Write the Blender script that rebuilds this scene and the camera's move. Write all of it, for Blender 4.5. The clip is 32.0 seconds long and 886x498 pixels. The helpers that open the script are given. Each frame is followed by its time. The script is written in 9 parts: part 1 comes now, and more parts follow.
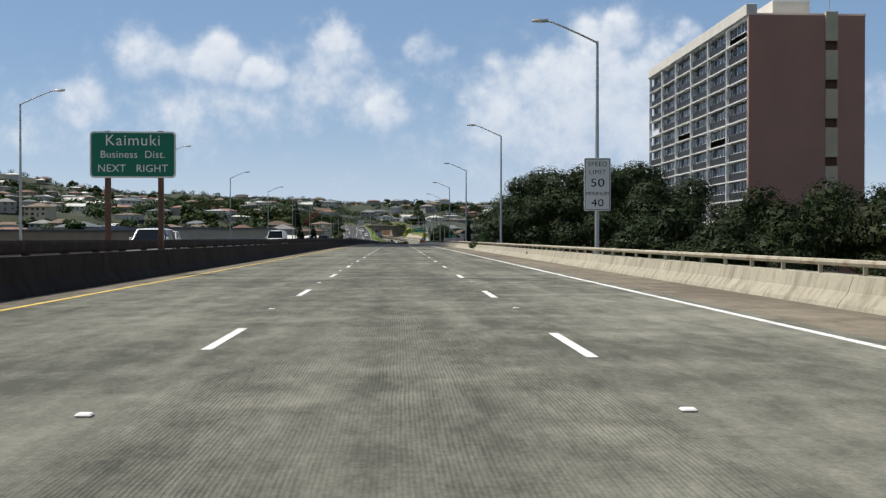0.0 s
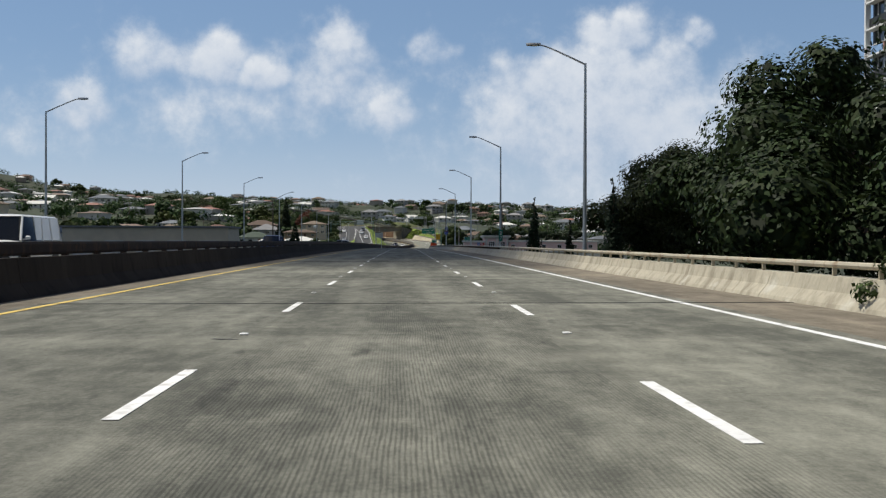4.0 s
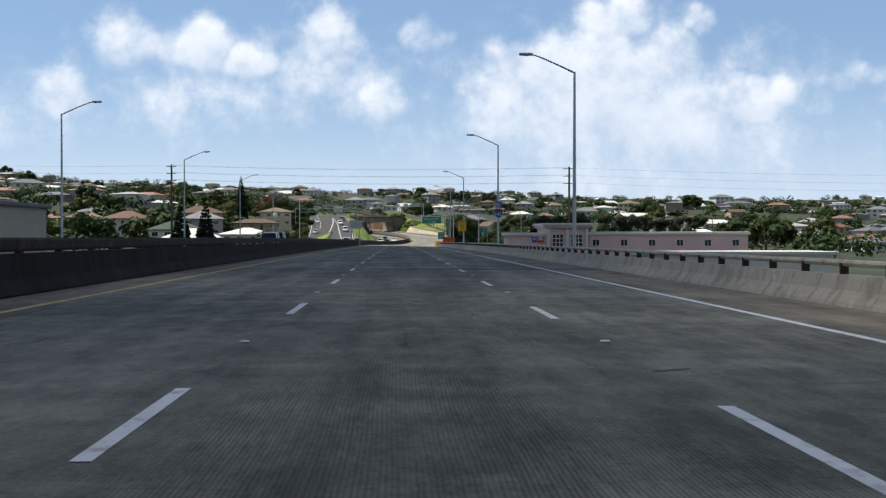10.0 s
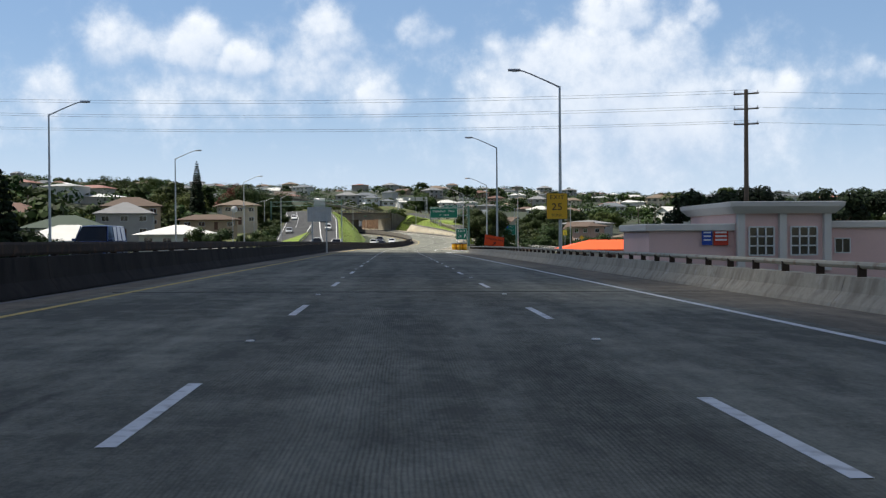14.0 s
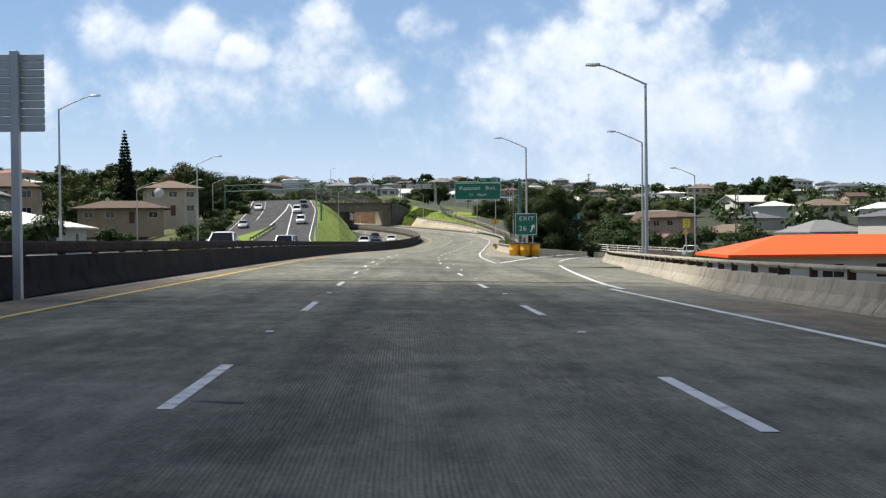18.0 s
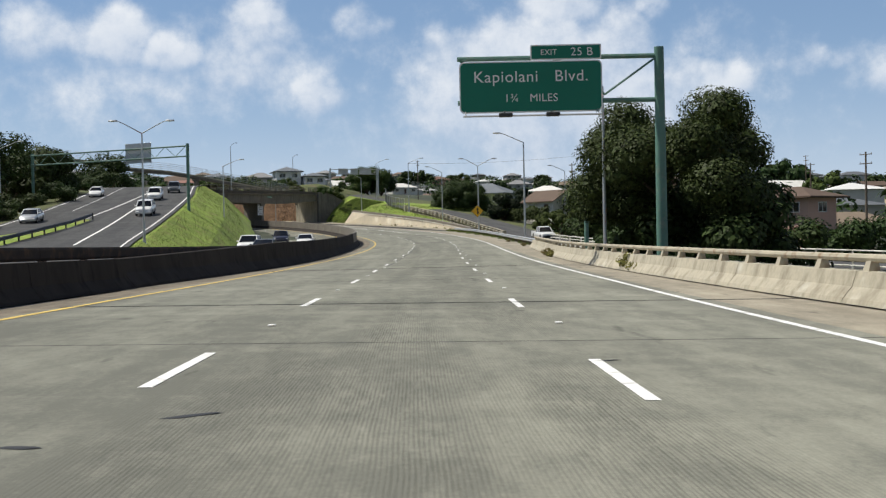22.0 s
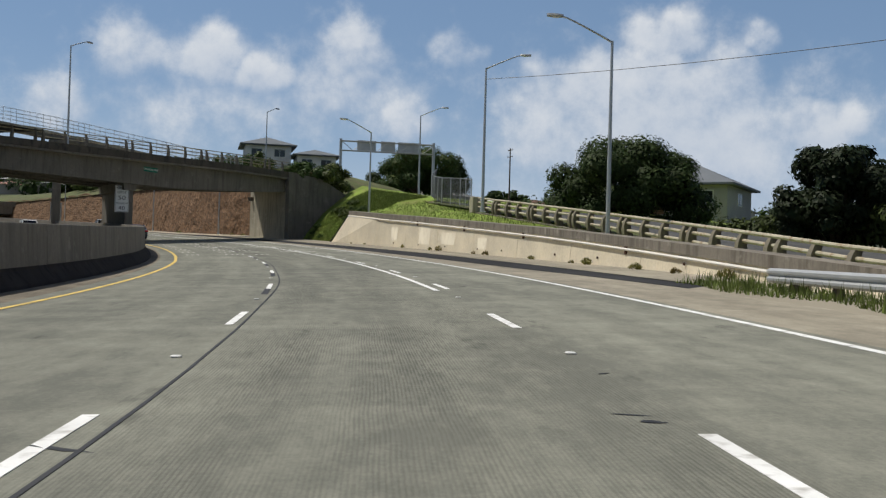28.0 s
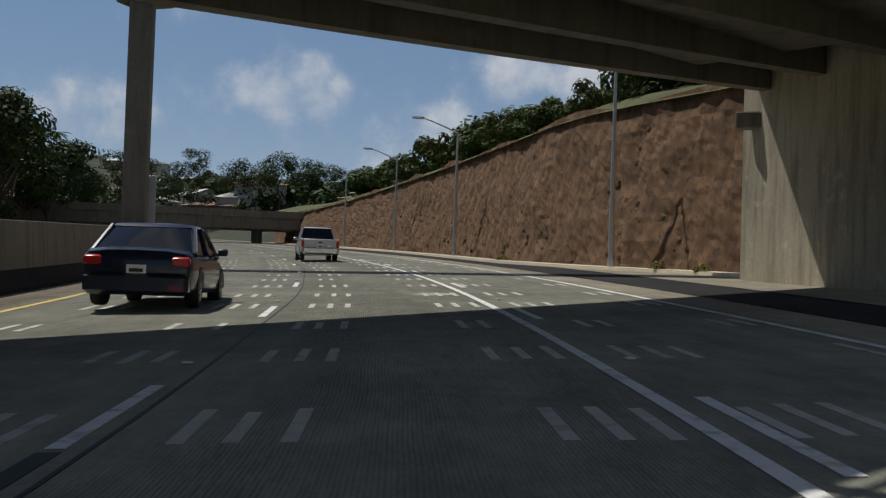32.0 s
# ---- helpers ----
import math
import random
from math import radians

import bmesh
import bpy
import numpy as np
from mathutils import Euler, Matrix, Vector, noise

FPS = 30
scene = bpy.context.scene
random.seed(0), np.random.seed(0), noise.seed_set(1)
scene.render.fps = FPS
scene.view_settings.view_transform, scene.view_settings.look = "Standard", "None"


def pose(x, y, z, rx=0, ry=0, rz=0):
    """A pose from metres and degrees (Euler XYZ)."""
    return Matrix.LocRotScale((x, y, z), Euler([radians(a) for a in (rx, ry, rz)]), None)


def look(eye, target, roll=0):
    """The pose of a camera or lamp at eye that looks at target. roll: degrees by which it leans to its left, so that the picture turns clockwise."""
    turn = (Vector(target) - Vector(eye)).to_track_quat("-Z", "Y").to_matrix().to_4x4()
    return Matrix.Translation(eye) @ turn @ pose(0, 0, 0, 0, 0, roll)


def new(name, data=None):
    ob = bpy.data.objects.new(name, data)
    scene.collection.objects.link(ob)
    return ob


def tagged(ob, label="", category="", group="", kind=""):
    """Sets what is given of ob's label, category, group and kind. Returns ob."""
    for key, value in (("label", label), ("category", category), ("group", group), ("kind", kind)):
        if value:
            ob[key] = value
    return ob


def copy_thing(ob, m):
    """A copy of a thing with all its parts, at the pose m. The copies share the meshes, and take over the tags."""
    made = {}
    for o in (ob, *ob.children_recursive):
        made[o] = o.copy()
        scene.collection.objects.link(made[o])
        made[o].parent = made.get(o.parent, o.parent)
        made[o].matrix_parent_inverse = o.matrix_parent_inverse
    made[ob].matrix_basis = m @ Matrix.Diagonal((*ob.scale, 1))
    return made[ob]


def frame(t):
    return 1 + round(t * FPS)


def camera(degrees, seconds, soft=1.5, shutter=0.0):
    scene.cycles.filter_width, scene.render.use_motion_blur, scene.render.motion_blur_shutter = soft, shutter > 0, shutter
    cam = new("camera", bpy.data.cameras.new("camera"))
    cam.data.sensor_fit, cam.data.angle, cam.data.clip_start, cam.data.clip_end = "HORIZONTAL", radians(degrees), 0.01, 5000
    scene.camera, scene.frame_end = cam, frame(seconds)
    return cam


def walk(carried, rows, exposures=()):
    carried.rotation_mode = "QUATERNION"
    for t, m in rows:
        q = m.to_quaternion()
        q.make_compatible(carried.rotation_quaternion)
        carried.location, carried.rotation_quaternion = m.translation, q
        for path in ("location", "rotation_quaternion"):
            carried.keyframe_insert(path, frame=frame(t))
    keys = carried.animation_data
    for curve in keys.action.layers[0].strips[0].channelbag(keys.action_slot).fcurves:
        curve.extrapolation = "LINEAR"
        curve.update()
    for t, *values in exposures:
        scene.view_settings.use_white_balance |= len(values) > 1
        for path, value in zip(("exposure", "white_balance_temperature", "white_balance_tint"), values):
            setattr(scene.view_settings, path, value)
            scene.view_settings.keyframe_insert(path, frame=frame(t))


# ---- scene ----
# seconds, metres along the road, offset to the right in the lane, yaw, pitch, lean to the left
CAMERA_ROWS = [
    (0.0, 0.00, 0.05, -2.39, -0.45, 0.05),
    (0.5, 10.64, 0.04, -2.54, -0.32, 0.30),
    (1.0, 21.36, 0.02, -2.37, -0.22, 0.03),
    (1.5, 32.16, 0.00, -2.30, -0.31, 0.30),
    (2.0, 43.02, -0.01, -2.35, -0.28, 0.35),
    (2.5, 53.95, -0.03, -2.46, -0.15, 0.39),
    (3.0, 64.95, -0.04, -2.51, -0.33, -0.02),
    (3.5, 76.00, -0.06, -2.43, -0.25, 0.36),
    (4.0, 87.11, -0.07, -2.16, -0.31, 0.18),
    (4.5, 98.27, -0.09, -2.24, -0.21, 0.34),
    (6.5, 143.35, -0.19, -2.34, -0.53, 0.00),
    (7.0, 154.72, -0.21, -2.20, -0.26, -0.16),
    (7.5, 166.12, -0.24, -2.37, -0.54, 0.15),
    (8.0, 177.55, -0.26, -2.45, -0.43, 0.01),
    (8.5, 189.01, -0.29, -2.60, -0.58, -0.09),
    (9.0, 200.49, -0.31, -2.56, -0.39, -0.10),
    (9.5, 211.99, -0.31, -2.53, -0.42, -0.24),
    (10.0, 223.51, -0.31, -2.61, -0.67, -0.01),
    (10.5, 235.04, -0.31, -2.47, -0.37, -0.18),
    (11.0, 246.60, -0.30, -2.59, -0.62, -0.32),
    (11.5, 258.16, -0.30, -2.67, -0.51, -0.05),
    (12.0, 269.73, -0.30, -2.43, -0.30, -0.34),
    (12.5, 281.31, -0.30, -2.61, -0.59, -0.05),
    (13.0, 292.90, -0.30, -2.67, -0.62, -0.33),
    (13.5, 304.49, -0.30, -2.72, -0.70, -0.50),
    (14.0, 316.08, -0.30, -2.68, -0.66, -0.40),
    (14.5, 327.68, -0.30, -2.58, -0.59, -0.21),
    (16.5, 374.05, -0.30, -2.70, -0.64, -0.23),
    (17.0, 385.63, -0.30, -2.38, -0.78, -0.51),
    (17.5, 397.21, -0.30, -2.46, -0.69, -0.44),
    (18.0, 408.79, -0.30, -2.58, -0.77, -0.59),
    (18.5, 420.36, -0.30, -2.79, -0.97, -0.81),
    (19.0, 431.93, -0.30, -3.12, -0.85, -1.09),
    (19.5, 443.49, -0.25, -3.37, -1.11, -1.40),
    (20.0, 455.05, -0.20, -3.57, -0.90, -1.87),
    (20.5, 466.60, -0.15, -3.83, -0.63, -1.94),
    (21.0, 478.15, -0.10, -3.99, -0.93, -1.52),
    (21.5, 489.69, -0.08, -4.92, -0.57, -1.10),
    (22.0, 501.24, -0.05, -5.88, -0.69, -1.17),
    (22.5, 512.78, -0.02, -7.16, -0.55, -0.47),
    (23.0, 524.32, 0.00, -7.88, -0.96, -0.76),
    (23.5, 535.87, 0.00, -8.44, -0.71, -0.13),
    (24.0, 547.42, 0.00, -8.42, -0.83, -0.20),
    (24.5, 558.97, 0.00, -8.46, -0.09, 1.15),
    (26.5, 605.29, 0.00, -7.24, 0.42, 1.43),
    (27.0, 616.91, 0.00, -5.62, 0.46, 0.93),
    (27.5, 628.55, 0.00, -3.75, 0.87, 1.03),
    (28.0, 640.22, 0.00, -1.22, 1.12, 1.60),
    (28.5, 651.91, 0.00, 1.33, 1.09, 1.91),
    (29.0, 663.62, 0.00, 3.79, 1.02, 2.10),
    (29.5, 675.44, 0.00, 6.11, 1.13, 2.48),
    (30.0, 687.28, 0.00, 8.46, 1.40, 2.39),
    (30.5, 699.12, 0.00, 10.97, 1.52, 2.35),
    (31, 710.97, 0.00, 13.68, 1.58, 2.20),
    (31.5, 722.88, 0.00, 16.48, 1.57, 2.00),
    (32, 734.84, 0.00, 19.13, 1.68, 1.90),
]

EYE = 1.15          # camera height over the road
LANE = 3.85         # lane width
DASH = 10.4         # one dash and one gap

# metres along the road, heading (left is positive), grade, bank (left low is positive), in degrees
ROAD = [
    (-60, 0, .1, .15), (100, .1, .15, .2), (200, -.15, 0, -.1), (300, -.25, -.15, -.3), (400, -.15, -.3, -.5),
    (430, -.6, -.45, -1.0), (475, -1.6, -.35, -1.5), (490, -2.5, -.25, -1.2), (505, -3.9, -.22, -.9),
    (520, -5.1, -.25, -.6), (535, -5.9, -.2, -.1), (550, -6.05, 0, .4), (565, -5.9, .3, .9), (595, -5.1, .75, 1.25),
    (610, -4.1, .95, 1.2), (625, -1.9, 1.2, 1.3), (640, 1.2, 1.4, 1.5), (670, 7.2, 1.6, 2.1), (700, 13.7, 1.9, 2.2),
    (730, 19.8, 2.0, 2.2), (800, 32.0, 2.0, 2.2), (900, 40.0, 2.0, 1.0), (1000, 42.0, 2.0, 0.5),
]


def lay_road():
    """The road's middle line in steps of one metre: place, heading, bank."""
    s = np.arange(-60, 1000.5, 1.0)
    table = np.array(ROAD)
    smooth = lambda a: np.convolve(np.pad(a, 8, "edge"), np.ones(17) / 17, "valid")
    head, grade, bank = (np.radians(smooth(np.interp(s, table[:, 0], table[:, k]))) for k in (1, 2, 3))
    step = np.stack([-np.sin(head) * np.cos(grade), np.cos(head) * np.cos(grade), np.sin(grade)], 1)
    place = np.vstack([[0, 0, 0], np.cumsum(step[:-1], 0)])
    return place - place[60], head, bank


LINE, HEADING, BANK = lay_road()


def road(s, u=0.0, z=0.0):
    """A place s metres along the road, u metres to the right of the middle lane's middle, z above the surface."""
    k = min(max(s + 60, 0), len(LINE) - 1.001)
    i, w = int(k), k - int(k)
    p = LINE[i] * (1 - w) + LINE[i + 1] * w
    h = HEADING[i] * (1 - w) + HEADING[i + 1] * w
    b = BANK[i] * (1 - w) + BANK[i + 1] * w
    return Vector((p[0] + u * math.cos(h), p[1] + u * math.sin(h), p[2] + u * math.sin(b) + z))


def heading(s):
    k = min(max(s + 60, 0), len(LINE) - 1.001)
    return math.degrees(HEADING[int(k)])


cam = camera(45.0, 32.0, soft=1.3)
walk(cam, [(t, pose(*road(s, u, EYE), 90 + pitch, -lean, yaw)) for t, s, u, yaw, pitch, lean in CAMERA_ROWS],
     exposures=[(0, 0.05), (1, -0.08), (4.5, -0.07), (6.5, 0.0), (8, 0.3), (9, 0.32), (14, 0.3), (17, 0.3), (18, 0.4), (19, 0.17), (20, 0.15), (21, 0.15), (22, 0.05), (23, -0.4), (24, -0.26), (27, -0.22), (30.5, -0.2), (31.3, -0.15), (31.6, -0.25), (32, -0.55)])

# ---- light ----
SUN_AZ, SUN_EL = 68.0, 59.5     # degrees to the left of the way ahead, and up
to_sun = Vector((-math.sin(radians(SUN_AZ)) * math.cos(radians(SUN_EL)), math.cos(radians(SUN_AZ)) * math.cos(radians(SUN_EL)), math.sin(radians(SUN_EL))))
world = bpy.data.worlds.new("sky")
scene.world = world
world.use_nodes = True
wn = world.node_tree
sky = wn.nodes.new("ShaderNodeTexSky")
sky.sky_type, sky.sun_disc = "NISHITA", False
sky.sun_elevation, sky.sun_rotation = radians(SUN_EL), radians(-SUN_AZ)
sky.air_density, sky.dust_density, sky.ozone_density = 1.0, 0.15, 2.0
wn.nodes["Background"].inputs[1].default_value = 0.066
# scattered white clouds overhead, above twenty degrees
way = wn.nodes.new("ShaderNodeTexCoord")
puffs = wn.nodes.new("ShaderNodeTexNoise")
puffs.inputs["Scale"].default_value, puffs.inputs["Detail"].default_value = 2.6, 7
wn.links.new(way.outputs["Generated"], puffs.inputs["Vector"])
thick = wn.nodes.new("ShaderNodeMapRange")
thick.inputs["From Min"].default_value, thick.inputs["From Max"].default_value = 0.50, 0.64
wn.links.new(puffs.outputs["Fac"], thick.inputs["Value"])
split = wn.nodes.new("ShaderNodeSeparateXYZ")
wn.links.new(way.outputs["Generated"], split.inputs[0])
high = wn.nodes.new("ShaderNodeMapRange")
high.inputs["From Min"].default_value, high.inputs["From Max"].default_value, high.inputs["To Max"].default_value = 0.26, 0.40, 0.9
wn.links.new(split.outputs["Z"], high.inputs["Value"])
both = wn.nodes.new("ShaderNodeMath")
both.operation = "MULTIPLY"
wn.links.new(thick.outputs[0], both.inputs[0])
wn.links.new(high.outputs[0], both.inputs[1])
cloudy = wn.nodes.new("ShaderNodeMix")
cloudy.data_type = "RGBA"
bluer = wn.nodes.new("ShaderNodeMix")
bluer.data_type, bluer.blend_type = "RGBA", "MULTIPLY"
bluer.inputs["Factor"].default_value, bluer.inputs["B"].default_value = 1.0, (0.93, 0.97, 1.06, 1)
wn.links.new(sky.outputs[0], bluer.inputs["A"])
cloudy.inputs["B"].default_value = (8.6, 8.0, 7.2, 1)
wn.links.new(both.outputs[0], cloudy.inputs["Factor"])
wn.links.new(bluer.outputs["Result"], cloudy.inputs["A"])
wn.links.new(cloudy.outputs["Result"], wn.nodes["Background"].inputs[0])
sun = new("sun", bpy.data.lights.new("sun", "SUN"))
sun.data.energy, sun.data.angle, sun.data.color = 5.3, radians(0.53), (1.0, 0.955, 0.87)
sun.matrix_world = look(to_sun * 100, (0, 0, 0))

# ---- small tools ----
PI = math.pi


def join(*pieces):
    """Several (places, faces) as one."""
    v, f = [], []
    for pv, pf in pieces:
        n = len(v)
        v += list(pv)
        f += [tuple(i + n for i in q) for q in pf]
    return v, f


def moved(piece, m):
    return [m @ Vector(p) for p in piece[0]], piece[1]


def cbox(x, y, z, sx, sy, sz, ch=0.0):
    """A box by its middle and sizes, its upright and top edges cut back by ch."""
    hx, hy, hz = sx / 2, sy / 2, sz / 2
    if ch <= 0:
        v = [(x + a * hx, y + b * hy, z + c * hz) for c in (-1, 1) for a, b in ((-1, -1), (1, -1), (1, 1), (-1, 1))]
        return v, [(3, 2, 1, 0), (4, 5, 6, 7), (0, 1, 5, 4), (1, 2, 6, 5), (2, 3, 7, 6), (3, 0, 4, 7)]
    rings = []
    for zz, k in ((-hz, ch), (-hz + ch, 0), (hz - ch, 0), (hz, ch)):
        ax, ay = hx - k, hy - k
        rings.append([(x + px, y + py, z + zz) for px, py in
                      ((-ax + ch, -ay), (ax - ch, -ay), (ax, -ay + ch), (ax, ay - ch), (ax - ch, ay), (-ax + ch, ay), (-ax, ay - ch), (-ax, -ay + ch))])
    return loft(rings)


def loft(rings, close=True, caps=True):
    """Rings of places, one after another, skinned."""
    n = len(rings[0])
    v = [p for r in rings for p in r]
    f = []
    for i in range(len(rings) - 1):
        for j in range(n if close else n - 1):
            a, b = i * n + j, i * n + (j + 1) % n
            f.append((a, b, b + n, a + n))
    if caps and close:
        f.append(tuple(range(n - 1, -1, -1)))
        f.append(tuple(range((len(rings) - 1) * n, len(rings) * n)))
    return v, f


def tube(points, radii, n=8):
    """A round bar through the places."""
    pts = [Vector(p) for p in points]
    if not isinstance(radii, (list, tuple)):
        radii = [radii] * len(pts)
    rings = []
    side = None
    for i, p in enumerate(pts):
        d = (pts[min(i + 1, len(pts) - 1)] - pts[max(i - 1, 0)]).normalized()
        if side is None:
            side = d.cross(Vector((0, 0, 1)) if abs(d.z) < 0.9 else Vector((0, 1, 0))).normalized()
        side = (side - d * side.dot(d)).normalized()
        up = d.cross(side)
        rings.append([p + (side * math.cos(2 * PI * k / n) + up * math.sin(2 * PI * k / n)) * radii[i] for k in range(n)])
    return loft(rings)


def disc(x, y, z, r, h, n=16, top=1.0):
    return loft([[(x + r * k * math.cos(2 * PI * i / n), y + r * k * math.sin(2 * PI * i / n), z + dz) for i in range(n)] for dz, k in ((0, 1.0), (h, top))])


def build(name, piece, mat, smooth=False):
    me = bpy.data.meshes.new(name)
    me.from_pydata([tuple(p) for p in piece[0]], [], piece[1])
    me.materials.append(mat)
    if smooth:
        me.polygons.foreach_set("use_smooth", [True] * len(me.polygons))
        try:
            me.set_sharp_from_angle(angle=radians(38))
        except AttributeError:
            pass
    me.update()
    return me


def part(name, piece, mat, parent, label="", smooth=False, at=None):
    """One mesh object under a thing or a part. piece: (places, faces) or a finished mesh."""
    me = piece if isinstance(piece, bpy.types.Mesh) else build(name, piece, mat, smooth)
    ob = new(name, me)
    ob.parent = parent
    if at is not None:
        ob.matrix_basis = at
    if label:
        ob["label"] = label
    return ob


def thing(name, label, category, m=None, group="", kind=""):
    ob = new(name)
    ob.empty_display_size = 0.3
    ob.matrix_basis = m or Matrix()
    return tagged(ob, label, category, group, kind)


def solid(name, piece, mat, label, category="", kind="", group="", smooth=False, m=None):
    ob = new(name, build(name, piece, mat, smooth))
    if m is not None:
        ob.matrix_basis = m
    return tagged(ob, label, category, group, kind)


def on_road(s, u=0.0, z=0.0, turn=0.0):
    """A pose on the road, its y axis along the way."""
    p = road(s, u, z)
    return Matrix.Translation(p) @ Matrix.Rotation(radians(heading(s) + turn), 4, "Z")


def along(profile, s0, s1, step=4.0, shift=None, caps=True, closed=True):
    """A profile of (u, z), counter-clockwise, drawn along the road."""
    n = max(2, int(round((s1 - s0) / step)) + 1)
    rings = []
    for i in range(n):
        s = s0 + (s1 - s0) * i / (n - 1)
        du, dz = shift(s) if shift else (0, 0)
        rings.append([road(s, u + du, z + dz) for u, z in profile])
    return loft(rings, close=closed, caps=caps)


def curve_of(table, s):
    t = np.array(table, float)
    return float(np.interp(s, t[:, 0], t[:, 1]))


def words(text, size, mat, parent, m, name="lettering", align="CENTER", spacing=1.0, squeeze=1.0):
    """Raised lettering in the built-in font, as a mesh."""
    cu = bpy.data.curves.new("lettering", "FONT")
    cu.body, cu.size, cu.extrude = text, size, 0.004
    cu.align_x, cu.align_y, cu.space_character = align, "CENTER", spacing
    ob = bpy.data.objects.new("lettering", cu)
    scene.collection.objects.link(ob)
    bpy.context.view_layer.update()
    me = bpy.data.meshes.new_from_object(ob.evaluated_get(bpy.context.evaluated_depsgraph_get()))
    bpy.data.objects.remove(ob)
    me.materials.clear()
    me.materials.append(mat)
    o = new(name, me)
    o.parent = parent
    o.matrix_basis = m @ Matrix.Diagonal((squeeze, 1, 1, 1))
    return o


# ---- materials ----
def nodes_of(name):
    m = bpy.data.materials.new(name)
    m.use_nodes = True
    return m, m.node_tree.nodes, m.node_tree.links, m.node_tree.nodes["Principled BSDF"]


def surf(name, base, rough=0.8, var=0.18, scale=1.0, bump=0.15, metal=0.0, stretch=(1, 1, 1), tint=None, rand=0.0, spec=0.4, uv=False, coat=0.0):
    """A worn surface: base colour with grain at two sizes, stains of a second tint and fine relief."""
    m, n, l, p = nodes_of(name)
    co = n.new("ShaderNodeTexCoord")
    mp = n.new("ShaderNodeMapping")
    mp.inputs["Scale"].default_value = stretch
    l.new(co.outputs["UV" if uv else "Object"], mp.inputs["Vector"])
    big, fine = n.new("ShaderNodeTexNoise"), n.new("ShaderNodeTexNoise")
    big.inputs["Scale"].default_value, big.inputs["Detail"].default_value = 0.6 * scale, 5
    fine.inputs["Scale"].default_value, fine.inputs["Detail"].default_value = 14 * scale, 4
    for t in (big, fine):
        l.new(mp.outputs[0], t.inputs["Vector"])
    mix = n.new("ShaderNodeMix")
    mix.data_type = "RGBA"
    dark = tuple(c * (1 - var) for c in base)
    lite = tuple(min(1, c * (1 + var)) for c in base)
    mix.inputs["A"].default_value, mix.inputs["B"].default_value = (*dark, 1), (*lite, 1)
    add = n.new("ShaderNodeMath")
    add.operation = "MULTIPLY_ADD"
    add.inputs[1].default_value = 0.35
    l.new(fine.outputs["Fac"], add.inputs[0])
    sc = n.new("ShaderNodeMapRange")
    sc.inputs["From Min"].default_value, sc.inputs["From Max"].default_value = 0.3, 0.7
    sc.inputs["To Max"].default_value = 0.65
    l.new(big.outputs["Fac"], sc.inputs["Value"])
    l.new(sc.outputs[0], add.inputs[2])
    l.new(add.outputs[0], mix.inputs["Factor"])
    col = mix.outputs["Result"]
    if tint:
        st = n.new("ShaderNodeTexNoise")
        st.inputs["Scale"].default_value, st.inputs["Detail"].default_value = 1.7 * scale, 7
        l.new(mp.outputs[0], st.inputs["Vector"])
        rg = n.new("ShaderNodeMapRange")
        rg.inputs["From Min"].default_value, rg.inputs["From Max"].default_value = 0.52, 0.7
        l.new(st.outputs["Fac"], rg.inputs["Value"])
        mx = n.new("ShaderNodeMix")
        mx.data_type = "RGBA"
        mx.inputs["B"].default_value = (*tint, 1)
        l.new(rg.outputs[0], mx.inputs["Factor"])
        l.new(col, mx.inputs["A"])
        col = mx.outputs["Result"]
    if rand:
        oi = n.new("ShaderNodeObjectInfo")
        hs = n.new("ShaderNodeHueSaturation")
        mr = n.new("ShaderNodeMapRange")
        mr.inputs["To Min"].default_value, mr.inputs["To Max"].default_value = 1 - rand, 1 + rand
        l.new(oi.outputs["Random"], mr.inputs["Value"])
        l.new(mr.outputs[0], hs.inputs["Value"])
        l.new(col, hs.inputs["Color"])
        col = hs.outputs[0]
    l.new(col, p.inputs["Base Color"])
    p.inputs["Roughness"].default_value, p.inputs["Metallic"].default_value = rough, metal
    p.inputs["Specular IOR Level"].default_value = spec
    p.inputs["Coat Weight"].default_value = coat
    if bump:
        b = n.new("ShaderNodeBump")
        b.inputs["Strength"].default_value, b.inputs["Distance"].default_value = bump, 0.03
        l.new(fine.outputs["Fac"], b.inputs["Height"])
        l.new(b.outputs[0], p.inputs["Normal"])
    return m


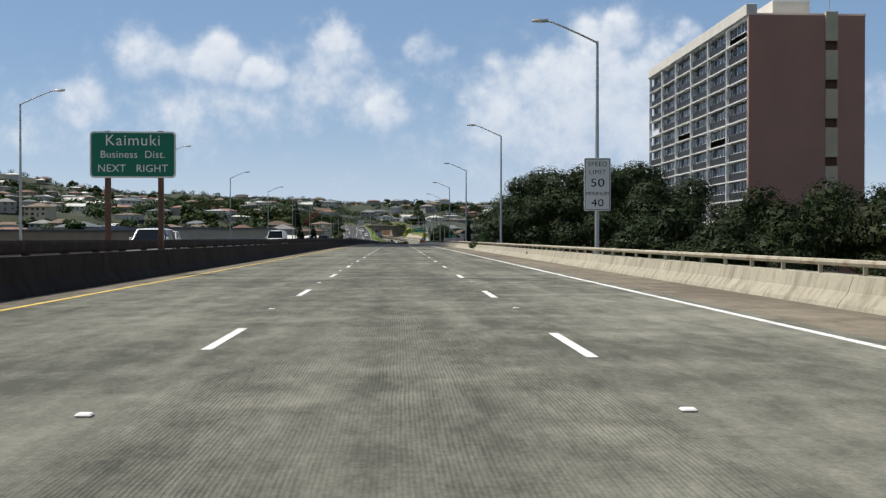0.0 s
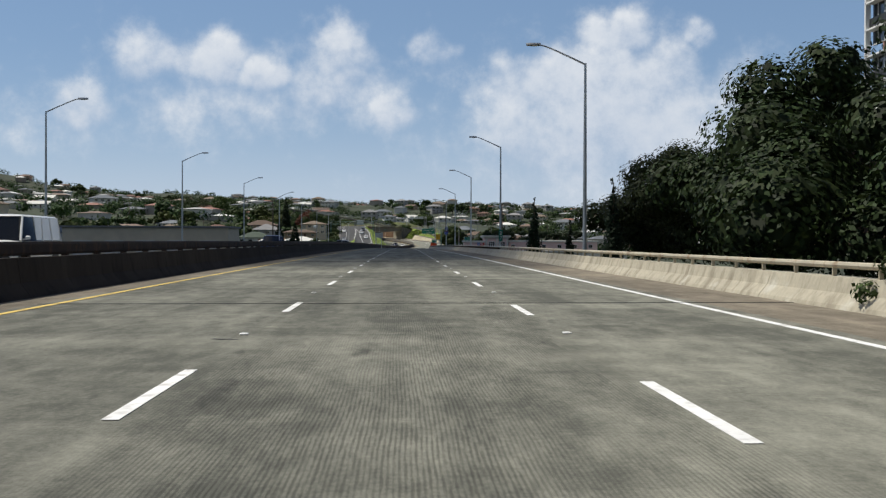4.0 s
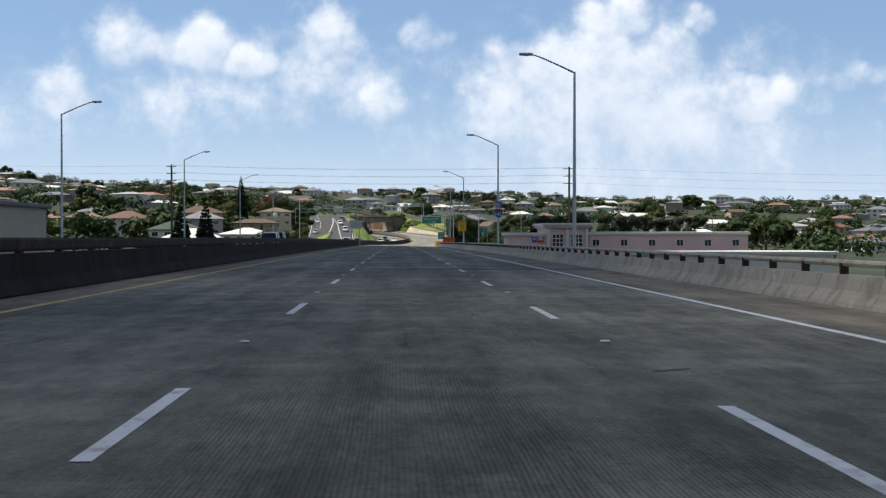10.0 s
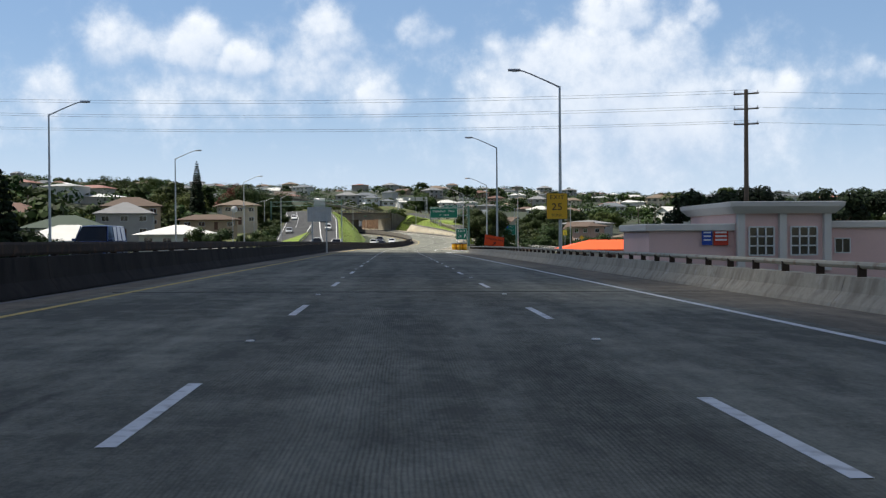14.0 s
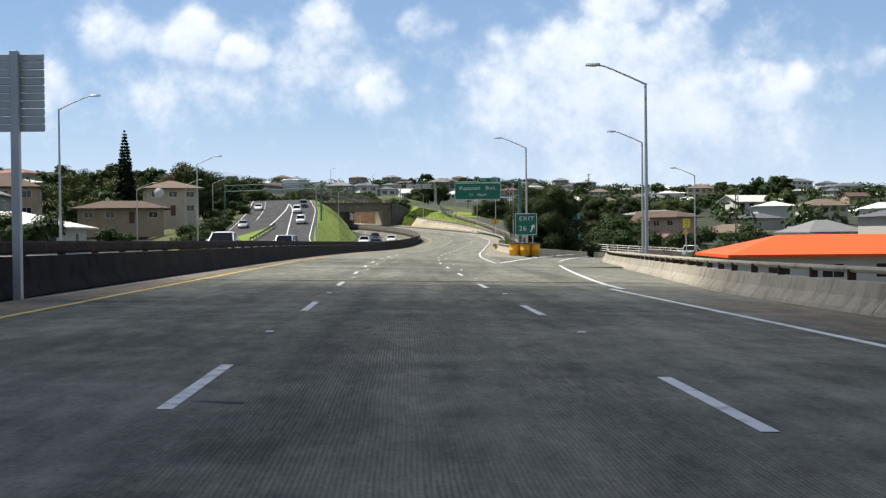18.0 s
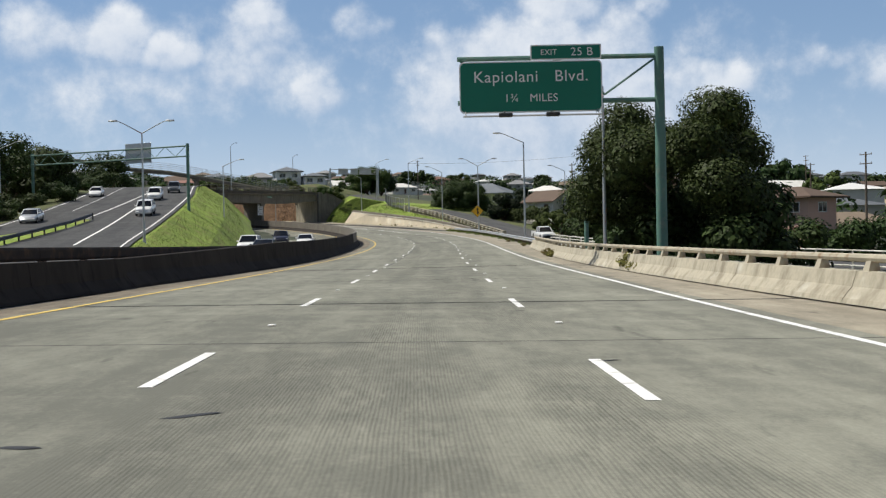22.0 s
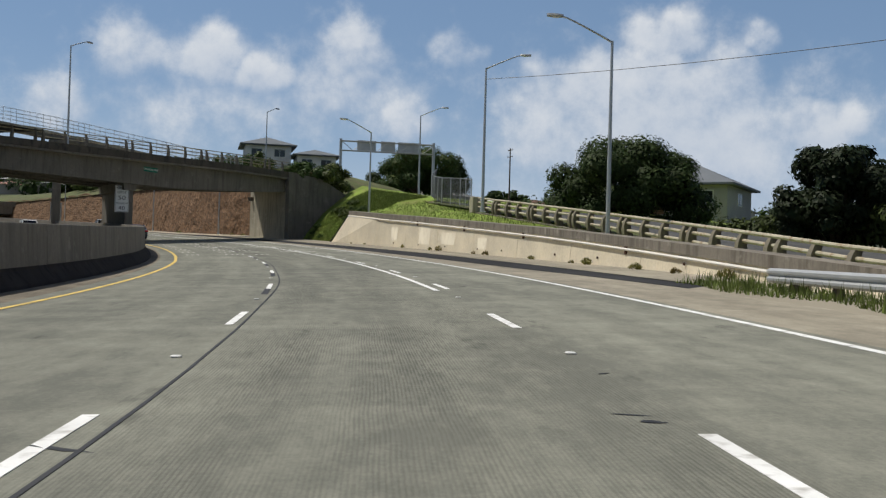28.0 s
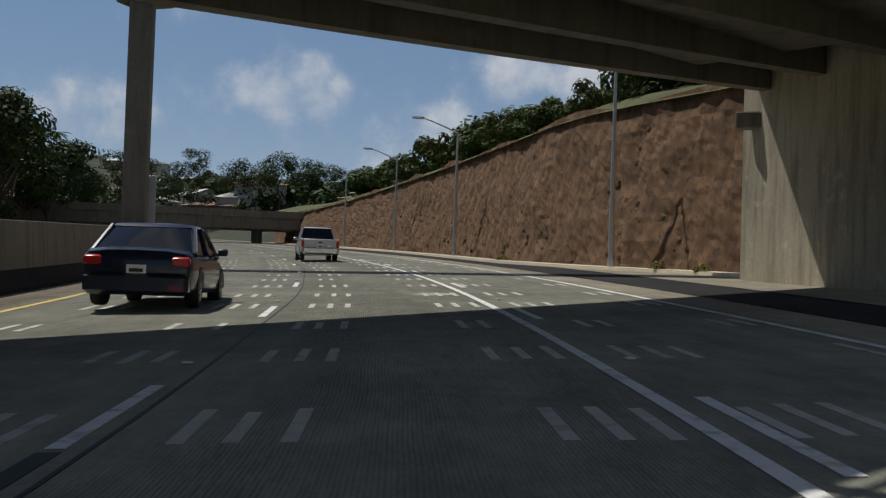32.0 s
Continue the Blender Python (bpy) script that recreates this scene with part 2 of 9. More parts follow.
def stained(name, base, streak, lime, amount=0.55):
    """Cast concrete with fine grain, runs of dirt down the face and pale lime blooms."""
    m, n, l, p = nodes_of(name)
    co = n.new("ShaderNodeTexCoord")

    def field(sx, sy, sz, detail, lo, hi, top=1.0, rough=0.6):
        mp = n.new("ShaderNodeMapping")
        mp.inputs["Scale"].default_value = (sx, sy, sz)
        l.new(co.outputs["Object"], mp.inputs["Vector"])
        t = n.new("ShaderNodeTexNoise")
        t.inputs["Scale"].default_value, t.inputs["Detail"].default_value, t.inputs["Roughness"].default_value = 1.0, detail, rough
        l.new(mp.outputs[0], t.inputs["Vector"])
        r = n.new("ShaderNodeMapRange")
        r.inputs["From Min"].default_value, r.inputs["From Max"].default_value, r.inputs["To Max"].default_value = lo, hi, top
        l.new(t.outputs["Fac"], r.inputs["Value"])
        return r.outputs[0], t.outputs["Fac"]

    col = None
    grain, raw_grain = field(9, 9, 9, 7, 0.3, 0.7)
    broad, _ = field(0.35, 0.35, 0.5, 5, 0.35, 0.7)
    runs, _ = field(2.6, 2.6, 0.35, 6, 0.47, 0.68, amount)
    bloom, _ = field(1.3, 1.3, 1.6, 6, 0.60, 0.72, 0.7)
    first = n.new("ShaderNodeMix")
    first.data_type = "RGBA"
    first.inputs["A"].default_value = (*[c * 0.78 for c in base], 1)
    first.inputs["B"].default_value = (*[c * 1.15 for c in base], 1)
    add = n.new("ShaderNodeMath")
    add.operation = "MULTIPLY_ADD"
    add.inputs[1].default_value = 0.5
    half = n.new("ShaderNodeMath")
    half.operation = "MULTIPLY"
    half.inputs[1].default_value = 0.5
    l.new(broad, half.inputs[0])
    l.new(grain, add.inputs[0])
    l.new(half.outputs[0], add.inputs[2])
    l.new(add.outputs[0], first.inputs["Factor"])
    col = first.outputs["Result"]
    for fac, tint in ((runs, streak), (bloom, lime)):
        mx = n.new("ShaderNodeMix")
        mx.data_type = "RGBA"
        mx.inputs["B"].default_value = (*tint, 1)
        l.new(fac, mx.inputs["Factor"])
        l.new(col, mx.inputs["A"])
        col = mx.outputs["Result"]
    l.new(col, p.inputs["Base Color"])
    p.inputs["Roughness"].default_value, p.inputs["Diffuse Roughness"].default_value, p.inputs["Specular IOR Level"].default_value = 0.9, 0.8, 0.2
    b = n.new("ShaderNodeBump")
    b.inputs["Strength"].default_value, b.inputs["Distance"].default_value = 0.25, 0.01
    l.new(raw_grain, b.inputs["Height"])
    l.new(b.outputs[0], p.inputs["Normal"])
    return m


def leafy(name, base, var=0.35):
    """Leaves: each one a little different, thin enough to let some light through."""
    m, n, l, p = nodes_of(name)
    g = n.new("ShaderNodeNewGeometry")
    oi = n.new("ShaderNodeObjectInfo")
    hs = n.new("ShaderNodeHueSaturation")
    hs.inputs["Color"].default_value = (*base, 1)
    mr, m2 = n.new("ShaderNodeMapRange"), n.new("ShaderNodeMapRange")
    mr.inputs["To Min"].default_value, mr.inputs["To Max"].default_value = 1 - var, 1 + var
    m2.inputs["To Min"].default_value, m2.inputs["To Max"].default_value = 0.47, 0.53
    l.new(g.outputs["Random Per Island"], mr.inputs["Value"])
    l.new(oi.outputs["Random"], m2.inputs["Value"])
    l.new(mr.outputs[0], hs.inputs["Value"])
    l.new(m2.outputs[0], hs.inputs["Hue"])
    l.new(hs.outputs[0], p.inputs["Base Color"])
    p.inputs["Roughness"].default_value = 0.6
    p.inputs["Specular IOR Level"].default_value = 0.12
    tr = n.new("ShaderNodeBsdfTranslucent")
    mx = n.new("ShaderNodeMixShader")
    mx.inputs[0].default_value = 0.14
    l.new(hs.outputs[0], tr.inputs["Color"])
    l.new(p.outputs[0], mx.inputs[1])
    l.new(tr.outputs[0], mx.inputs[2])
    l.new(mx.outputs[0], n["Material Output"].inputs["Surface"])
    return m


def pavement(name, light, dark, groove=0.0):
    """Concrete roadway in (u, s): streaks along the way, blotches, cracks, grooves cut along the middle of the lane."""
    m, n, l, p = nodes_of(name)
    uv = n.new("ShaderNodeUVMap")
    uv.uv_map = "UVMap"

    def noise_at(scale, detail, sx, sy, rough=0.55):
        mp = n.new("ShaderNodeMapping")
        mp.inputs["Scale"].default_value = (sx, sy, 1)
        l.new(uv.outputs[0], mp.inputs["Vector"])
        t = n.new("ShaderNodeTexNoise")
        t.inputs["Scale"].default_value, t.inputs["Detail"].default_value, t.inputs["Roughness"].default_value = scale, detail, rough
        l.new(mp.outputs[0], t.inputs["Vector"])
        return t.outputs["Fac"]

    def ranged(v, a, b, c=0.0, d=1.0):
        r = n.new("ShaderNodeMapRange")
        r.inputs["From Min"].default_value, r.inputs["From Max"].default_value = a, b
        r.inputs["To Min"].default_value, r.inputs["To Max"].default_value = c, d
        l.new(v, r.inputs["Value"])
        return r.outputs[0]

    def op(kind, a, b):
        q = n.new("ShaderNodeMath")
        q.operation = kind
        for i, v in enumerate((a, b)):
            if isinstance(v, (int, float)):
                q.inputs[i].default_value = v
            else:
                l.new(v, q.inputs[i])
        return q.outputs[0]

    streak = ranged(noise_at(1.0, 6, 1.1, 0.05), 0.3, 0.7)
    blotch = ranged(noise_at(1.0, 6, 0.35, 0.16), 0.3, 0.72)
    cross = ranged(noise_at(1.0, 5, 0.06, 0.5), 0.45, 0.75)
    grain = noise_at(22.0, 6, 1.0, 0.8, 0.7)
    pits = ranged(noise_at(70.0, 3, 1.0, 1.0, 0.8), 0.3, 0.75)
    tone = op("ADD", op("MULTIPLY", streak, 0.55), op("MULTIPLY", blotch, 0.5))
    tone = op("ADD", tone, op("MULTIPLY", cross, 0.35))
    tone = op("ADD", tone, op("MULTIPLY", op("SUBTRACT", grain, 0.5), 1.0))
    mottle = ranged(noise_at(1.0, 9, 2.6, 1.0, 0.72), 0.3, 0.7)
    dust = ranged(noise_at(1.0, 7, 0.5, 0.9, 0.7), 0.55, 0.72)
    tone = op("ADD", op("SUBTRACT", tone, 0.62), op("ADD", op("MULTIPLY", mottle, 0.75), op("MULTIPLY", dust, 0.35)))
    tone = op("ADD", tone, op("MULTIPLY", op("SUBTRACT", pits, 0.5), 0.25))
    col = n.new("ShaderNodeMix")
    col.data_type = "RGBA"
    col.clamp_factor = True
    col.inputs["A"].default_value, col.inputs["B"].default_value = (*dark, 1), (*light, 1)
    l.new(tone, col.inputs["Factor"])
    out = col.outputs["Result"]
    # oil and rubber marks
    oil = ranged(noise_at(1.0, 4, 1.6, 0.32, 0.65), 0.63, 0.74, 0.0, 0.6)
    mx = n.new("ShaderNodeMix")
    mx.data_type = "RGBA"
    mx.inputs["B"].default_value = (0.03, 0.03, 0.03, 1)
    l.new(oil, mx.inputs["Factor"])
    l.new(out, mx.inputs["A"])
    out = mx.outputs["Result"]
    height = op("ADD", op("MULTIPLY", grain, 0.6), op("MULTIPLY", pits, 0.4))
    if groove:
        sx = n.new("ShaderNodeSeparateXYZ")
        l.new(uv.outputs[0], sx.inputs[0])
        wave = op("SINE", op("MULTIPLY", op("ADD", sx.outputs[0], op("MULTIPLY", noise_at(1.0, 2, 0.4, 0.25), 0.10)), 2 * PI / 0.030), 0)
        teeth = noise_at(1.0, 4, 34.0, 2.2, 0.7)
        cut = ranged(op("ADD", op("MULTIPLY", wave, 0.13), teeth), 0.42, 0.66)
        worn = ranged(noise_at(1.0, 4, 0.7, 0.1), 0.32, 0.58)
        middle = ranged(op("ABSOLUTE", op("SUBTRACT", sx.outputs[0], 0.1), 0), 1.5, 2.1, 1.0, 0.12)
        cut = op("MULTIPLY", op("MULTIPLY", cut, worn), middle)
        mx = n.new("ShaderNodeMix")
        mx.data_type = "RGBA"
        mx.inputs["B"].default_value = (dark[0] * 0.3, dark[1] * 0.3, dark[2] * 0.3, 1)
        l.new(op("MULTIPLY", cut, groove), mx.inputs["Factor"])
        l.new(out, mx.inputs["A"])
        out = mx.outputs["Result"]
        height = op("SUBTRACT", height, op("MULTIPLY", cut, 0.8))
    l.new(out, p.inputs["Base Color"])
    p.inputs["Roughness"].default_value = 0.9
    p.inputs["Diffuse Roughness"].default_value = 0.6
    p.inputs["Specular IOR Level"].default_value = 0.12
    b = n.new("ShaderNodeBump")
    b.inputs["Strength"].default_value, b.inputs["Distance"].default_value = 0.35, 0.012
    l.new(height, b.inputs["Height"])
    l.new(b.outputs[0], p.inputs["Normal"])
    return m


def glassy(name, base=(0.01, 0.012, 0.015), rough=0.08):
    m, n, l, p = nodes_of(name)
    p.inputs["Base Color"].default_value = (*base, 1)
    p.inputs["Roughness"].default_value = rough
    p.inputs["Specular IOR Level"].default_value = 0.7
    return m


def paint(name, base, rough=0.3, metal=0.0, coat=0.6):
    m = surf(name, base, rough, 0.05, 1.0, 0.0, metal, coat=coat)
    return m


PAVE = pavement("grooved_concrete", (0.338, 0.335, 0.270), (0.180, 0.181, 0.150), 0.5)
PAVE_PLAIN = pavement("plain_concrete", (0.31, 0.30, 0.24), (0.14, 0.14, 0.115))
SHOULDER = pavement("dusty_shoulder", (0.33, 0.285, 0.215), (0.15, 0.13, 0.10))
SAND_SHOULDER = pavement("sandy_shoulder", (0.44, 0.395, 0.305), (0.25, 0.225, 0.175))
PAVE_DECK = pavement("old_grooved_deck", (0.328, 0.323, 0.262), (0.112, 0.113, 0.093), 0.5)
ASPHALT = pavement("dark_asphalt", (0.055, 0.055, 0.057), (0.03, 0.03, 0.032))
OLD_ASPHALT = pavement("old_asphalt", (0.13, 0.13, 0.125), (0.075, 0.075, 0.075))
WHITE_LINE = surf("white_road_paint", (0.72, 0.72, 0.70), 0.7, 0.14, 3.0, 0.1, tint=(0.42, 0.41, 0.38))
FADED_LINE = surf("light_patch_mortar", (0.50, 0.49, 0.44), 0.85, 0.25, 2.0, 0.1, tint=(0.33, 0.32, 0.28))
MORTAR_SMEAR = surf("thin_mortar_smear", (0.33, 0.325, 0.29), 0.85, 0.3, 5.0, 0.1, tint=(0.27, 0.265, 0.22))
YELLOW_LINE = surf("yellow_road_paint", (0.62, 0.44, 0.10), 0.7, 0.2, 3.0, 0.1, tint=(0.30, 0.22, 0.10))
DARK_BEAM = surf("dark_beam_concrete", (0.085, 0.072, 0.058), 0.9, 0.4, 1.2, 0.15, stretch=(1, 1, 0.5), tint=(0.04, 0.034, 0.03))
TYRE_MARK = surf("rubber_smear", (0.085, 0.082, 0.075), 0.85, 0.5, 4.0, 0.2, tint=(0.19, 0.18, 0.155))
TAR = surf("tar_seal", (0.018, 0.018, 0.018), 0.6, 0.3, 3.0, 0.1)
CONCRETE = stained("barrier_concrete", (0.53, 0.485, 0.375), (0.20, 0.165, 0.115), (0.68, 0.66, 0.57), 0.6)
# Soot of the barriers; also painted shade on barrier foot and balcony wall.
CONCRETE_DARK = surf("soot_and_shade_concrete", (0.034, 0.029, 0.026), 0.95, 0.4, 1.0, 0.12, stretch=(1.5, 1.5, 0.6), tint=(0.018, 0.016, 0.015), spec=0.15)
CONCRETE_WALL = stained("wall_concrete", (0.80, 0.715, 0.55), (0.66, 0.56, 0.40), (0.83, 0.77, 0.63), 0.25)
CONCRETE_PATCH = surf("painted_over_patch", (0.775, 0.705, 0.555), 0.9, 0.12, 0.9, 0.05, tint=(0.69, 0.61, 0.47))
COPING = stained("coping_concrete", (0.27, 0.24, 0.195), (0.11, 0.09, 0.068), (0.42, 0.39, 0.33), 0.75)
PARAPET_OLD = stained("old_parapet_concrete", (0.47, 0.42, 0.33), (0.16, 0.13, 0.095), (0.56, 0.53, 0.46), 0.55)
CONCRETE_GREY = stained("bridge_concrete", (0.22, 0.20, 0.17), (0.11, 0.097, 0.082), (0.28, 0.265, 0.23), 0.6)
GALV = surf("galvanised_steel", (0.48, 0.49, 0.49), 0.42, 0.12, 3.0, 0.05, metal=0.6)
GALV_OLD = surf("weathered_steel_rail", (0.40, 0.36, 0.27), 0.6, 0.2, 2.0, 0.1, metal=0.1, tint=(0.25, 0.17, 0.10))
STEEL_DARK = surf("dark_steel", (0.05, 0.05, 0.05), 0.5, 0.3, 3.0, 0.1, metal=0.5)
RUST_POST = surf("brown_post", (0.14, 0.075, 0.05), 0.8, 0.3, 3.0, 0.2)
TIMBER = surf("grey_timber", (0.12, 0.095, 0.07), 0.9, 0.35, 3.0, 0.3, stretch=(1, 1, 0.15))
GREEN_STEEL = surf("green_painted_steel", (0.10, 0.20, 0.16), 0.5, 0.2, 2.0, 0.05, tint=(0.16, 0.22, 0.18))
SIGN_GREEN = surf("green_sign_sheet", (0.004, 0.16, 0.10), 0.4, 0.08, 1.0, 0.0)
SIGN_WHITE = surf("white_sign_sheet", (0.78, 0.78, 0.76), 0.45, 0.05, 1.0, 0.0)
SIGN_BLACK = surf("black_sign_print", (0.02, 0.02, 0.02), 0.5, 0.1, 1.0, 0.0)
SIGN_BLUE = surf("blue_sign_sheet", (0.01, 0.06, 0.36), 0.4, 0.08, 1.0, 0.0)
SIGN_RED = surf("red_sign_sheet", (0.16, 0.05, 0.03), 0.5, 0.1, 1.0, 0.0)
SIGN_YELLOW = surf("yellow_sign_sheet", (0.75, 0.42, 0.02), 0.4, 0.06, 1.0, 0.0)
SIGN_LIME = surf("pale_yellow_sign_sheet", (0.80, 0.68, 0.06), 0.4, 0.06, 1.0, 0.0)
SIGN_ORANGE = surf("orange_sign_sheet", (0.95, 0.09, 0.01), 0.5, 0.06, 1.0, 0.0)
BARREL = surf("yellow_barrel_plastic", (0.80, 0.40, 0.015), 0.45, 0.12, 2.0, 0.05, tint=(0.45, 0.27, 0.06))
RUBBER = surf("rubber", (0.018, 0.018, 0.018), 0.8, 0.2, 4.0, 0.1)
PINK_WALL = surf("pink_brick_wall", (0.42, 0.235, 0.19), 0.9, 0.1, 0.3, 0.15)
PINK_STUCCO = surf("pale_pink_stucco", (0.74, 0.52, 0.47), 0.9, 0.1, 0.6, 0.1)
OFFWHITE = surf("offwhite_stucco", (0.66, 0.63, 0.57), 0.85, 0.1, 0.6, 0.1)
WHITE_FRAME = surf("white_paint", (0.75, 0.75, 0.73), 0.6, 0.06, 1.0, 0.0)
ORANGE_ROOF = surf("orange_sheet_roof", (0.85, 0.11, 0.02), 0.55, 0.1, 0.6, 0.05)
ROCK = surf("red_brown_rock", (0.128, 0.078, 0.046), 0.95, 0.65, 2.6, 1.0, stretch=(1, 1, 0.9), tint=(0.060, 0.050, 0.042), rand=0.25, spec=0.12)
BARK = surf("bark", (0.09, 0.065, 0.045), 0.95, 0.35, 2.0, 0.5, stretch=(1, 1, 0.3))
PANE = glassy("window_glass")
PANE_BLUE = glassy("tinted_window_glass", (0.015, 0.02, 0.03), 0.12)
LEAF_DARK = leafy("dark_leaves", (0.036, 0.056, 0.016), 0.5)
LEAF_RAIN = leafy("rain_tree_leaves", (0.024, 0.036, 0.012), 0.6)
LEAF_MID = leafy("green_leaves", (0.055, 0.080, 0.020), 0.45)
LEAF_CYP = leafy("cypress_needles", (0.018, 0.028, 0.012), 0.35)
LEAF_RED = leafy("reddish_leaves", (0.12, 0.045, 0.025))
LEAF_DRY = leafy("yellowish_scrub", (0.18, 0.16, 0.05))
GRASS = leafy("grass_blades", (0.125, 0.155, 0.040), 0.5)

# ---- ground ----
def smooth01(a):
    a = np.clip(a, 0, 1)
    return a * a * (3 - 2 * a)


def ground_heights(x, y):
    """The land's height at many places: low beside the viaduct, level with the road further on, hills all round."""
    x, y = np.asarray(x, float), np.asarray(y, float)
    near = np.zeros(len(x), int)
    for a in range(0, len(x), 4000):
        d = (x[a:a + 4000, None] - LINE[None, ::4, 0]) ** 2 + (y[a:a + 4000, None] - LINE[None, ::4, 1]) ** 2
        near[a:a + 4000] = d.argmin(1) * 4
    near = np.minimum(near, len(LINE) - 1)
    s = near - 60.0
    off = np.hypot(x - LINE[near, 0], y - LINE[near, 1])
    drop = np.interp(s, [395, 450, 540], [6.2, 4.5, 0.55])
    base = LINE[near, 2] - drop
    base = np.where((x > 18) & (s > 430) & (s < 640), base - np.interp(s, [430, 540, 640], [1.5, 3.0, 0.5]), base)
    side = np.cos(HEADING[near]) * (x - LINE[near, 0]) + np.sin(HEADING[near]) * (y - LINE[near, 1])
    base = base + np.where(side > 0, smooth01((side - 26) / 20) * np.interp(s, [640, 690, 742, 900], [0, 1.4, 4.5, 9.0]), 0)
    base = base + np.where(side < 0, smooth01((-side - 34) / 20) * np.interp(s, [715, 745, 900], [0, 7.5, 9.0]), 0)
    w = smooth01((off - 48) / 70)
    left = smooth01((-x - 50) / 1000) * 50 + np.clip(-x - 55, 0, 60) * 0.05
    ahead = smooth01((y - 800) / 1100) * 38
    ahead = ahead * (1 - 0.28 * smooth01(x / 350))
    right = smooth01((x - 90) / 1300) * 9
    knob = 26 * np.exp(-((x + 520) / 130) ** 2 - ((y - 1280) / 170) ** 2)
    wave = 5 * np.sin(x * 0.011 + 1.3) * np.cos(y * 0.009) + 3 * np.sin(x * 0.027 + y * 0.021)
    far = 1 - smooth01((np.hypot(x, y - 400) - 2300) / 1400)
    return base + w * (left + ahead + right + knob + wave * smooth01((off - 80) / 200)) * far


def ground_z(x, y):
    return float(ground_heights([x], [y])[0])


def make_ground():
    gx = np.unique(np.concatenate([np.linspace(-4200, -900, 12), np.linspace(-900, -130, 36), np.arange(-130, 131, 6.5), np.linspace(130, 900, 34), np.linspace(900, 4200, 12)]))
    gy = np.unique(np.concatenate([np.linspace(-3600, -100, 12), np.arange(-100, 941, 8.0), np.linspace(940, 2000, 46), np.linspace(2000, 4600, 12)]))
    xx, yy = np.meshgrid(gx, gy)
    zz = ground_heights(xx.ravel(), yy.ravel())
    v = np.stack([xx.ravel(), yy.ravel(), zz], 1)
    nx, ny = len(gx), len(gy)
    f = [(j * nx + i, j * nx + i + 1, (j + 1) * nx + i + 1, (j + 1) * nx + i) for j in range(ny - 1) for i in range(nx - 1)]
    return v.tolist(), f


SOIL = surf("dry_grass_and_soil", (0.030, 0.040, 0.020), 0.95, 0.6, 0.12, 0.4, tint=(0.055, 0.05, 0.032))
TURF = surf("mown_turf", (0.165, 0.235, 0.03), 0.95, 0.5, 0.5, 0.6, tint=(0.20, 0.18, 0.06))
SCRUB = surf("weedy_slope", (0.07, 0.085, 0.025), 0.95, 0.45, 0.5, 0.5, tint=(0.12, 0.09, 0.05))
solid("ground", make_ground(), SOIL, "dry grass and soil of hills and lowland around the freeway", "ground", "structure", smooth=True)


# ---- roads ----
def sheet_uv(name, rows, mat, parent=None, label="", category="", kind=""):
    """A sheet from rows of (place, u, s)."""
    n = len(rows[0])
    v = [tuple(p) for r in rows for p, _, _ in r]
    f = [(i * n + j, i * n + j + 1, (i + 1) * n + j + 1, (i + 1) * n + j) for i in range(len(rows) - 1) for j in range(n - 1)]
    me = bpy.data.meshes.new(name)
    me.from_pydata(v, [], f)
    lay = me.uv_layers.new(name="UVMap")
    flat = [(u, s) for r in rows for _, u, s in r]
    idx = np.empty(len(me.loops), int)
    me.loops.foreach_get("vertex_index", idx)
    lay.data.foreach_set("uv", np.array(flat, float)[idx].ravel())
    me.materials.append(mat)
    me.update()
    ob = new(name, me)
    if parent:
        ob.parent = parent
        if label:
            ob["label"] = label
        return ob
    return tagged(ob, label, category, "", kind)


def lane_sheet(name, us, s0, s1, mat, z=0.0, step=4.0, **kw):
    n = int(round((s1 - s0) / step)) + 1
    rows = []
    for i in range(n):
        s = s0 + (s1 - s0) * i / (n - 1)
        a = [u(s) if callable(u) else u for u in us]
        rows.append([(road(s, u, z), u, s) for u in a])
    return sheet_uv(name, rows, mat, **kw)


EXIT_EDGE = [(400, 5.2), (430, 5.15), (440, 5.6), (450, 6.55), (460, 7.6), (475, 9.3), (482, 10.3), (492, 12.3), (500, 14.4)]
EXIT_BAR = [(400, 7.4), (434, 7.5), (451, 9.4), (466, 11.0), (479, 12.4), (494, 14.7)]
road_main = lane_sheet("road", [-6.6, -1.92, 0, 1.92, 5.45], 478, 1000, PAVE, label="grooved grey concrete freeway lanes with worn stains", category="road", kind="structure")
lane_sheet("viaduct_deck", [-6.6, -1.92, 0, 1.92, 5.45], -60, 478, PAVE_DECK, label="dark worn grooved concrete lanes on the viaduct", category="road", kind="structure")
lane_sheet("shoulder", [5.45, 7.5], -60, 430, SHOULDER, 0.0, label="dusty brown concrete shoulder beside the right lane", category="shoulder", kind="structure")
lane_sheet("exit_lane", [5.45, lambda s: max(7.5, curve_of(EXIT_BAR, s) + 0.1)], 430, 494, PAVE_PLAIN, 0.0, label="plain grey concrete widening towards the exit", category="road", kind="structure")
lane_sheet("shoulder", [5.45, 8.3], 494, 664, SAND_SHOULDER, 0.0, label="dusty tan concrete shoulder beside the right lane", category="shoulder", kind="structure")
ASPHALT_EDGE = lambda s: curve_of([(664, 7.7), (680, 6.9), (700, 6.5)], s)
lane_sheet("shoulder", [5.45, ASPHALT_EDGE], 664, 1000, SAND_SHOULDER, 0.0, label="pale concrete edge strip of the freeway", category="shoulder", kind="structure")
lane_sheet("asphalt_shoulder", [ASPHALT_EDGE, 8.45], 664, 1000, ASPHALT, 0.012, label="fresh black asphalt shoulder strip", category="shoulder", kind="structure")
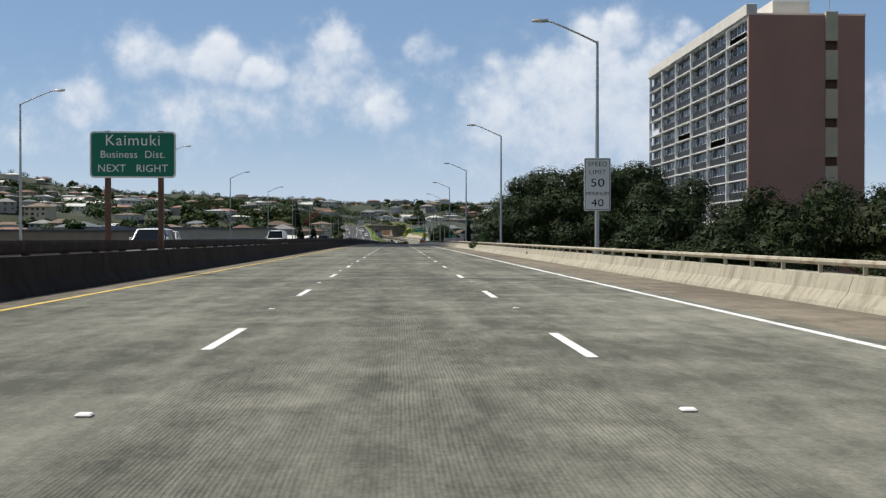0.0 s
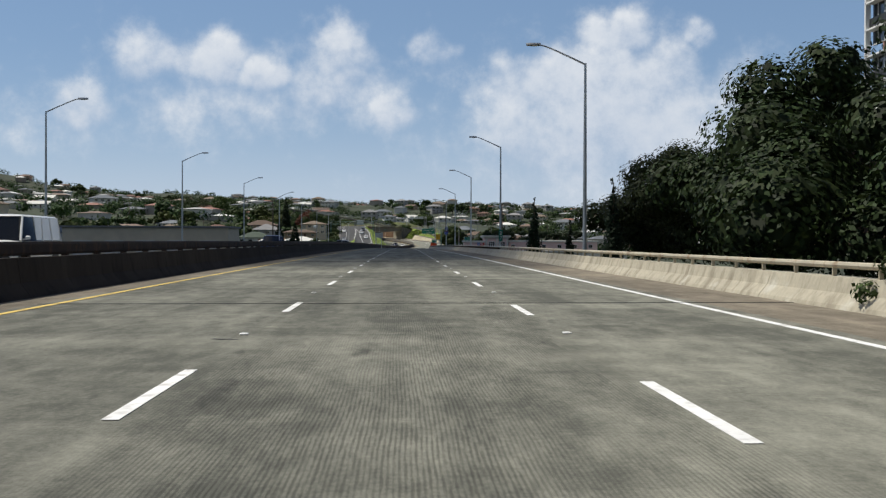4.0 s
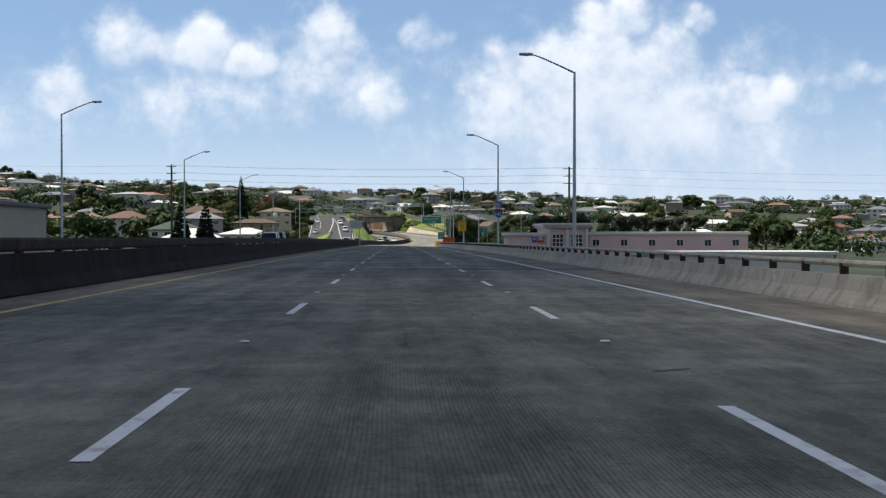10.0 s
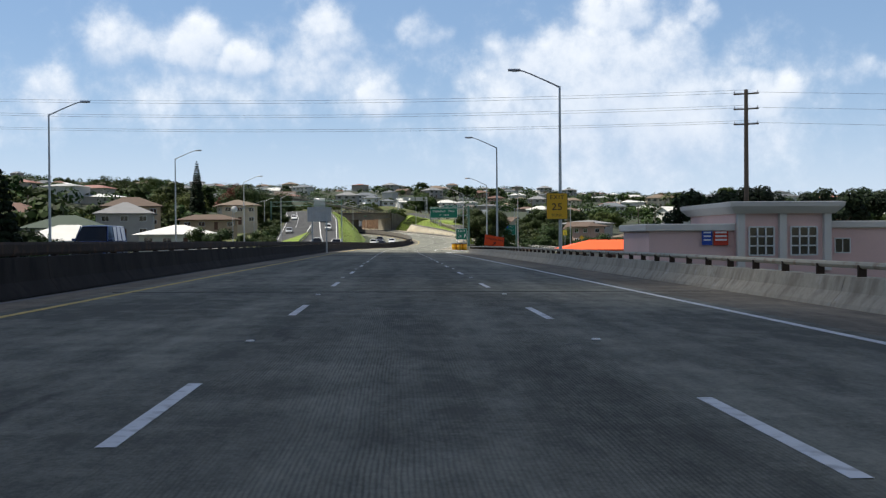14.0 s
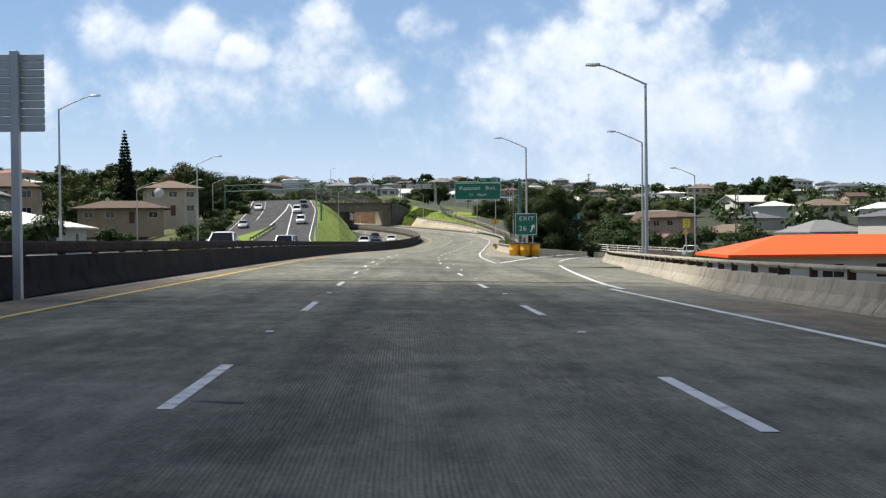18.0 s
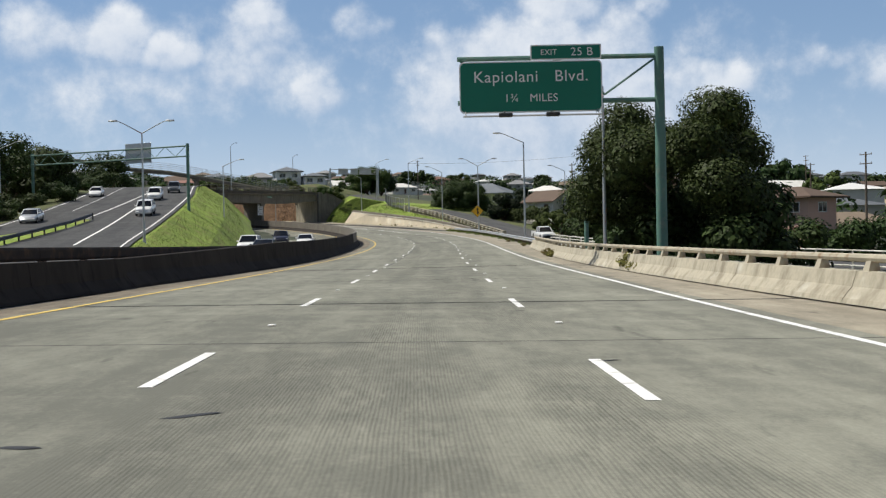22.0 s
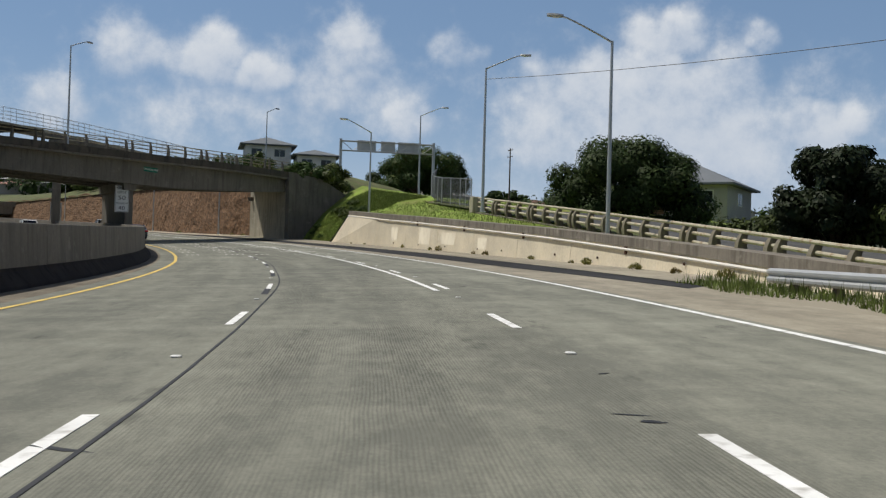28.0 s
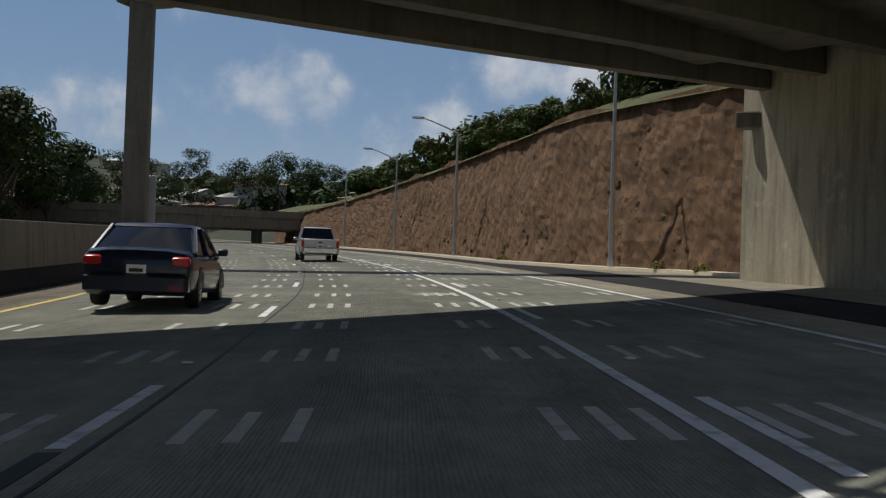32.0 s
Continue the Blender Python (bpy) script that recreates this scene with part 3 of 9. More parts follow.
lane_sheet("verge", [8.45, 12.6], 664, 1000, SAND_SHOULDER, 0.03, label="dusty dirt strip at the foot of the retaining wall", category="verge", kind="structure")
lane_sheet("shoulder", [lambda s: -7.5 if s < 530 else -8.6, -6.6], -60, 1000, SHOULDER, 0.0, label="narrow dirty shoulder beside the median barrier", category="shoulder", kind="structure")
lane_sheet("opposite_road", [-24.2, -20, -16, -12, -8.3], -60, 1000, PAVE_PLAIN, 0.0, label="concrete carriageway for oncoming traffic", category="road", kind="structure")


def ribbon(points, us, name, mat, z=0.0, **kw):
    """A road sheet along world places (x, y, z); us: offsets to the right."""
    pts = [Vector(p) for p in points]
    fine = []
    for i in range(len(pts) - 1):
        a, b, c, d = pts[max(i - 1, 0)], pts[i], pts[i + 1], pts[min(i + 2, len(pts) - 1)]
        for k in range(6):
            t = k / 6
            fine.append(0.5 * (2 * b + (c - a) * t + (2 * a - 5 * b + 4 * c - d) * t * t + (3 * b - a - 3 * c + d) * t ** 3))
    fine.append(pts[-1])
    rows, run = [], 0.0
    for i, p in enumerate(fine):
        d = fine[min(i + 1, len(fine) - 1)] - fine[max(i - 1, 0)]
        side = Vector((d.y, -d.x, 0)).normalized()
        rows.append([(p + side * (u[0] if isinstance(u, tuple) else u) + Vector((0, 0, z + (u[1] if isinstance(u, tuple) else 0))), u[0] if isinstance(u, tuple) else u, run) for u in us])
        run += (fine[min(i + 1, len(fine) - 1)] - p).length
    return fine, sheet_uv(name, rows, mat, **kw)


FRONT = [(-12.5, 512, -1.3), (-14.5, 535, -1.3), (-17, 560, -1.1), (-20.8, 588, 0.2), (-22.5, 612, 2.0), (-23.8, 636, 4.3), (-25.5, 664, 7.2), (-28.3, 690, 9.5), (-29.5, 705, 10.6), (-27.0, 719, 11.3), (-23.0, 728, 11.4)]
front_line, _ = ribbon(FRONT, [-9, -5, 0, 5, 7.6], "side_road", OLD_ASPHALT, 0.04, label="worn grey asphalt road climbing to the overpass", category="road", kind="structure")
ribbon(FRONT[2:-2] + [(-29.0, 709, 10.8)], [(-9, -0.05), (7.6, -0.05), (8.1, -0.1), (12.4, -2.5), (17.0, -7.0)], "embankment", TURF, -0.02, label="bright grassy embankment carrying the climbing road", category="embankment", kind="structure")
ribbon(FRONT[2:-2] + [(-29.0, 709, 10.8)], [(-34, -7.5), (-19, -3.0), (-12.5, -0.25), (-11, -0.05), (-9, -0.05)], "embankment", SCRUB, -0.02, label="weedy dark slope beside the climbing road", category="embankment", kind="structure")
EXIT = [tuple(road(462, 7.0)), tuple(road(480, 8.6)), tuple(road(500, 13.6, -0.1)), tuple(road(522, 21.0, -0.8)), tuple(road(548, 31.5, -1.7)), tuple(road(580, 46.0, -2.4)), tuple(road(620, 66.0, -2.6)), tuple(road(660, 88.0, -1.5))]
exit_line, _ = ribbon(EXIT, [-3.4, 0, 3.6], "exit_ramp", PAVE_PLAIN, -0.012, label="pale concrete exit ramp bending away", category="road", kind="structure")
ONRAMP = [tuple(road(560, 36.0, -2.2)), tuple(road(600, 23.5, -1.9)), tuple(road(640, 17.2, -1.1)), tuple(road(667, 17.6, -0.1)), tuple(road(690, 18.8, 1.25)), tuple(road(714, 20.2, 2.7)), tuple(road(745, 25.0, 4.3)), tuple(road(780, 34.0, 6.0))]
ramp_line, _ = ribbon(ONRAMP, [-3.2, 0, 3.4], "service_road", OLD_ASPHALT, 0.08, label="narrow asphalt side street above the retaining wall", category="road", kind="structure")
ribbon(ONRAMP, [(-4.0, -0.1), (-3.2, 0.0), (3.4, 0.0), (9, -0.5), (18, -1.2), (24, -5)], "verge", SCRUB, 0.02, label="weedy verge along the side street", category="verge", kind="structure")


# ---- markings, each one laid on the road ----
LANE_SHIFT = [(425, 0.0), (447, -0.24), (468, -0.52), (489, -0.48), (509, -0.22), (530, -0.07), (541, -0.15), (553, -0.25), (562, -0.3), (578, -0.2), (613, 0.12), (650, 0.0)]


def stripe(name, s0, s1, u, w, mat, parent, z=0.006, step=3.0, label=""):
    n = max(2, int(round((s1 - s0) / step)) + 1)
    u0 = u if callable(u) else (lambda s: u)
    uu = (lambda s: u0(s) + curve_of(LANE_SHIFT, s)) if parent is road_main else u0
    rings = []
    for i in range(n):
        s = s0 + (s1 - s0) * i / (n - 1)
        rings.append([road(s, uu(s) - w / 2, z - 0.004), road(s, uu(s) - w / 2, z), road(s, uu(s) + w / 2, z), road(s, uu(s) + w / 2, z - 0.004)])
    return part(name, loft(rings, close=False), mat, parent, label)


# the painters' drift of the dashes along the way
DASH_DRIFT = [(0, .4), (52, 0), (94, 0), (187, -.6), (198, .1), (208.5, .6), (229, -.2), (281, .27), (322, -.75), (395, -.3), (415, -.3), (468, .1), (489, .05), (510, -.25), (531, .3), (541, .3), (551.5, -.15), (562, -.55), (583, 0), (604, .4), (625, .73), (635, .2), (645, -.4), (656, -.5), (676, -.15), (700, -.1), (720, .1)]
for k in range(-4, 80):
    s0 = (k + 0.02) * DASH
    s0 += curve_of(DASH_DRIFT, s0)
    for u in (-LANE / 2, LANE / 2):
        sa = s0 + (0.2 if u < 0 else -0.75) + (2.0 if s0 > 700 else 0)
        if u > 0 and s0 > 660:
            u += 0.28
        stripe("lane_dash", sa, sa + 2.65, u, 0.115, WHITE_LINE, road_main)
    for u in (-LANE / 2 - 0.05, LANE / 2 + 0.05):
        sm = s0 + 6.4
        if k % 1 == 0 and -20 < sm < 790:
            q = moved(cbox(0, 0, 0.012, 0.105, 0.105, 0.022, 0.01), on_road(sm, u + (0.28 if u > 0 and s0 > 660 else 0)))
            part("pavement_marker", q, WHITE_LINE, road_main)
stripe("edge_line", -60, 436, 5.1, 0.13, WHITE_LINE, road_main)
stripe("edge_line", 436, 500, lambda s: curve_of(EXIT_EDGE, s), 0.14, WHITE_LINE, road_main, 0.008)
stripe("edge_line", 471, 1000, 5.2, 0.13, WHITE_LINE, road_main, 0.008)
stripe("edge_line", 471, 510, lambda s: curve_of([(471, 5.35), (482, 7.3), (496, 10.2), (510, 14.2)], s), 0.2, WHITE_LINE, road_main, 0.01)
stripe("edge_line", 664, 1000, 1.86, 0.125, WHITE_LINE, road_main, 0.008, label="solid white lane line")
stripe("median_line", -60, 1000, lambda s: curve_of([(0, -6.3), (560, -6.2), (590, -5.9), (620, -6.1), (650, -6.2), (690, -5.8), (720, -5.85), (760, -6.4), (1000, -6.4)], s), 0.14, YELLOW_LINE, road_main, 0.008)
for k in range(6):
    sa = 486 + k * 4.0
    stripe("gore_stripe", sa, sa + 0.25, 5.5 + 0.1 * k, 0.2, WHITE_LINE, road_main, 0.009)
    q = [road(sa, 5.4, 0.008), road(sa + 0.2, 5.4, 0.008), road(sa + 0.2, curve_of([(482, 6.6), (496, 9.7), (510, 13.5)], sa), 0.008), road(sa, curve_of([(482, 6.6), (496, 9.7), (510, 13.5)], sa), 0.008)]
    part("gore_stripe", (q, [(0, 1, 2, 3)]), FADED_LINE, road_main)
# seams across the deck, with a lip of steel and tar
for s in (67.8, 106.6, 145.5, 184.5, 223.3, 262.2, 301.1, 340.0, 403.0, 440.5, 478.0, 521.0, 546.0):
    q = along([(-6.6, 0.0), (7.4, 0.0), (7.4, 0.008), (-6.6, 0.008)], s, s + 0.07, 0.07)
    part("deck_seam", q, TAR, road_main, "dark tarred seam across the deck")
for k in range(30):
    s = 9.0 + k * 19.4
    if 440 < s < 550:
        part("slab_joint", along([(-6.6, 0.0), (7.4, 0.0), (7.4, 0.003), (-6.6, 0.003)], s, s + 0.018, 0.018), STEEL_DARK, road_main)
part("slab_joint", along([(-1.77, 0.0), (-1.735, 0.0), (-1.735, 0.005), (-1.77, 0.005)], 548, 800, 2.0, lambda s: (curve_of(LANE_SHIFT, s) + 0.03 * math.sin(s * 0.35) + curve_of([(600, 0.05), (625, 0.18), (645, 0.1), (652, 0.0)], s), 0.0)), TAR, road_main, "wandering tar seam beside the lane line")
# mortar slots set across the slab joints, in threes
rng = random.Random(5)
for s in (702.3, 707.9, 711.8, 715.4, 719.35, 722.2, 724.4, 729.2, 732.3, 736.6, 741.0, 745.2, 749.0, 753.4, 757.1, 761.5, 765.8, 769.6, 774.2, 778.0, 782.3, 786.7, 791.0):
    for u0 in (-4.83, -2.62, -0.96, 1.29, 2.66, 4.9):
        for j in (-0.32, 0.0, 0.31):
            if rng.random() < 0.95:
                stripe("mortar_slot", s + rng.uniform(-0.06, 0.06), s + rng.uniform(1.1, 1.3), u0 + j + rng.uniform(-0.02, 0.02), 0.10, FADED_LINE, road_main, 0.004, 1.6)
# slabs of pale mortar smeared between some slots
for s, u0 in ((722.25, -0.96), (722.2, 1.15), (707.95, -0.96), (707.9, 1.2), (707.9, 2.66), (736.7, -0.9), (757.2, 1.2)):
    n = 14
    ring = [road(s + 0.55 + 0.5 * math.sin(2 * PI * i / n) * rng.uniform(0.8, 1.15), u0 + 0.48 * math.cos(2 * PI * i / n) * rng.uniform(0.8, 1.1), 0.003) for i in range(n)]
    part("mortar_smear", (ring, [tuple(range(n))]), MORTAR_SMEAR, road_main, "thin pale mortar smear")
# black scars of old tape and rubber flakes beside the dashes
for k in range(110):
    s = rng.uniform(4, 730)
    u = rng.choice((-1.95, 1.95)) + rng.uniform(-0.35, 0.45)
    n, w, ln = 9, rng.uniform(0.025, 0.06), rng.uniform(0.08, 0.26)
    m = on_road(s, u, 0.0, rng.uniform(55, 125))
    ring = [(w * math.cos(2 * PI * i / n) * rng.uniform(0.6, 1.2), ln * math.sin(2 * PI * i / n) * rng.uniform(0.6, 1.2), 0.004) for i in range(n)]
    part("rubber_scar", moved((ring, [tuple(range(n))]), m), TAR, road_main)
# black rest of a removed dash beside the lane line
for k in range(64, 72):
    s0 = (k + 0.02) * DASH - 2.75 + (2.2 if (k + 0.02) * DASH > 700 else 0.2)
    stripe("blacked_dash", s0, s0 + 2.75, -LANE / 2, 0.14, TAR, road_main, 0.005)
# opposite and side road lines
opp = bpy.data.objects["opposite_road"]
for k in range(0, 84):
    for u in (-12.2, -16.1, -20.0):
        stripe("lane_dash", k * DASH, k * DASH + 2.9, u, 0.12, WHITE_LINE, opp)
stripe("edge_line", -60, 1000, -8.9, 0.12, YELLOW_LINE, opp)
side_road = bpy.data.objects["side_road"]


def line_on(fine, u, w, i0, i1, mat, parent, z=0.05, u1=None):
    rings = []
    for i in range(i0, i1):
        p = fine[i]
        d = fine[min(i + 1, len(fine) - 1)] - fine[max(i - 1, 0)]
        sd = Vector((d.y, -d.x, 0)).normalized()
        uu = u if u1 is None else u + (u1 - u) * (i - i0) / max(1, i1 - i0 - 1)
        rings.append([p + sd * (uu - w / 2) + Vector((0, 0, z)), p + sd * (uu + w / 2) + Vector((0, 0, z))])
    part("edge_line", loft(rings, close=False), mat, parent)


line_on(front_line, -8.4, 0.16, 16, 58, WHITE_LINE, side_road)
line_on(front_line, 7.0, 0.16, 16, 58, WHITE_LINE, side_road)
line_on(front_line, -1.4, 0.22, 27, 42, WHITE_LINE, side_road, u1=1.0)
line_on(front_line, 3.2, 0.22, 18, 42, WHITE_LINE, side_road, u1=1.2)
wedge, wz = [], lambda y: curve_of([(585, 0.1), (588, 0.2), (612, 2.0), (636, 4.3)], y)
for y in np.arange(585, 624, 3.0):
    k = (624 - y) / 38
    wedge.append([Vector((-23.4, y, wz(y) + 0.05)), Vector((-23.9 - 1.5 * k, y, wz(y) + 0.1 + 0.25 * k)), Vector((-23.9 - 5 * k, y, wz(y) + 0.05))])
solid("verge", loft(wedge, close=False), TURF, "grassy wedge where two roads join", "verge", "structure", smooth=True)
gr = thing("guardrail", "dark rusty guardrail beside the grassy wedge", "guardrail", kind="structure")
part("rail_beam", loft([[Vector((x, y, wz(y) + z)) for x, z in ((-23.30, 0.42), (-23.24, 0.50), (-23.30, 0.58), (-23.24, 0.66), (-23.30, 0.74), (-23.36, 0.74), (-23.36, 0.42))] for y in np.arange(585, 624, 3.0)]), STEEL_DARK, gr)
for y in np.arange(586, 624, 4.0):
    part("post", cbox(-23.42, y, wz(y) + 0.3, 0.12, 0.16, 0.9, 0.01), STEEL_DARK, gr)
line_on(front_line, -5.0, 0.12, 30, 56, WHITE_LINE, side_road)
ramp_road = bpy.data.objects["exit_ramp"]
line_on(exit_line, -2.9, 0.14, 12, 40, WHITE_LINE, ramp_road, 0.012)
line_on(exit_line, 3.1, 0.14, 12, 40, WHITE_LINE, ramp_road, 0.012)


# ---- viaduct body ----
DECK = surf("deck_side_concrete", (0.22, 0.21, 0.19), 0.9, 0.25, 0.6, 0.2)
solid("viaduct_deck", along([(-7.9, -1.1), (-5, -1.9), (5, -1.9), (8.6, -1.0), (8.6, -0.03), (-7.9, -0.03)], -60, 560, 8), DECK, "grey concrete deck of the elevated freeway", "viaduct", "structure")
solid("viaduct_deck", along([(-25.0, -1.1), (-22, -1.9), (-11, -1.9), (-8.2, -1.1), (-8.2, -0.03), (-25.0, -0.03)], -60, 560, 8), DECK, "grey concrete deck of the oncoming carriageway", "viaduct", "structure")
pier = None
for k in range(12):
    s = -20 + k * 38.9
    for u in (0.0, -16.5):
        p = road(s, u, -1.8)
        h = p.z - ground_z(p.x, p.y) + 0.3
        th = thing("viaduct_pier", "square grey concrete pier under the viaduct", "pier", on_road(s, u, -1.8), "viaduct piers", "structure")
        part("column", cbox(0, 0, -h / 2 - 0.5, 2.2, 1.4, max(0.5, h - 1.0), 0.1), DECK, th)
        part("cap", cbox(0, 0, -0.45, 9.0, 1.6, 0.9, 0.1), DECK, th)


# ---- median barrier ----
def barrier(name, prof, s0, s1, mat, label, seg=6.1, shift=None, ch=0.05):
    """A concrete barrier in cast lengths with open joints."""
    th = thing(name, label, "barrier", kind="structure")
    s = s0
    while s < s1 - 0.1:
        e = min(s + seg, s1)
        part("barrier_length", along(prof, s + 0.012, e - 0.012, 3.05, shift), mat, th)
        s = e
    return th


def rails(name, label, posts, rail_paths, mat_post, mat_rail, post_piece):
    th = thing(name, label, "railing", kind="structure")
    me = build("post", post_piece, mat_post)
    for m in posts:
        part("post", me, mat_post, th, at=m)
    for path, r in rail_paths:
        part("rail", tube(path, r, 8), mat_rail, th, smooth=True)
    return th


med = lambda s: (curve_of([(0, -0.15), (60, -0.25), (200, -0.6), (300, -0.8), (420, -0.95), (520, -0.8), (575, -0.3), (640, 0.15), (1000, 0.1)], s), 0.0)
MEDIAN = [(-7.45, 0.0), (-7.02, 0.0), (-7.05, 0.07), (-7.22, 0.30), (-7.29, 0.80), (-7.45, 0.80)]
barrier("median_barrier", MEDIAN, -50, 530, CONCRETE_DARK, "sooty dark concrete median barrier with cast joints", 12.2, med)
# past the viaduct the barrier grows to more than a man's chest
MED_FOOT = [(530, -7.73), (560, -7.45), (580, -7.4), (620, -7.7), (645, -7.95), (665, -7.7), (690, -7.1), (720, -7.1), (760, -8.0), (900, -8.0)]
MED_HIGH = [(530, 0.8), (556, 1.25), (600, 1.36), (640, 1.58), (760, 1.65), (900, 1.65)]
th = thing("median_barrier", "tall grey concrete median barrier, sloping foot blackened for soot and shade", "barrier", kind="structure")
s = 530.0
while s < 899:
    e = s + 6.1
    toe, stem = [], []
    for a in (s + 0.012, s + 2.0, s + 4.0, e - 0.012):
        f, h = curve_of(MED_FOOT, a), curve_of(MED_HIGH, a)
        toe.append([road(a, f - 1.0, 0), road(a, f, 0), road(a, f - 0.02, 0.08), road(a, f - 0.3, 0.42), road(a, f - 0.32, 0.5), road(a, f - 0.68, 0.5), road(a, f - 0.7, 0.42), road(a, f - 0.98, 0.08)])
        stem.append([road(a, f - 0.67, 0.49), road(a, f - 0.33, 0.49), road(a, f - 0.385, h - 0.02), road(a, f - 0.405, h), road(a, f - 0.595, h), road(a, f - 0.615, h - 0.02)])
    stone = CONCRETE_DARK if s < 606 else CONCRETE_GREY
    # Near-black foot: soot, plus the band of shade along the base, painted in.
    part("barrier_foot", loft(toe), CONCRETE_DARK, th, "foot coloured black for soot and shade")
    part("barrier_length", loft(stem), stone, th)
    s = e
OPP = [(-8.65, 0.0), (-8.65, 0.05), (-8.45, 0.30), (-8.35, 0.62), (-8.15, 0.62), (-8.15, 0.0)]
opp_shift = lambda s: (curve_of([(0, -0.2), (200, -0.6), (300, -0.8), (420, -0.95), (520, -0.8), (575, -0.3)], s), 0.0)
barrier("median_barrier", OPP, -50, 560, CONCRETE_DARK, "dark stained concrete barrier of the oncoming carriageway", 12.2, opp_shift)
THIN_POST = join(cbox(0, 0, 0.10, 0.08, 0.035, 0.22, 0.005), cbox(0, 0, 0.005, 0.18, 0.13, 0.02))
RAIL_POST = loft([[(-0.11, -0.13, 0.0), (0.10, -0.13, 0.0), (0.10, 0.13, 0.0), (-0.11, 0.13, 0.0)],
                  [(-0.07, -0.11, 0.12), (0.09, -0.11, 0.12), (0.09, 0.11, 0.12), (-0.07, 0.11, 0.12)],
                  [(-0.04, -0.10, 0.22), (0.06, -0.10, 0.22), (0.06, 0.10, 0.22), (-0.04, 0.10, 0.22)]])
RUSTY = surf("brown_weathered_beam", (0.045, 0.028, 0.018), 0.85, 0.4, 1.5, 0.2, tint=(0.10, 0.055, 0.028))
MED_POST = join(cbox(0, 0, 0.10, 0.16, 0.20, 0.24, 0.01), cbox(0, 0, 0.005, 0.24, 0.28, 0.03))
mr = rails("median_rail", "rusty brown steel box rail on the oncoming barrier", [on_road(s, -8.28 + opp_shift(s)[0], 0.60) for s in np.arange(-30, 556, 2.9)], [], RUSTY, RUSTY, MED_POST)
s = -42.0
while s < 556:
    e = min(s + 11.6, 557)
    part("rail", along([(-8.36, 0.80), (-8.20, 0.80), (-8.17, 0.86), (-8.17, 1.06), (-8.20, 1.12), (-8.36, 1.12)], s + 0.01, e - 0.01, 3.9, opp_shift), RUSTY, mr)
    s = e

# ---- outer parapet of the viaduct and its rail ----
PARAPET = [(7.18, -0.02), (7.85, -0.02), (7.85, 0.52), (7.46, 0.52), (7.38, 0.26), (7.22, 0.07)]
exit_shift = lambda s: (curve_of(EXIT_BAR, s) - 7.4, 0.0)
barrier("parapet", PARAPET, -50, 175.7, CONCRETE, "stained beige concrete parapet of the viaduct", 6.1, exit_shift)
barrier("parapet", PARAPET, 175.7, 492, PARAPET_OLD, "darkly stained old concrete parapet of the viaduct", 6.1, exit_shift)
PLATE_POST = join(cbox(0, 0, 0.11, 0.15, 0.06, 0.22, 0.005), cbox(0, 0, 0.005, 0.22, 0.16, 0.02))
pr = rails("parapet_rail", "weathered beige pipe rail on short posts along the parapet", [on_road(s, 7.62 + exit_shift(s)[0], 0.505) for s in np.arange(-20, 172, 1.85)],
           [([road(s, 7.62 + exit_shift(s)[0], 0.72) for s in np.arange(-30, 493, 3.0)], 0.06)], GALV_OLD, GALV_OLD, THIN_POST)
me = build("post", PLATE_POST, RUSTY)
for s in np.arange(172, 490, 1.8):
    part("post", me, RUSTY, pr, "dark rusty plate post", at=on_road(s, 7.62 + exit_shift(s)[0], 0.505))
# the ramp's own parapets
th = thing("ramp_parapet", "low weathered concrete parapet of the exit ramp", "barrier", kind="structure")


def wall_on(fine, u, i0, i1, h, thick, mat, parent, name="barrier_length", base=0.0):
    rings = []
    for i in range(i0, i1):
        p = fine[i]
        d = fine[min(i + 1, len(fine) - 1)] - fine[max(i - 1, 0)]
        sd = Vector((d.y, -d.x, 0)).normalized()
        rings.append([p + sd * (u - thick / 2) + Vector((0, 0, base)), p + sd * (u + thick / 2) + Vector((0, 0, base)),
                      p + sd * (u + thick / 2 - 0.06) + Vector((0, 0, base + h)), p + sd * (u - thick / 2 + 0.06) + Vector((0, 0, base + h))])
    return part(name, loft(rings), mat, parent)


for a, b in ((14, 20), (20, 26), (26, 32), (32, 40)):
    wall_on(exit_line, 4.1, a, b, 0.8, 0.5, CONCRETE, th)
for a, b in ((12, 18), (18, 25), (25, 32)):
    wall_on(exit_line, -4.0, a, b, 0.8, 0.5, CONCRETE, th)
GORE_BAR = [(506, 8.0), (523, 7.2), (541, 6.7), (550, 6.57), (560, 6.6), (583, 7.4)]
barrier("parapet", PARAPET, 507, 583, CONCRETE, "pale weathered concrete parapet beyond the exit", 6.1, lambda s: (curve_of(GORE_BAR, s) - 7.4, 0.05))
rails("parapet_rail", "weathered beige pipe rail with thick posts beyond the exit", [on_road(s, 7.62 + curve_of(GORE_BAR, s) - 7.4, 0.55) for s in np.arange(509, 582, 2.0)],
      [([road(s, 7.62 + curve_of(GORE_BAR, s) - 7.4, 0.79) for s in np.arange(508, 583.5, 3.0)], 0.07)], GALV_OLD, GALV_OLD, RAIL_POST)

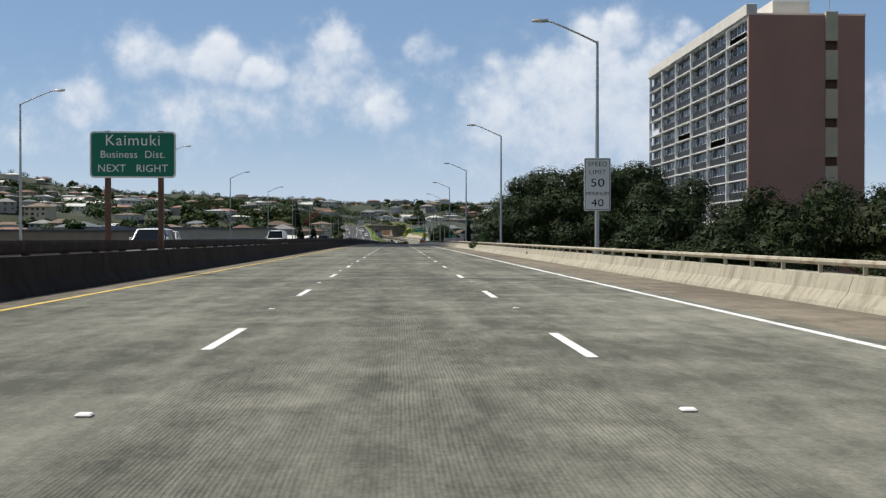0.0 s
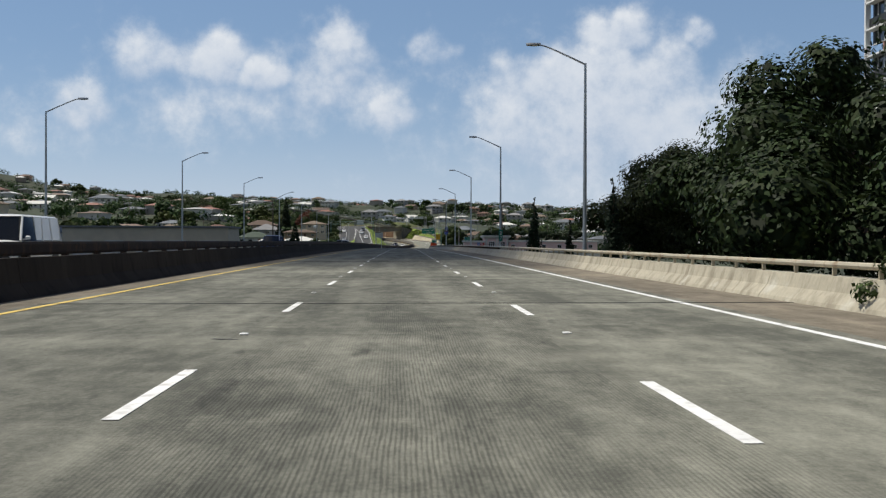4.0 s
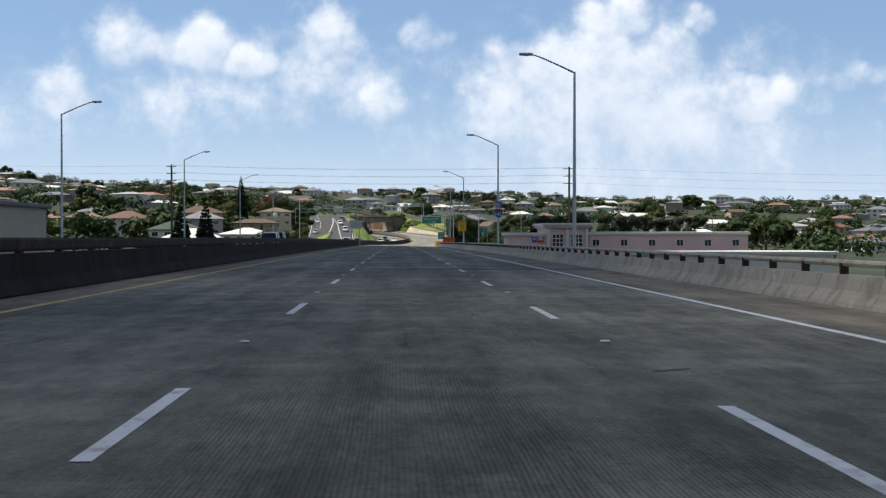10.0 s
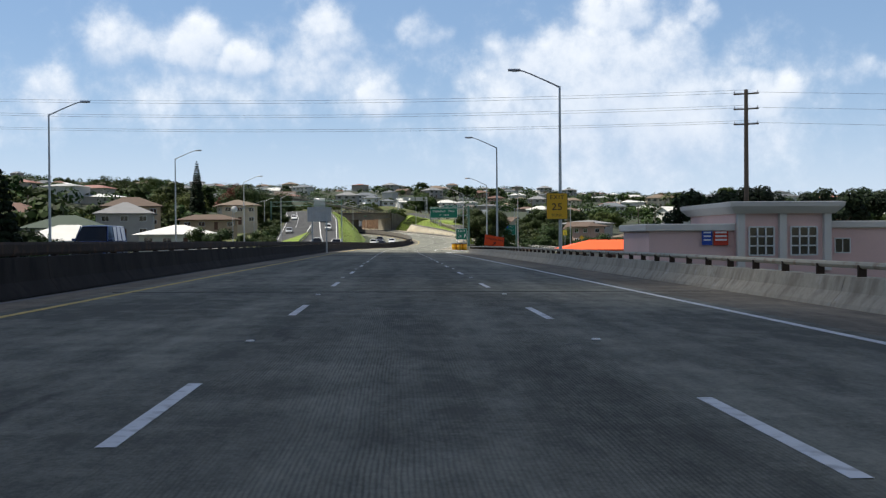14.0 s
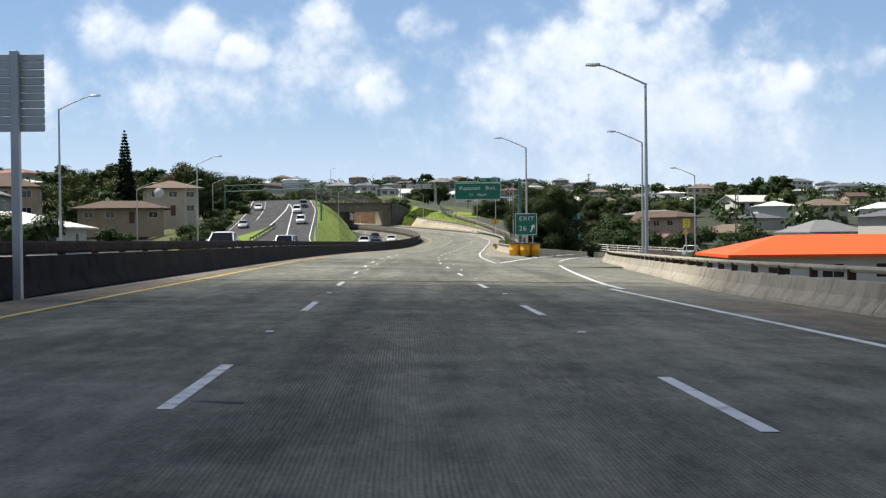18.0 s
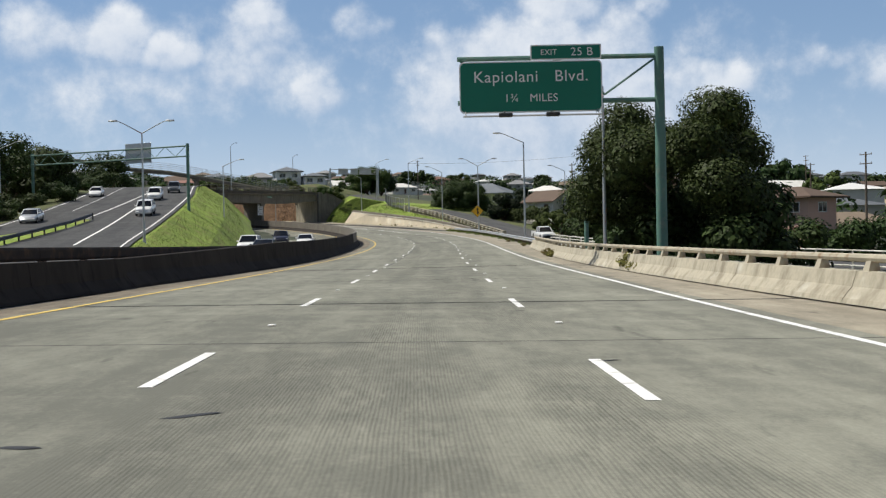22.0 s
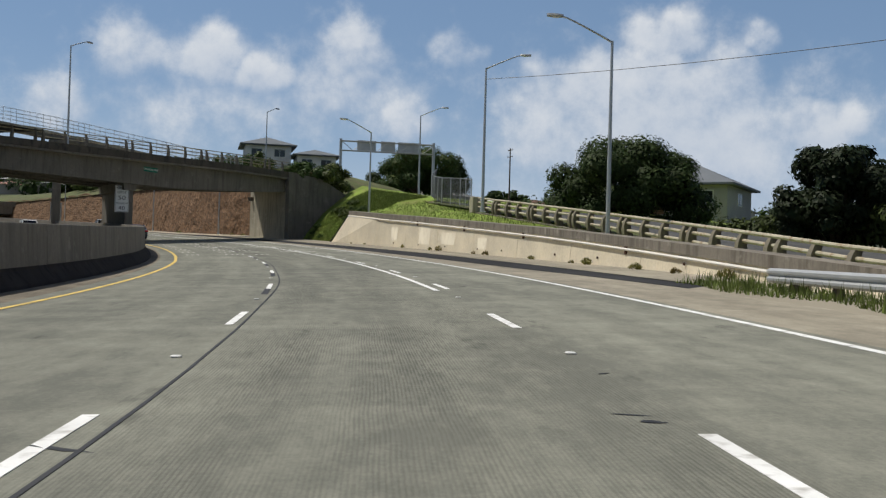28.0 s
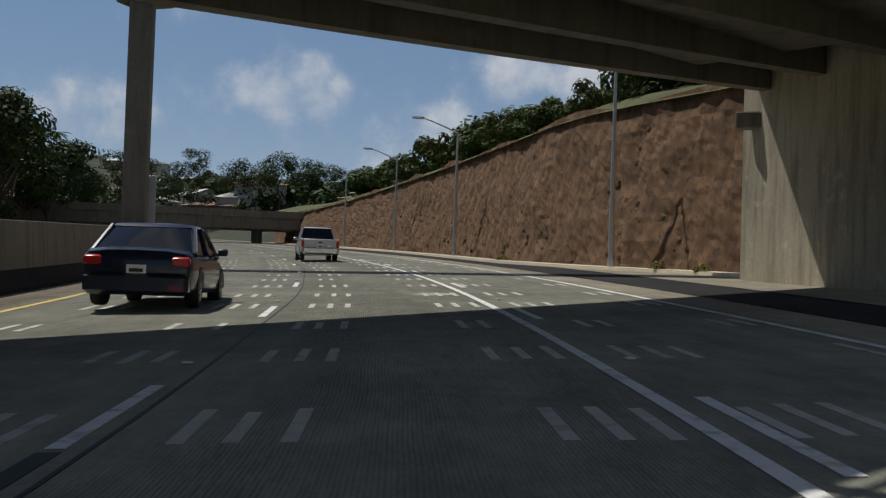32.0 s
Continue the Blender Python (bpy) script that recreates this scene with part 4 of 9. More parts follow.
# ---- steel guardrail on timber posts ----
GUARD = [(583, 7.75), (605, 7.8), (640, 8.2), (652, 8.5), (662, 8.75)]
th = thing("guardrail", "galvanised corrugated steel guardrail on dark timber posts", "guardrail", kind="structure")
W = [(0.0, 0.0), (0.07, 0.05), (0.07, 0.10), (0.01, 0.155), (0.07, 0.21), (0.07, 0.26), (0.0, 0.31)]
prof = [(-x, 0.34 + z) for x, z in W] + [(-x + 0.012, 0.34 + z) for x, z in reversed(W)]
s = 582.5
while s < 661:
    e = min(s + 3.81, 662)
    part("rail", along(prof[::-1], s - 0.05, e + 0.05, 1.9, lambda q: (curve_of(GUARD, q), curve_of([(648, 0.0), (662, -0.12)], q))), GALV, th)
    s = e
me = build("post", join(cbox(0.14, 0, 0.18, 0.15, 0.2, 0.90, 0.01), cbox(0.04, 0, 0.49, 0.1, 0.15, 0.3, 0.01)), TIMBER)
for s in np.arange(583, 662, 1.905):
    part("post", me, TIMBER, th, at=on_road(s, curve_of(GUARD, s), curve_of([(648, 0.0), (662, -0.12)], s)))
solid("verge", along([(7.7, 0.0), (8.1, 0.05), (9.2, 0.06), (12.0, -0.5), (13.0, -1.5), (13.0, -2.0), (7.7, -0.3)][::-1], 584, 664, 4), SAND_SHOULDER, "sandy strip with patchy grass under the guardrail", "verge", "structure")

# ---- retaining wall and grassy bank ----
WALL_TOP = [(660, 0.15), (687, 1.15), (715, 2.0), (735, 2.55), (742, 2.65)]
wall_u = lambda s: curve_of([(655, 10.6), (700, 10.8), (724, 11.1)], s)
th = thing("retaining_wall", "cream concrete retaining wall with patches painted over", "wall", kind="structure")
edges = [660, 668, 676, 684, 692, 700, 708, 716, 724]
for a in edges[:-1]:
    rings = []
    for s in (a + 0.02, a + 4, a + 7.98):
        u, h = wall_u(s), curve_of(WALL_TOP, s)
        rings.append([road(s, u, -0.1), road(s, u + 0.5, -0.1), road(s, u + 0.6, h), road(s, u + 0.12, h)])
    part("wall_panel", loft(rings), CONCRETE_WALL, th)
q = [[road(724.02, wall_u(724), -0.1), road(724.02, wall_u(724) + 0.5, -0.1), road(724.02, wall_u(724) + 0.6, 2.26), road(724.02, wall_u(724) + 0.12, 2.26)],
     [road(738.6, 11.35, -0.3), road(738.6, 11.85, -0.3), road(735.0, 12.5, 2.55), road(735.0, 12.0, 2.55)]]
part("wall_panel", loft(q), CONCRETE_WALL, th)
wall_u = lambda s: curve_of([(655, 10.6), (700, 10.8), (724, 11.1), (735, 11.92)], s)
cap = [[road(s, wall_u(s) + 0.06, curve_of(WALL_TOP, s) + z) if k in (0, 3) else road(s, wall_u(s) + 0.66, curve_of(WALL_TOP, s) + z) for k, z in enumerate((0.0, 0.0, 0.34, 0.34))] for s in np.linspace(660, 735.0, 20)]
part("coping", loft(cap), COPING, th, "weathered grey concrete kerb on top")
part("pipe", tube([road(s, wall_u(s) + 0.02, curve_of(WALL_TOP, s) - 0.10) for s in np.linspace(664, 734.9, 19)], 0.05, 8), OFFWHITE, th, "pale painted conduit under the coping")
RUST_DRIP = surf("rust_brown_iron", (0.075, 0.035, 0.02), 0.85, 0.35, 6.0, 0.2)
for s in (677.5, 691.0, 702.0, 713.0):
    z = curve_of(WALL_TOP, s)
    part("bracket", moved(cbox(0, 0, -0.14, 0.10, 0.16, 0.30, 0.02), on_road(s, wall_u(s) + 0.06, z)), RUST_DRIP, th, "rusty pipe bracket")
for s in (666, 672, 680.5, 686, 694.5, 699, 706, 712.5, 719):
    part("weep_hole", moved(disc(0, 0, 0, 0.05, 0.05, 8), on_road(s, wall_u(s) + 0.03, 0.32) @ Matrix.Rotation(radians(-90), 4, "Y")), RUST_DRIP, th, "rusty drain hole")
part("pipe", tube([road(735.1, 11.98, 2.5), road(738.7, 11.33, -0.1)], 0.05, 6), STEEL_DARK, th)
wall_face = lambda s, z: wall_u(s) + 0.12 * z / max(0.5, curve_of(WALL_TOP, s)) if s < 724 else curve_of([(724, 11.1), (738.6, 11.35)], s) * (1 - z / 2.4) + curve_of([(724, 11.22), (735, 12.0)], s) * z / 2.4
for s, w, z0, z1 in ((726.4, 5.6, 0.75, 1.75), (718.2, 1.6, 0.5, 1.5), (709.9, 2.5, 0.35, 1.72), (704.0, 3.0, 0.45, 1.2), (697.5, 1.6, 0.3, 0.95)):
    q = [road(a, wall_face(a, z) - 0.006, z) for a, z in ((s, z0), (s + w, z0), (s + w + 0.1, z1), (s - 0.05, z1))]
    q += [p + Vector((0.02, 0.005, 0)) for p in q]
    part("painted_patch", (q, [(0, 1, 2, 3), (7, 6, 5, 4), (0, 4, 5, 1), (1, 5, 6, 2), (2, 6, 7, 3), (3, 7, 4, 0)]), CONCRETE_PATCH, th)
RAIL_LINE = [(645, 12.9, -1.0), (667, 13.4, -0.15), (690, 14.6, 1.2), (714.5, 15.9, 2.65), (742, 17.2, 3.9)]


def rail_at(s):
    t = np.array(RAIL_LINE)
    return float(np.interp(s, t[:, 0], t[:, 1])), float(np.interp(s, t[:, 0], t[:, 2]))


def bank_profile(s):
    """Offsets and heights across the grass bank."""
    h = curve_of(WALL_TOP, s)
    ru, rz = rail_at(s)
    c = min(1.0, max(0.0, (s - 706) / 9))
    if s <= 735:
        return [(wall_u(s) + 0.55, h + 0.05), (ru - 0.3, rz - 0.08), (ru + 0.3, rz - 0.08), (20.5, rz - 0.8 + 1.2 * c), (25, rz - 1.1 + 1.5 * c), (36, rz - 1.6 + 1.0 * c), (56, rz - 3)]
    k = max(0, (s - 742) / 12)
    toe, foot = curve_of([(735, 12.4), (738.8, 11.6), (756, 12.9)], s), curve_of([(735, 2.5), (738.8, -0.3)], s)
    return [(toe, foot), (toe + 2.6, max(2.3 + 0.4 * k, foot + 0.3)), (17.4, 3.9 + 0.4 * k), (20.5, 4.5 + 1.5 * (s - 738) / 18), (25, 4.0), (36, 2.4), (46, 1.4)]


bank = []
for s in np.arange(656, 756.1, 3):
    prof = bank_profile(s)
    row = [road(s, u, z) for u, z in prof]
    for p in row:
        behind = (p - Vector((-11.6, 733.8, 0.0))).dot(Vector((-0.873, 0.487, 0.0)))
        if behind > -0.3:
            p += Vector((0.873, -0.487, 0.0)) * (behind + 0.3)
    bank.append(row)
solid("grass_bank", loft(bank, close=False), TURF, "bright green grass bank rising behind the wall", "bank", "structure", smooth=True)

# long dark tyre marks swinging across the lanes
for u0, u1, s0, s1, w in ((-4.6, -1.4, 27.5, 33.5, 0.16), (-2.6, 2.2, 29.0, 30.2, 0.20), (2.0, 5.0, 30.2, 26.5, 0.18), (-1.2, 0.4, 60.5, 57.0, 0.22), (-4.0, -3.7, 51.0, 57.0, 0.25)):
    n = 12
    mid = [(u0 + (u1 - u0) * i / n, s0 + (s1 - s0) * (i / n) ** 1.4) for i in range(n + 1)]
    for b in (0.0, 0.42):
        q = [(u, s + b, 0.6 + 0.5 * abs(math.sin(i * 1.7 + b * 5))) for i, (u, s) in enumerate(mid)]
        part("tyre_mark", loft([[road(s, u, 0.004), road(s + w * g, u + 0.05, 0.004)] for u, s, g in q], close=False), TYRE_MARK, road_main, "smeared dark tyre mark")


# ---- the road bridge over the freeway ----
B0, BDIR = Vector((-11.6, 733.83, 0.0)), Vector((0.487, 0.873, 0.0)).normalized()
BSIDE = Vector((-BDIR.y, BDIR.x, 0.0))          # away from the near face, across the bridge


def bridge(a, c, z):
    """A place on the bridge: a metres along the near face, c behind it, at height z."""
    p = B0 + BDIR * a + BSIDE * c
    return Vector((p.x, p.y, z))


def bridge_bar(prof, a0, a1, n=2, lift=None):
    rings = []
    for i in range(n):
        a = a0 + (a1 - a0) * i / (n - 1)
        k = lift(a) if lift else 0
        rings.append([bridge(a, c, z + k) for c, z in prof])
    return loft(rings)


WIDE = 8.7
over = thing("overpass", "weathered grey concrete road bridge over the freeway", "bridge", kind="structure")
hump = lambda a: curve_of([(-20, -0.75), (-8, -0.55), (4, -0.27), (13, -0.05), (23, 0.0), (33, -0.05)], a)
haunch = lambda a: 0.95 * max(0.0, (a - 4) / 18) ** 1.3
face_a = lambda c: 22.4 + 0.617 * c          # the abutment's face, askew to the deck
for c in (0.35, 3.0, 5.6, WIDE - 0.75):
    rings = []
    for a in np.linspace(-17, face_a(c) + 0.3, 19):
        zb = 8.15 + haunch(a) + (0.0 if c < 1 else 0.1)
        rings.append([bridge(a, c, zb), bridge(a, c + 0.4, zb), bridge(a, c + 0.4, 10.55 + hump(a)), bridge(a, c, 10.55 + hump(a))])
    part("girder", loft(rings), CONCRETE_GREY, over)
part("deck_slab", bridge_bar([(-0.35, 10.5), (WIDE + 0.35, 10.5), (WIDE + 0.35, 10.78), (-0.35, 10.78)], -17, 29, 16, hump), CONCRETE_GREY, over)
# Edge beams are a darker brown than the girders.
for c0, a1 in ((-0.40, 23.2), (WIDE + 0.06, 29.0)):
    part("kerb_beam", bridge_bar([(c0, 10.66), (c0 + 0.38, 10.66), (c0 + 0.34, 11.25), (c0 + 0.04, 11.25)], -20, a1, 16, hump), DARK_BEAM, over, "dark streaked edge beam")
part("soffit", bridge_bar([(0.75, 9.7), (WIDE - 0.75, 9.7), (WIDE - 0.75, 9.8), (0.75, 9.8)], -17, 24, 16, hump), CONCRETE_GREY, over)
post = loft([[(-0.10, -0.10, 0), (0.10, -0.10, 0), (0.10, 0.14, 0), (-0.10, 0.14, 0)], [(-0.08, -0.13, 0.4), (0.08, -0.13, 0.4), (0.08, 0.10, 0.4), (-0.08, 0.10, 0.4)],
             [(-0.07, -0.04, 0.8), (0.07, -0.04, 0.8), (0.07, 0.12, 0.8), (-0.07, 0.12, 0.8)], [(-0.055, 0.06, 1.06), (0.055, 0.06, 1.06), (0.055, 0.18, 1.06), (-0.055, 0.18, 1.06)]])
me = build("rail_post", post, CONCRETE_GREY)
ang = math.atan2(BDIR.y, BDIR.x)
for c0, flip, a1 in ((-0.22, 0, 23.0), (WIDE + 0.22, PI, 28.8)):
    rl = thing("bridge_railing", "beige steel bridge railing with curved posts and three bars", "railing", kind="structure")
    a = -20.0
    k = 0
    while a < a1:
        part("rail_post", me, CONCRETE_GREY, rl, at=Matrix.Translation(bridge(a, c0, 11.23 + hump(a))) @ Matrix.Rotation(ang + flip, 4, "Z"))
        k += 1
        a += 0.75 if k % 5 == 0 else 2.25
    for z in (0.40, 0.72, 1.02):
        part("rail_bar", tube([bridge(x, c0 + 0.07, 11.23 + z + hump(x)) for x in np.linspace(-21, a1, 22)], 0.045, 6), GALV_OLD, rl)
# wall pier in the median, along the skew
th = thing("bridge_pier", "long dark concrete wall pier of the overpass in the median", "pier", None, "bridge piers", "structure")
rings = []
for c in (0.9, 4.6, 8.4):
    a = 0.36 + 0.617 * c
    rings.append([bridge(a - 0.95, c, 2.4), bridge(a, c, 2.4), bridge(a, c, 8.2), bridge(a - 0.95, c, 8.2)])
part("column", loft(rings), CONCRETE_GREY, th)
rings = []
for c in (0.55, 8.6):
    a = 0.36 + 0.617 * c
    rings.append([bridge(a - 1.25, c, 7.6), bridge(a + 0.15, c, 7.6), bridge(a + 0.3, c, 8.3), bridge(a - 1.4, c, 8.3)])
part("cap", loft(rings), CONCRETE_GREY, th)
# abutment, wing walls
ab = thing("abutment", "dark streaked concrete abutment with a wing wall", "abutment", kind="structure")
part("abutment_wall", loft([[bridge(face_a(c), c, 3.3), bridge(face_a(c) + 4, c, 3.3), bridge(face_a(c) + 4, c, 10.5), bridge(face_a(c), c, 10.5)] for c in (-0.35, 2.5, 5.0, 9.3)]), CONCRETE, ab)
part("end_pilaster", loft([[bridge(face_a(-0.4) - 0.12, -0.55, z), bridge(face_a(-0.4) + 1.3, -0.55, z), bridge(face_a(0.1) + 1.3, 0.1, z), bridge(face_a(0.1) - 0.12, 0.1, z)] for z in (3.0, 11.25)]), CONCRETE_GREY, ab)
part("bearing", moved(cbox(0, 0, 0, 0.7, 0.5, 0.45, 0.04), Matrix.Translation(bridge(face_a(WIDE) - 0.15, WIDE + 0.1, 8.85))), CONCRETE_GREY, ab)
th = thing("bridge_abutment", "grey concrete abutment at the overpass's far end", "abutment", kind="structure")
part("abutment_wall", loft([[bridge(-21.0, c, 0.5), bridge(-17.0, c, 0.5), bridge(-17.0, c, 10.0), bridge(-21.0, c, 10.0)] for c in (-0.3, WIDE + 0.3)]), CONCRETE_GREY, th)
tall = thing("tall_column", "tall bare concrete column in the median beyond the bridge", "column", Matrix.Translation((-30.3, 769.1, 0)) @ Matrix.Rotation(radians(26), 4, "Z"), kind="structure")
part("shaft", cbox(0, 0, 9.3, 0.95, 0.8, 11.8, 0.06), CONCRETE_GREY, tall)
part("sign_back", cbox(0.1, 0.5, 7.0, 1.3, 0.06, 2.3, 0.01), GALV, tall, "bare grey back of a sign")
wing = [(22.4, -0.3, 2.8), (22.5, -0.35, 11.2), (26.0, -1.9, 10.85), (28.6, -3.4, 9.25), (28.8, -3.6, 8.4), (24.6, -1.7, 4.4)]
part("wing_wall", ([bridge(*p) for p in wing] + [bridge(a + 0.25, c + 0.5, z) for a, c, z in wing],
                   [(0, 5, 4, 3, 2, 1), (6, 7, 8, 9, 10, 11), (1, 2, 8, 7), (2, 3, 9, 8), (3, 4, 10, 9), (0, 1, 7, 6), (4, 5, 11, 10), (5, 0, 6, 11)]), CONCRETE_GREY, ab)
# street name plate on the girder
pl = thing("street_sign", "small green street name plate fixed to the bridge girder", "sign", Matrix.Translation(bridge(2.35, 0.28, 9.6)) @ Matrix.Rotation(ang, 4, "Z") @ Matrix.Rotation(PI / 2, 4, "X"))
part("panel", cbox(0, 0, 0, 1.75, 0.42, 0.03, 0.01), SIGN_GREEN, pl)
words("WAIALAE AVE", 0.28, SIGN_WHITE, pl, pose(0, 0, 0.02))
# second, lower bridge far behind
far = thing("overpass", "long grey concrete bridge further along the freeway", "bridge", kind="structure")
fb0, fb1 = Vector((-120, 838, 0)), Vector((-18, 905, 0))
fd = (fb1 - fb0).normalized()
fs = Vector((-fd.y, fd.x, 0))
fbar = lambda z0, z1, c0, c1: loft([[fb0 + fs * c + Vector((0, 0, z)) for c, z in ((c0, z0), (c1, z0), (c1, z1), (c0, z1))], [fb1 + fs * c + Vector((0, 0, z)) for c, z in ((c0, z0), (c1, z0), (c1, z1), (c0, z1))]])
part("girder", fbar(10.6, 12.2, 0, 9), CONCRETE_GREY, far)
part("parapet", fbar(12.2, 13.2, -0.3, 0.0), CONCRETE_GREY, far)
for k in range(4):
    p = fb0 + fd * (22 + 26 * k)
    part("column", cbox(p.x, p.y + 4, 7.3, 1.2, 1.2, 7.0, 0.1), CONCRETE_GREY, far)

# ---- footbridge climbing from the rock to the far hillside ----
FOOT = [(-8, 765.9, 11.6), (-10, 766.6, 12.0), (-13, 767.5, 12.7), (-18, 768.5, 13.8), (-25, 769.2, 15.2), (-30.3, 769.6, 16.3), (-37, 770.4, 17.5), (-46, 771.8, 18.5), (-52, 773.0, 19.8), (-62, 775.4, 21.4), (-74, 778.6, 23.4)]
fb = thing("footbridge", "narrow grey footbridge with wire fences climbing over the freeway", "footbridge", kind="structure")
ft = [Vector(p) for p in FOOT]
sides = [Vector(((ft[min(i + 1, 10)] - ft[max(i - 1, 0)]).y, -(ft[min(i + 1, 10)] - ft[max(i - 1, 0)]).x, 0)).normalized() for i in range(11)]
foot_row = lambda i, prof: [ft[i] + sides[i] * u + Vector((0, 0, z)) for u, z in prof]
for i in range(10):
    part("deck", loft([foot_row(k, ((-0.95, -0.45), (-0.6, -0.75), (0.6, -0.75), (0.95, -0.45), (0.95, 0.0), (-0.95, 0.0))) for k in (i, i + 1)]), CONCRETE_GREY, fb)
    for u in (-0.88, 0.88):
        part("curb", loft([foot_row(k, ((u - 0.07, 0.0), (u + 0.07, 0.0), (u + 0.07, 0.3), (u - 0.07, 0.3))) for k in (i, i + 1)]), CONCRETE, fb)
        for z in (0.75, 1.2, 1.65, 2.1):
            part("fence_rail", tube([ft[k] + sides[k] * u + Vector((0, 0, z)) for k in (i, i + 1)], 0.022, 5), GALV, fb)
        for k in range(4):
            p = ft[i].lerp(ft[i + 1], k / 4) + sides[i].lerp(sides[i + 1], k / 4) * u
            part("fence_post", tube([p, p + Vector((0, 0, 2.1))], 0.028, 5), GALV, fb)
part("cap", cbox(-30.3, 769.3, 15.4, 1.9, 1.5, 0.5, 0.05), CONCRETE_GREY, fb)
part("column", tube([(-70, 777.5, 2.0), (-70, 777.5, 22.0)], 0.55, 12), CONCRETE_GREY, fb, smooth=True)

# ---- cut rock face beyond the bridge ----
rk = thing("rock_face", "red-brown rough stone cut beside the freeway", "rock face", kind="structure")
rock_u = lambda s: curve_of([(758, 12.6), (767, 12.3), (775, 10.3), (785, 9.0), (800, 9.2), (840, 10.5), (900, 12)], s)
rng = random.Random(11)
rows = []
for s in np.concatenate([np.arange(764.5, 830, 0.35), np.arange(830, 905, 1.0)]):
    h = curve_of([(758, 6.4), (780, 6.9), (830, 6.2), (900, 4.5)], s) + 0.5 * noise.noise(Vector((s * 0.15, 0, 3)))
    row = []
    for k in range(31):
        f = k / 30
        b = 0.16 * noise.noise(Vector((s * 0.35, f * 3, 1))) + 0.10 * noise.noise(Vector((s * 1.3, f * 9, 7))) + 0.07 * noise.noise(Vector((s * 3.1, f * 22, 4)))
        row.append(road(s, rock_u(s) + f * 1.4 + b, 0.0 + f * h))
    rows.append(row)
part("cut_face", loft(rows, close=False), ROCK, rk)
for k in range(300):
    s, f = rng.uniform(770, 832), rng.uniform(0.02, 0.98)
    r = rng.uniform(0.10, 0.30)
    n = 6
    ring = lambda q, zz: [(zz * 0.28 * r, q * r * math.cos(2 * PI * i / n + k) * rng.uniform(0.75, 1.1), q * r * 0.8 * math.sin(2 * PI * i / n + k) * rng.uniform(0.75, 1.1)) for i in range(n)]
    st = loft([ring(1.0, 1), ring(0.85, -0.4), ring(0.45, -1.0)])
    m = Matrix.Translation(road(s, rock_u(s) + f * 1.4 + 0.04, f * 6.3)) @ Matrix.Rotation(radians(heading(s)), 4, "Z")
    part("stone", st, ROCK, rk, at=m)
slope = []
for s in np.arange(760, 921, 4):
    h = curve_of([(758, 6.4), (780, 6.9), (830, 6.2), (900, 4.5)], s)
    k = min(1.0, max(0.0, (s - 770) / 14))
    slope.append([road(s, rock_u(s) + 1.1, h - 0.25), road(s, rock_u(s) + 3.5, h + 0.4 + 0.4 * k), road(s, rock_u(s) + 8, h - 0.2 + 2.2 * k), road(s, rock_u(s) + 18, h - 2.2 + 4.6 * k), road(s, rock_u(s) + 30, h - 4.0 + 4.0 * k), road(s, rock_u(s) + 34, h - 7)])
slope.insert(0, [road(756, u, z) for u, z in ((13.2, 0.5), (16.0, 1.2), (20.0, 2.6), (28, 3.2), (40, 2.2), (44, -2))])
solid("grass_bank", loft(slope, close=False), SCRUB, "grassy slope above the cut rock", "bank", "structure", smooth=True)
solid("kerb", along([(rock_u(760) - 1.3, 0.0), (rock_u(760) - 0.6, 0.0), (rock_u(760) - 0.6, 0.14), (rock_u(760) - 1.26, 0.14)], 757, 900, 4, lambda s: (rock_u(s) - rock_u(760), 0.0)), CONCRETE_WALL, "pale dusty concrete kerb at the rock's foot", "kerb", "structure")
# slope of the far side of the cutting
cut = []
for s in np.arange(716, 1001, 6):
    k = min(1, max(0, (s - 716) / 30))
    cut.append([road(s, -24.2, -0.05), road(s, -27, 0.6 * k), road(s, -33, 3.5 * k), road(s, -44, 7.5 * k), road(s, -75, 9.5 * k)])
solid("grass_bank", loft(cut, close=False), SCRUB, "weedy slope on the far side of the cutting", "bank", "structure", smooth=True)


# ---- street lamps ----
def lamp(name, label, m, h, arms=(-1,), reach=2.35, rise=0.9, mat=None, r=0.11, group="street lamps"):
    """A tapered steel pole with curved arms; arm side -1 is to the left of the way."""
    mat = mat or GALV
    th = thing(name, label, "street lamp", m, group)
    part("pole", tube([(0, 0, 0), (0, 0, h * 0.5), (0, 0, h)], [r, r * 0.8, r * 0.55], 10), mat, th, smooth=True)
    part("base", join(cbox(0, 0, 0.04, 0.42, 0.42, 0.08, 0.01), disc(0, 0, 0.08, r * 1.35, 0.3, 10, 0.9)), mat, th)
    for sgn in arms:
        arm = part("arm", tube([(0, 0, h - 0.06), (sgn * reach * 0.3, 0, h + rise * 0.30), (sgn * reach * 0.7, 0, h + rise * 0.76), (sgn * reach * 0.88, 0, h + rise * 0.94), (sgn * reach, 0, h + rise)], [0.05, 0.045, 0.04, 0.038, 0.035], 8), mat, th, smooth=True)
        x = sgn * reach
        head = loft([[(x + sgn * (d - 0.1), w * c, h + rise + zz) for c, zz in ((-1, 0.0), (-0.6, 0.085), (0.6, 0.085), (1, 0.0), (0.7, -0.05), (-0.7, -0.05))] for d, w in ((0, 0.07), (0.12, 0.14), (0.5, 0.15), (0.72, 0.06))])
        hd = part("luminaire", head, GALV, th, smooth=True)
        part("lens", cbox(x + sgn * 0.22, 0, h + rise - 0.055, 0.3, 0.18, 0.03, 0.01), WHITE_FRAME, hd, "pale glass lens")
    return th


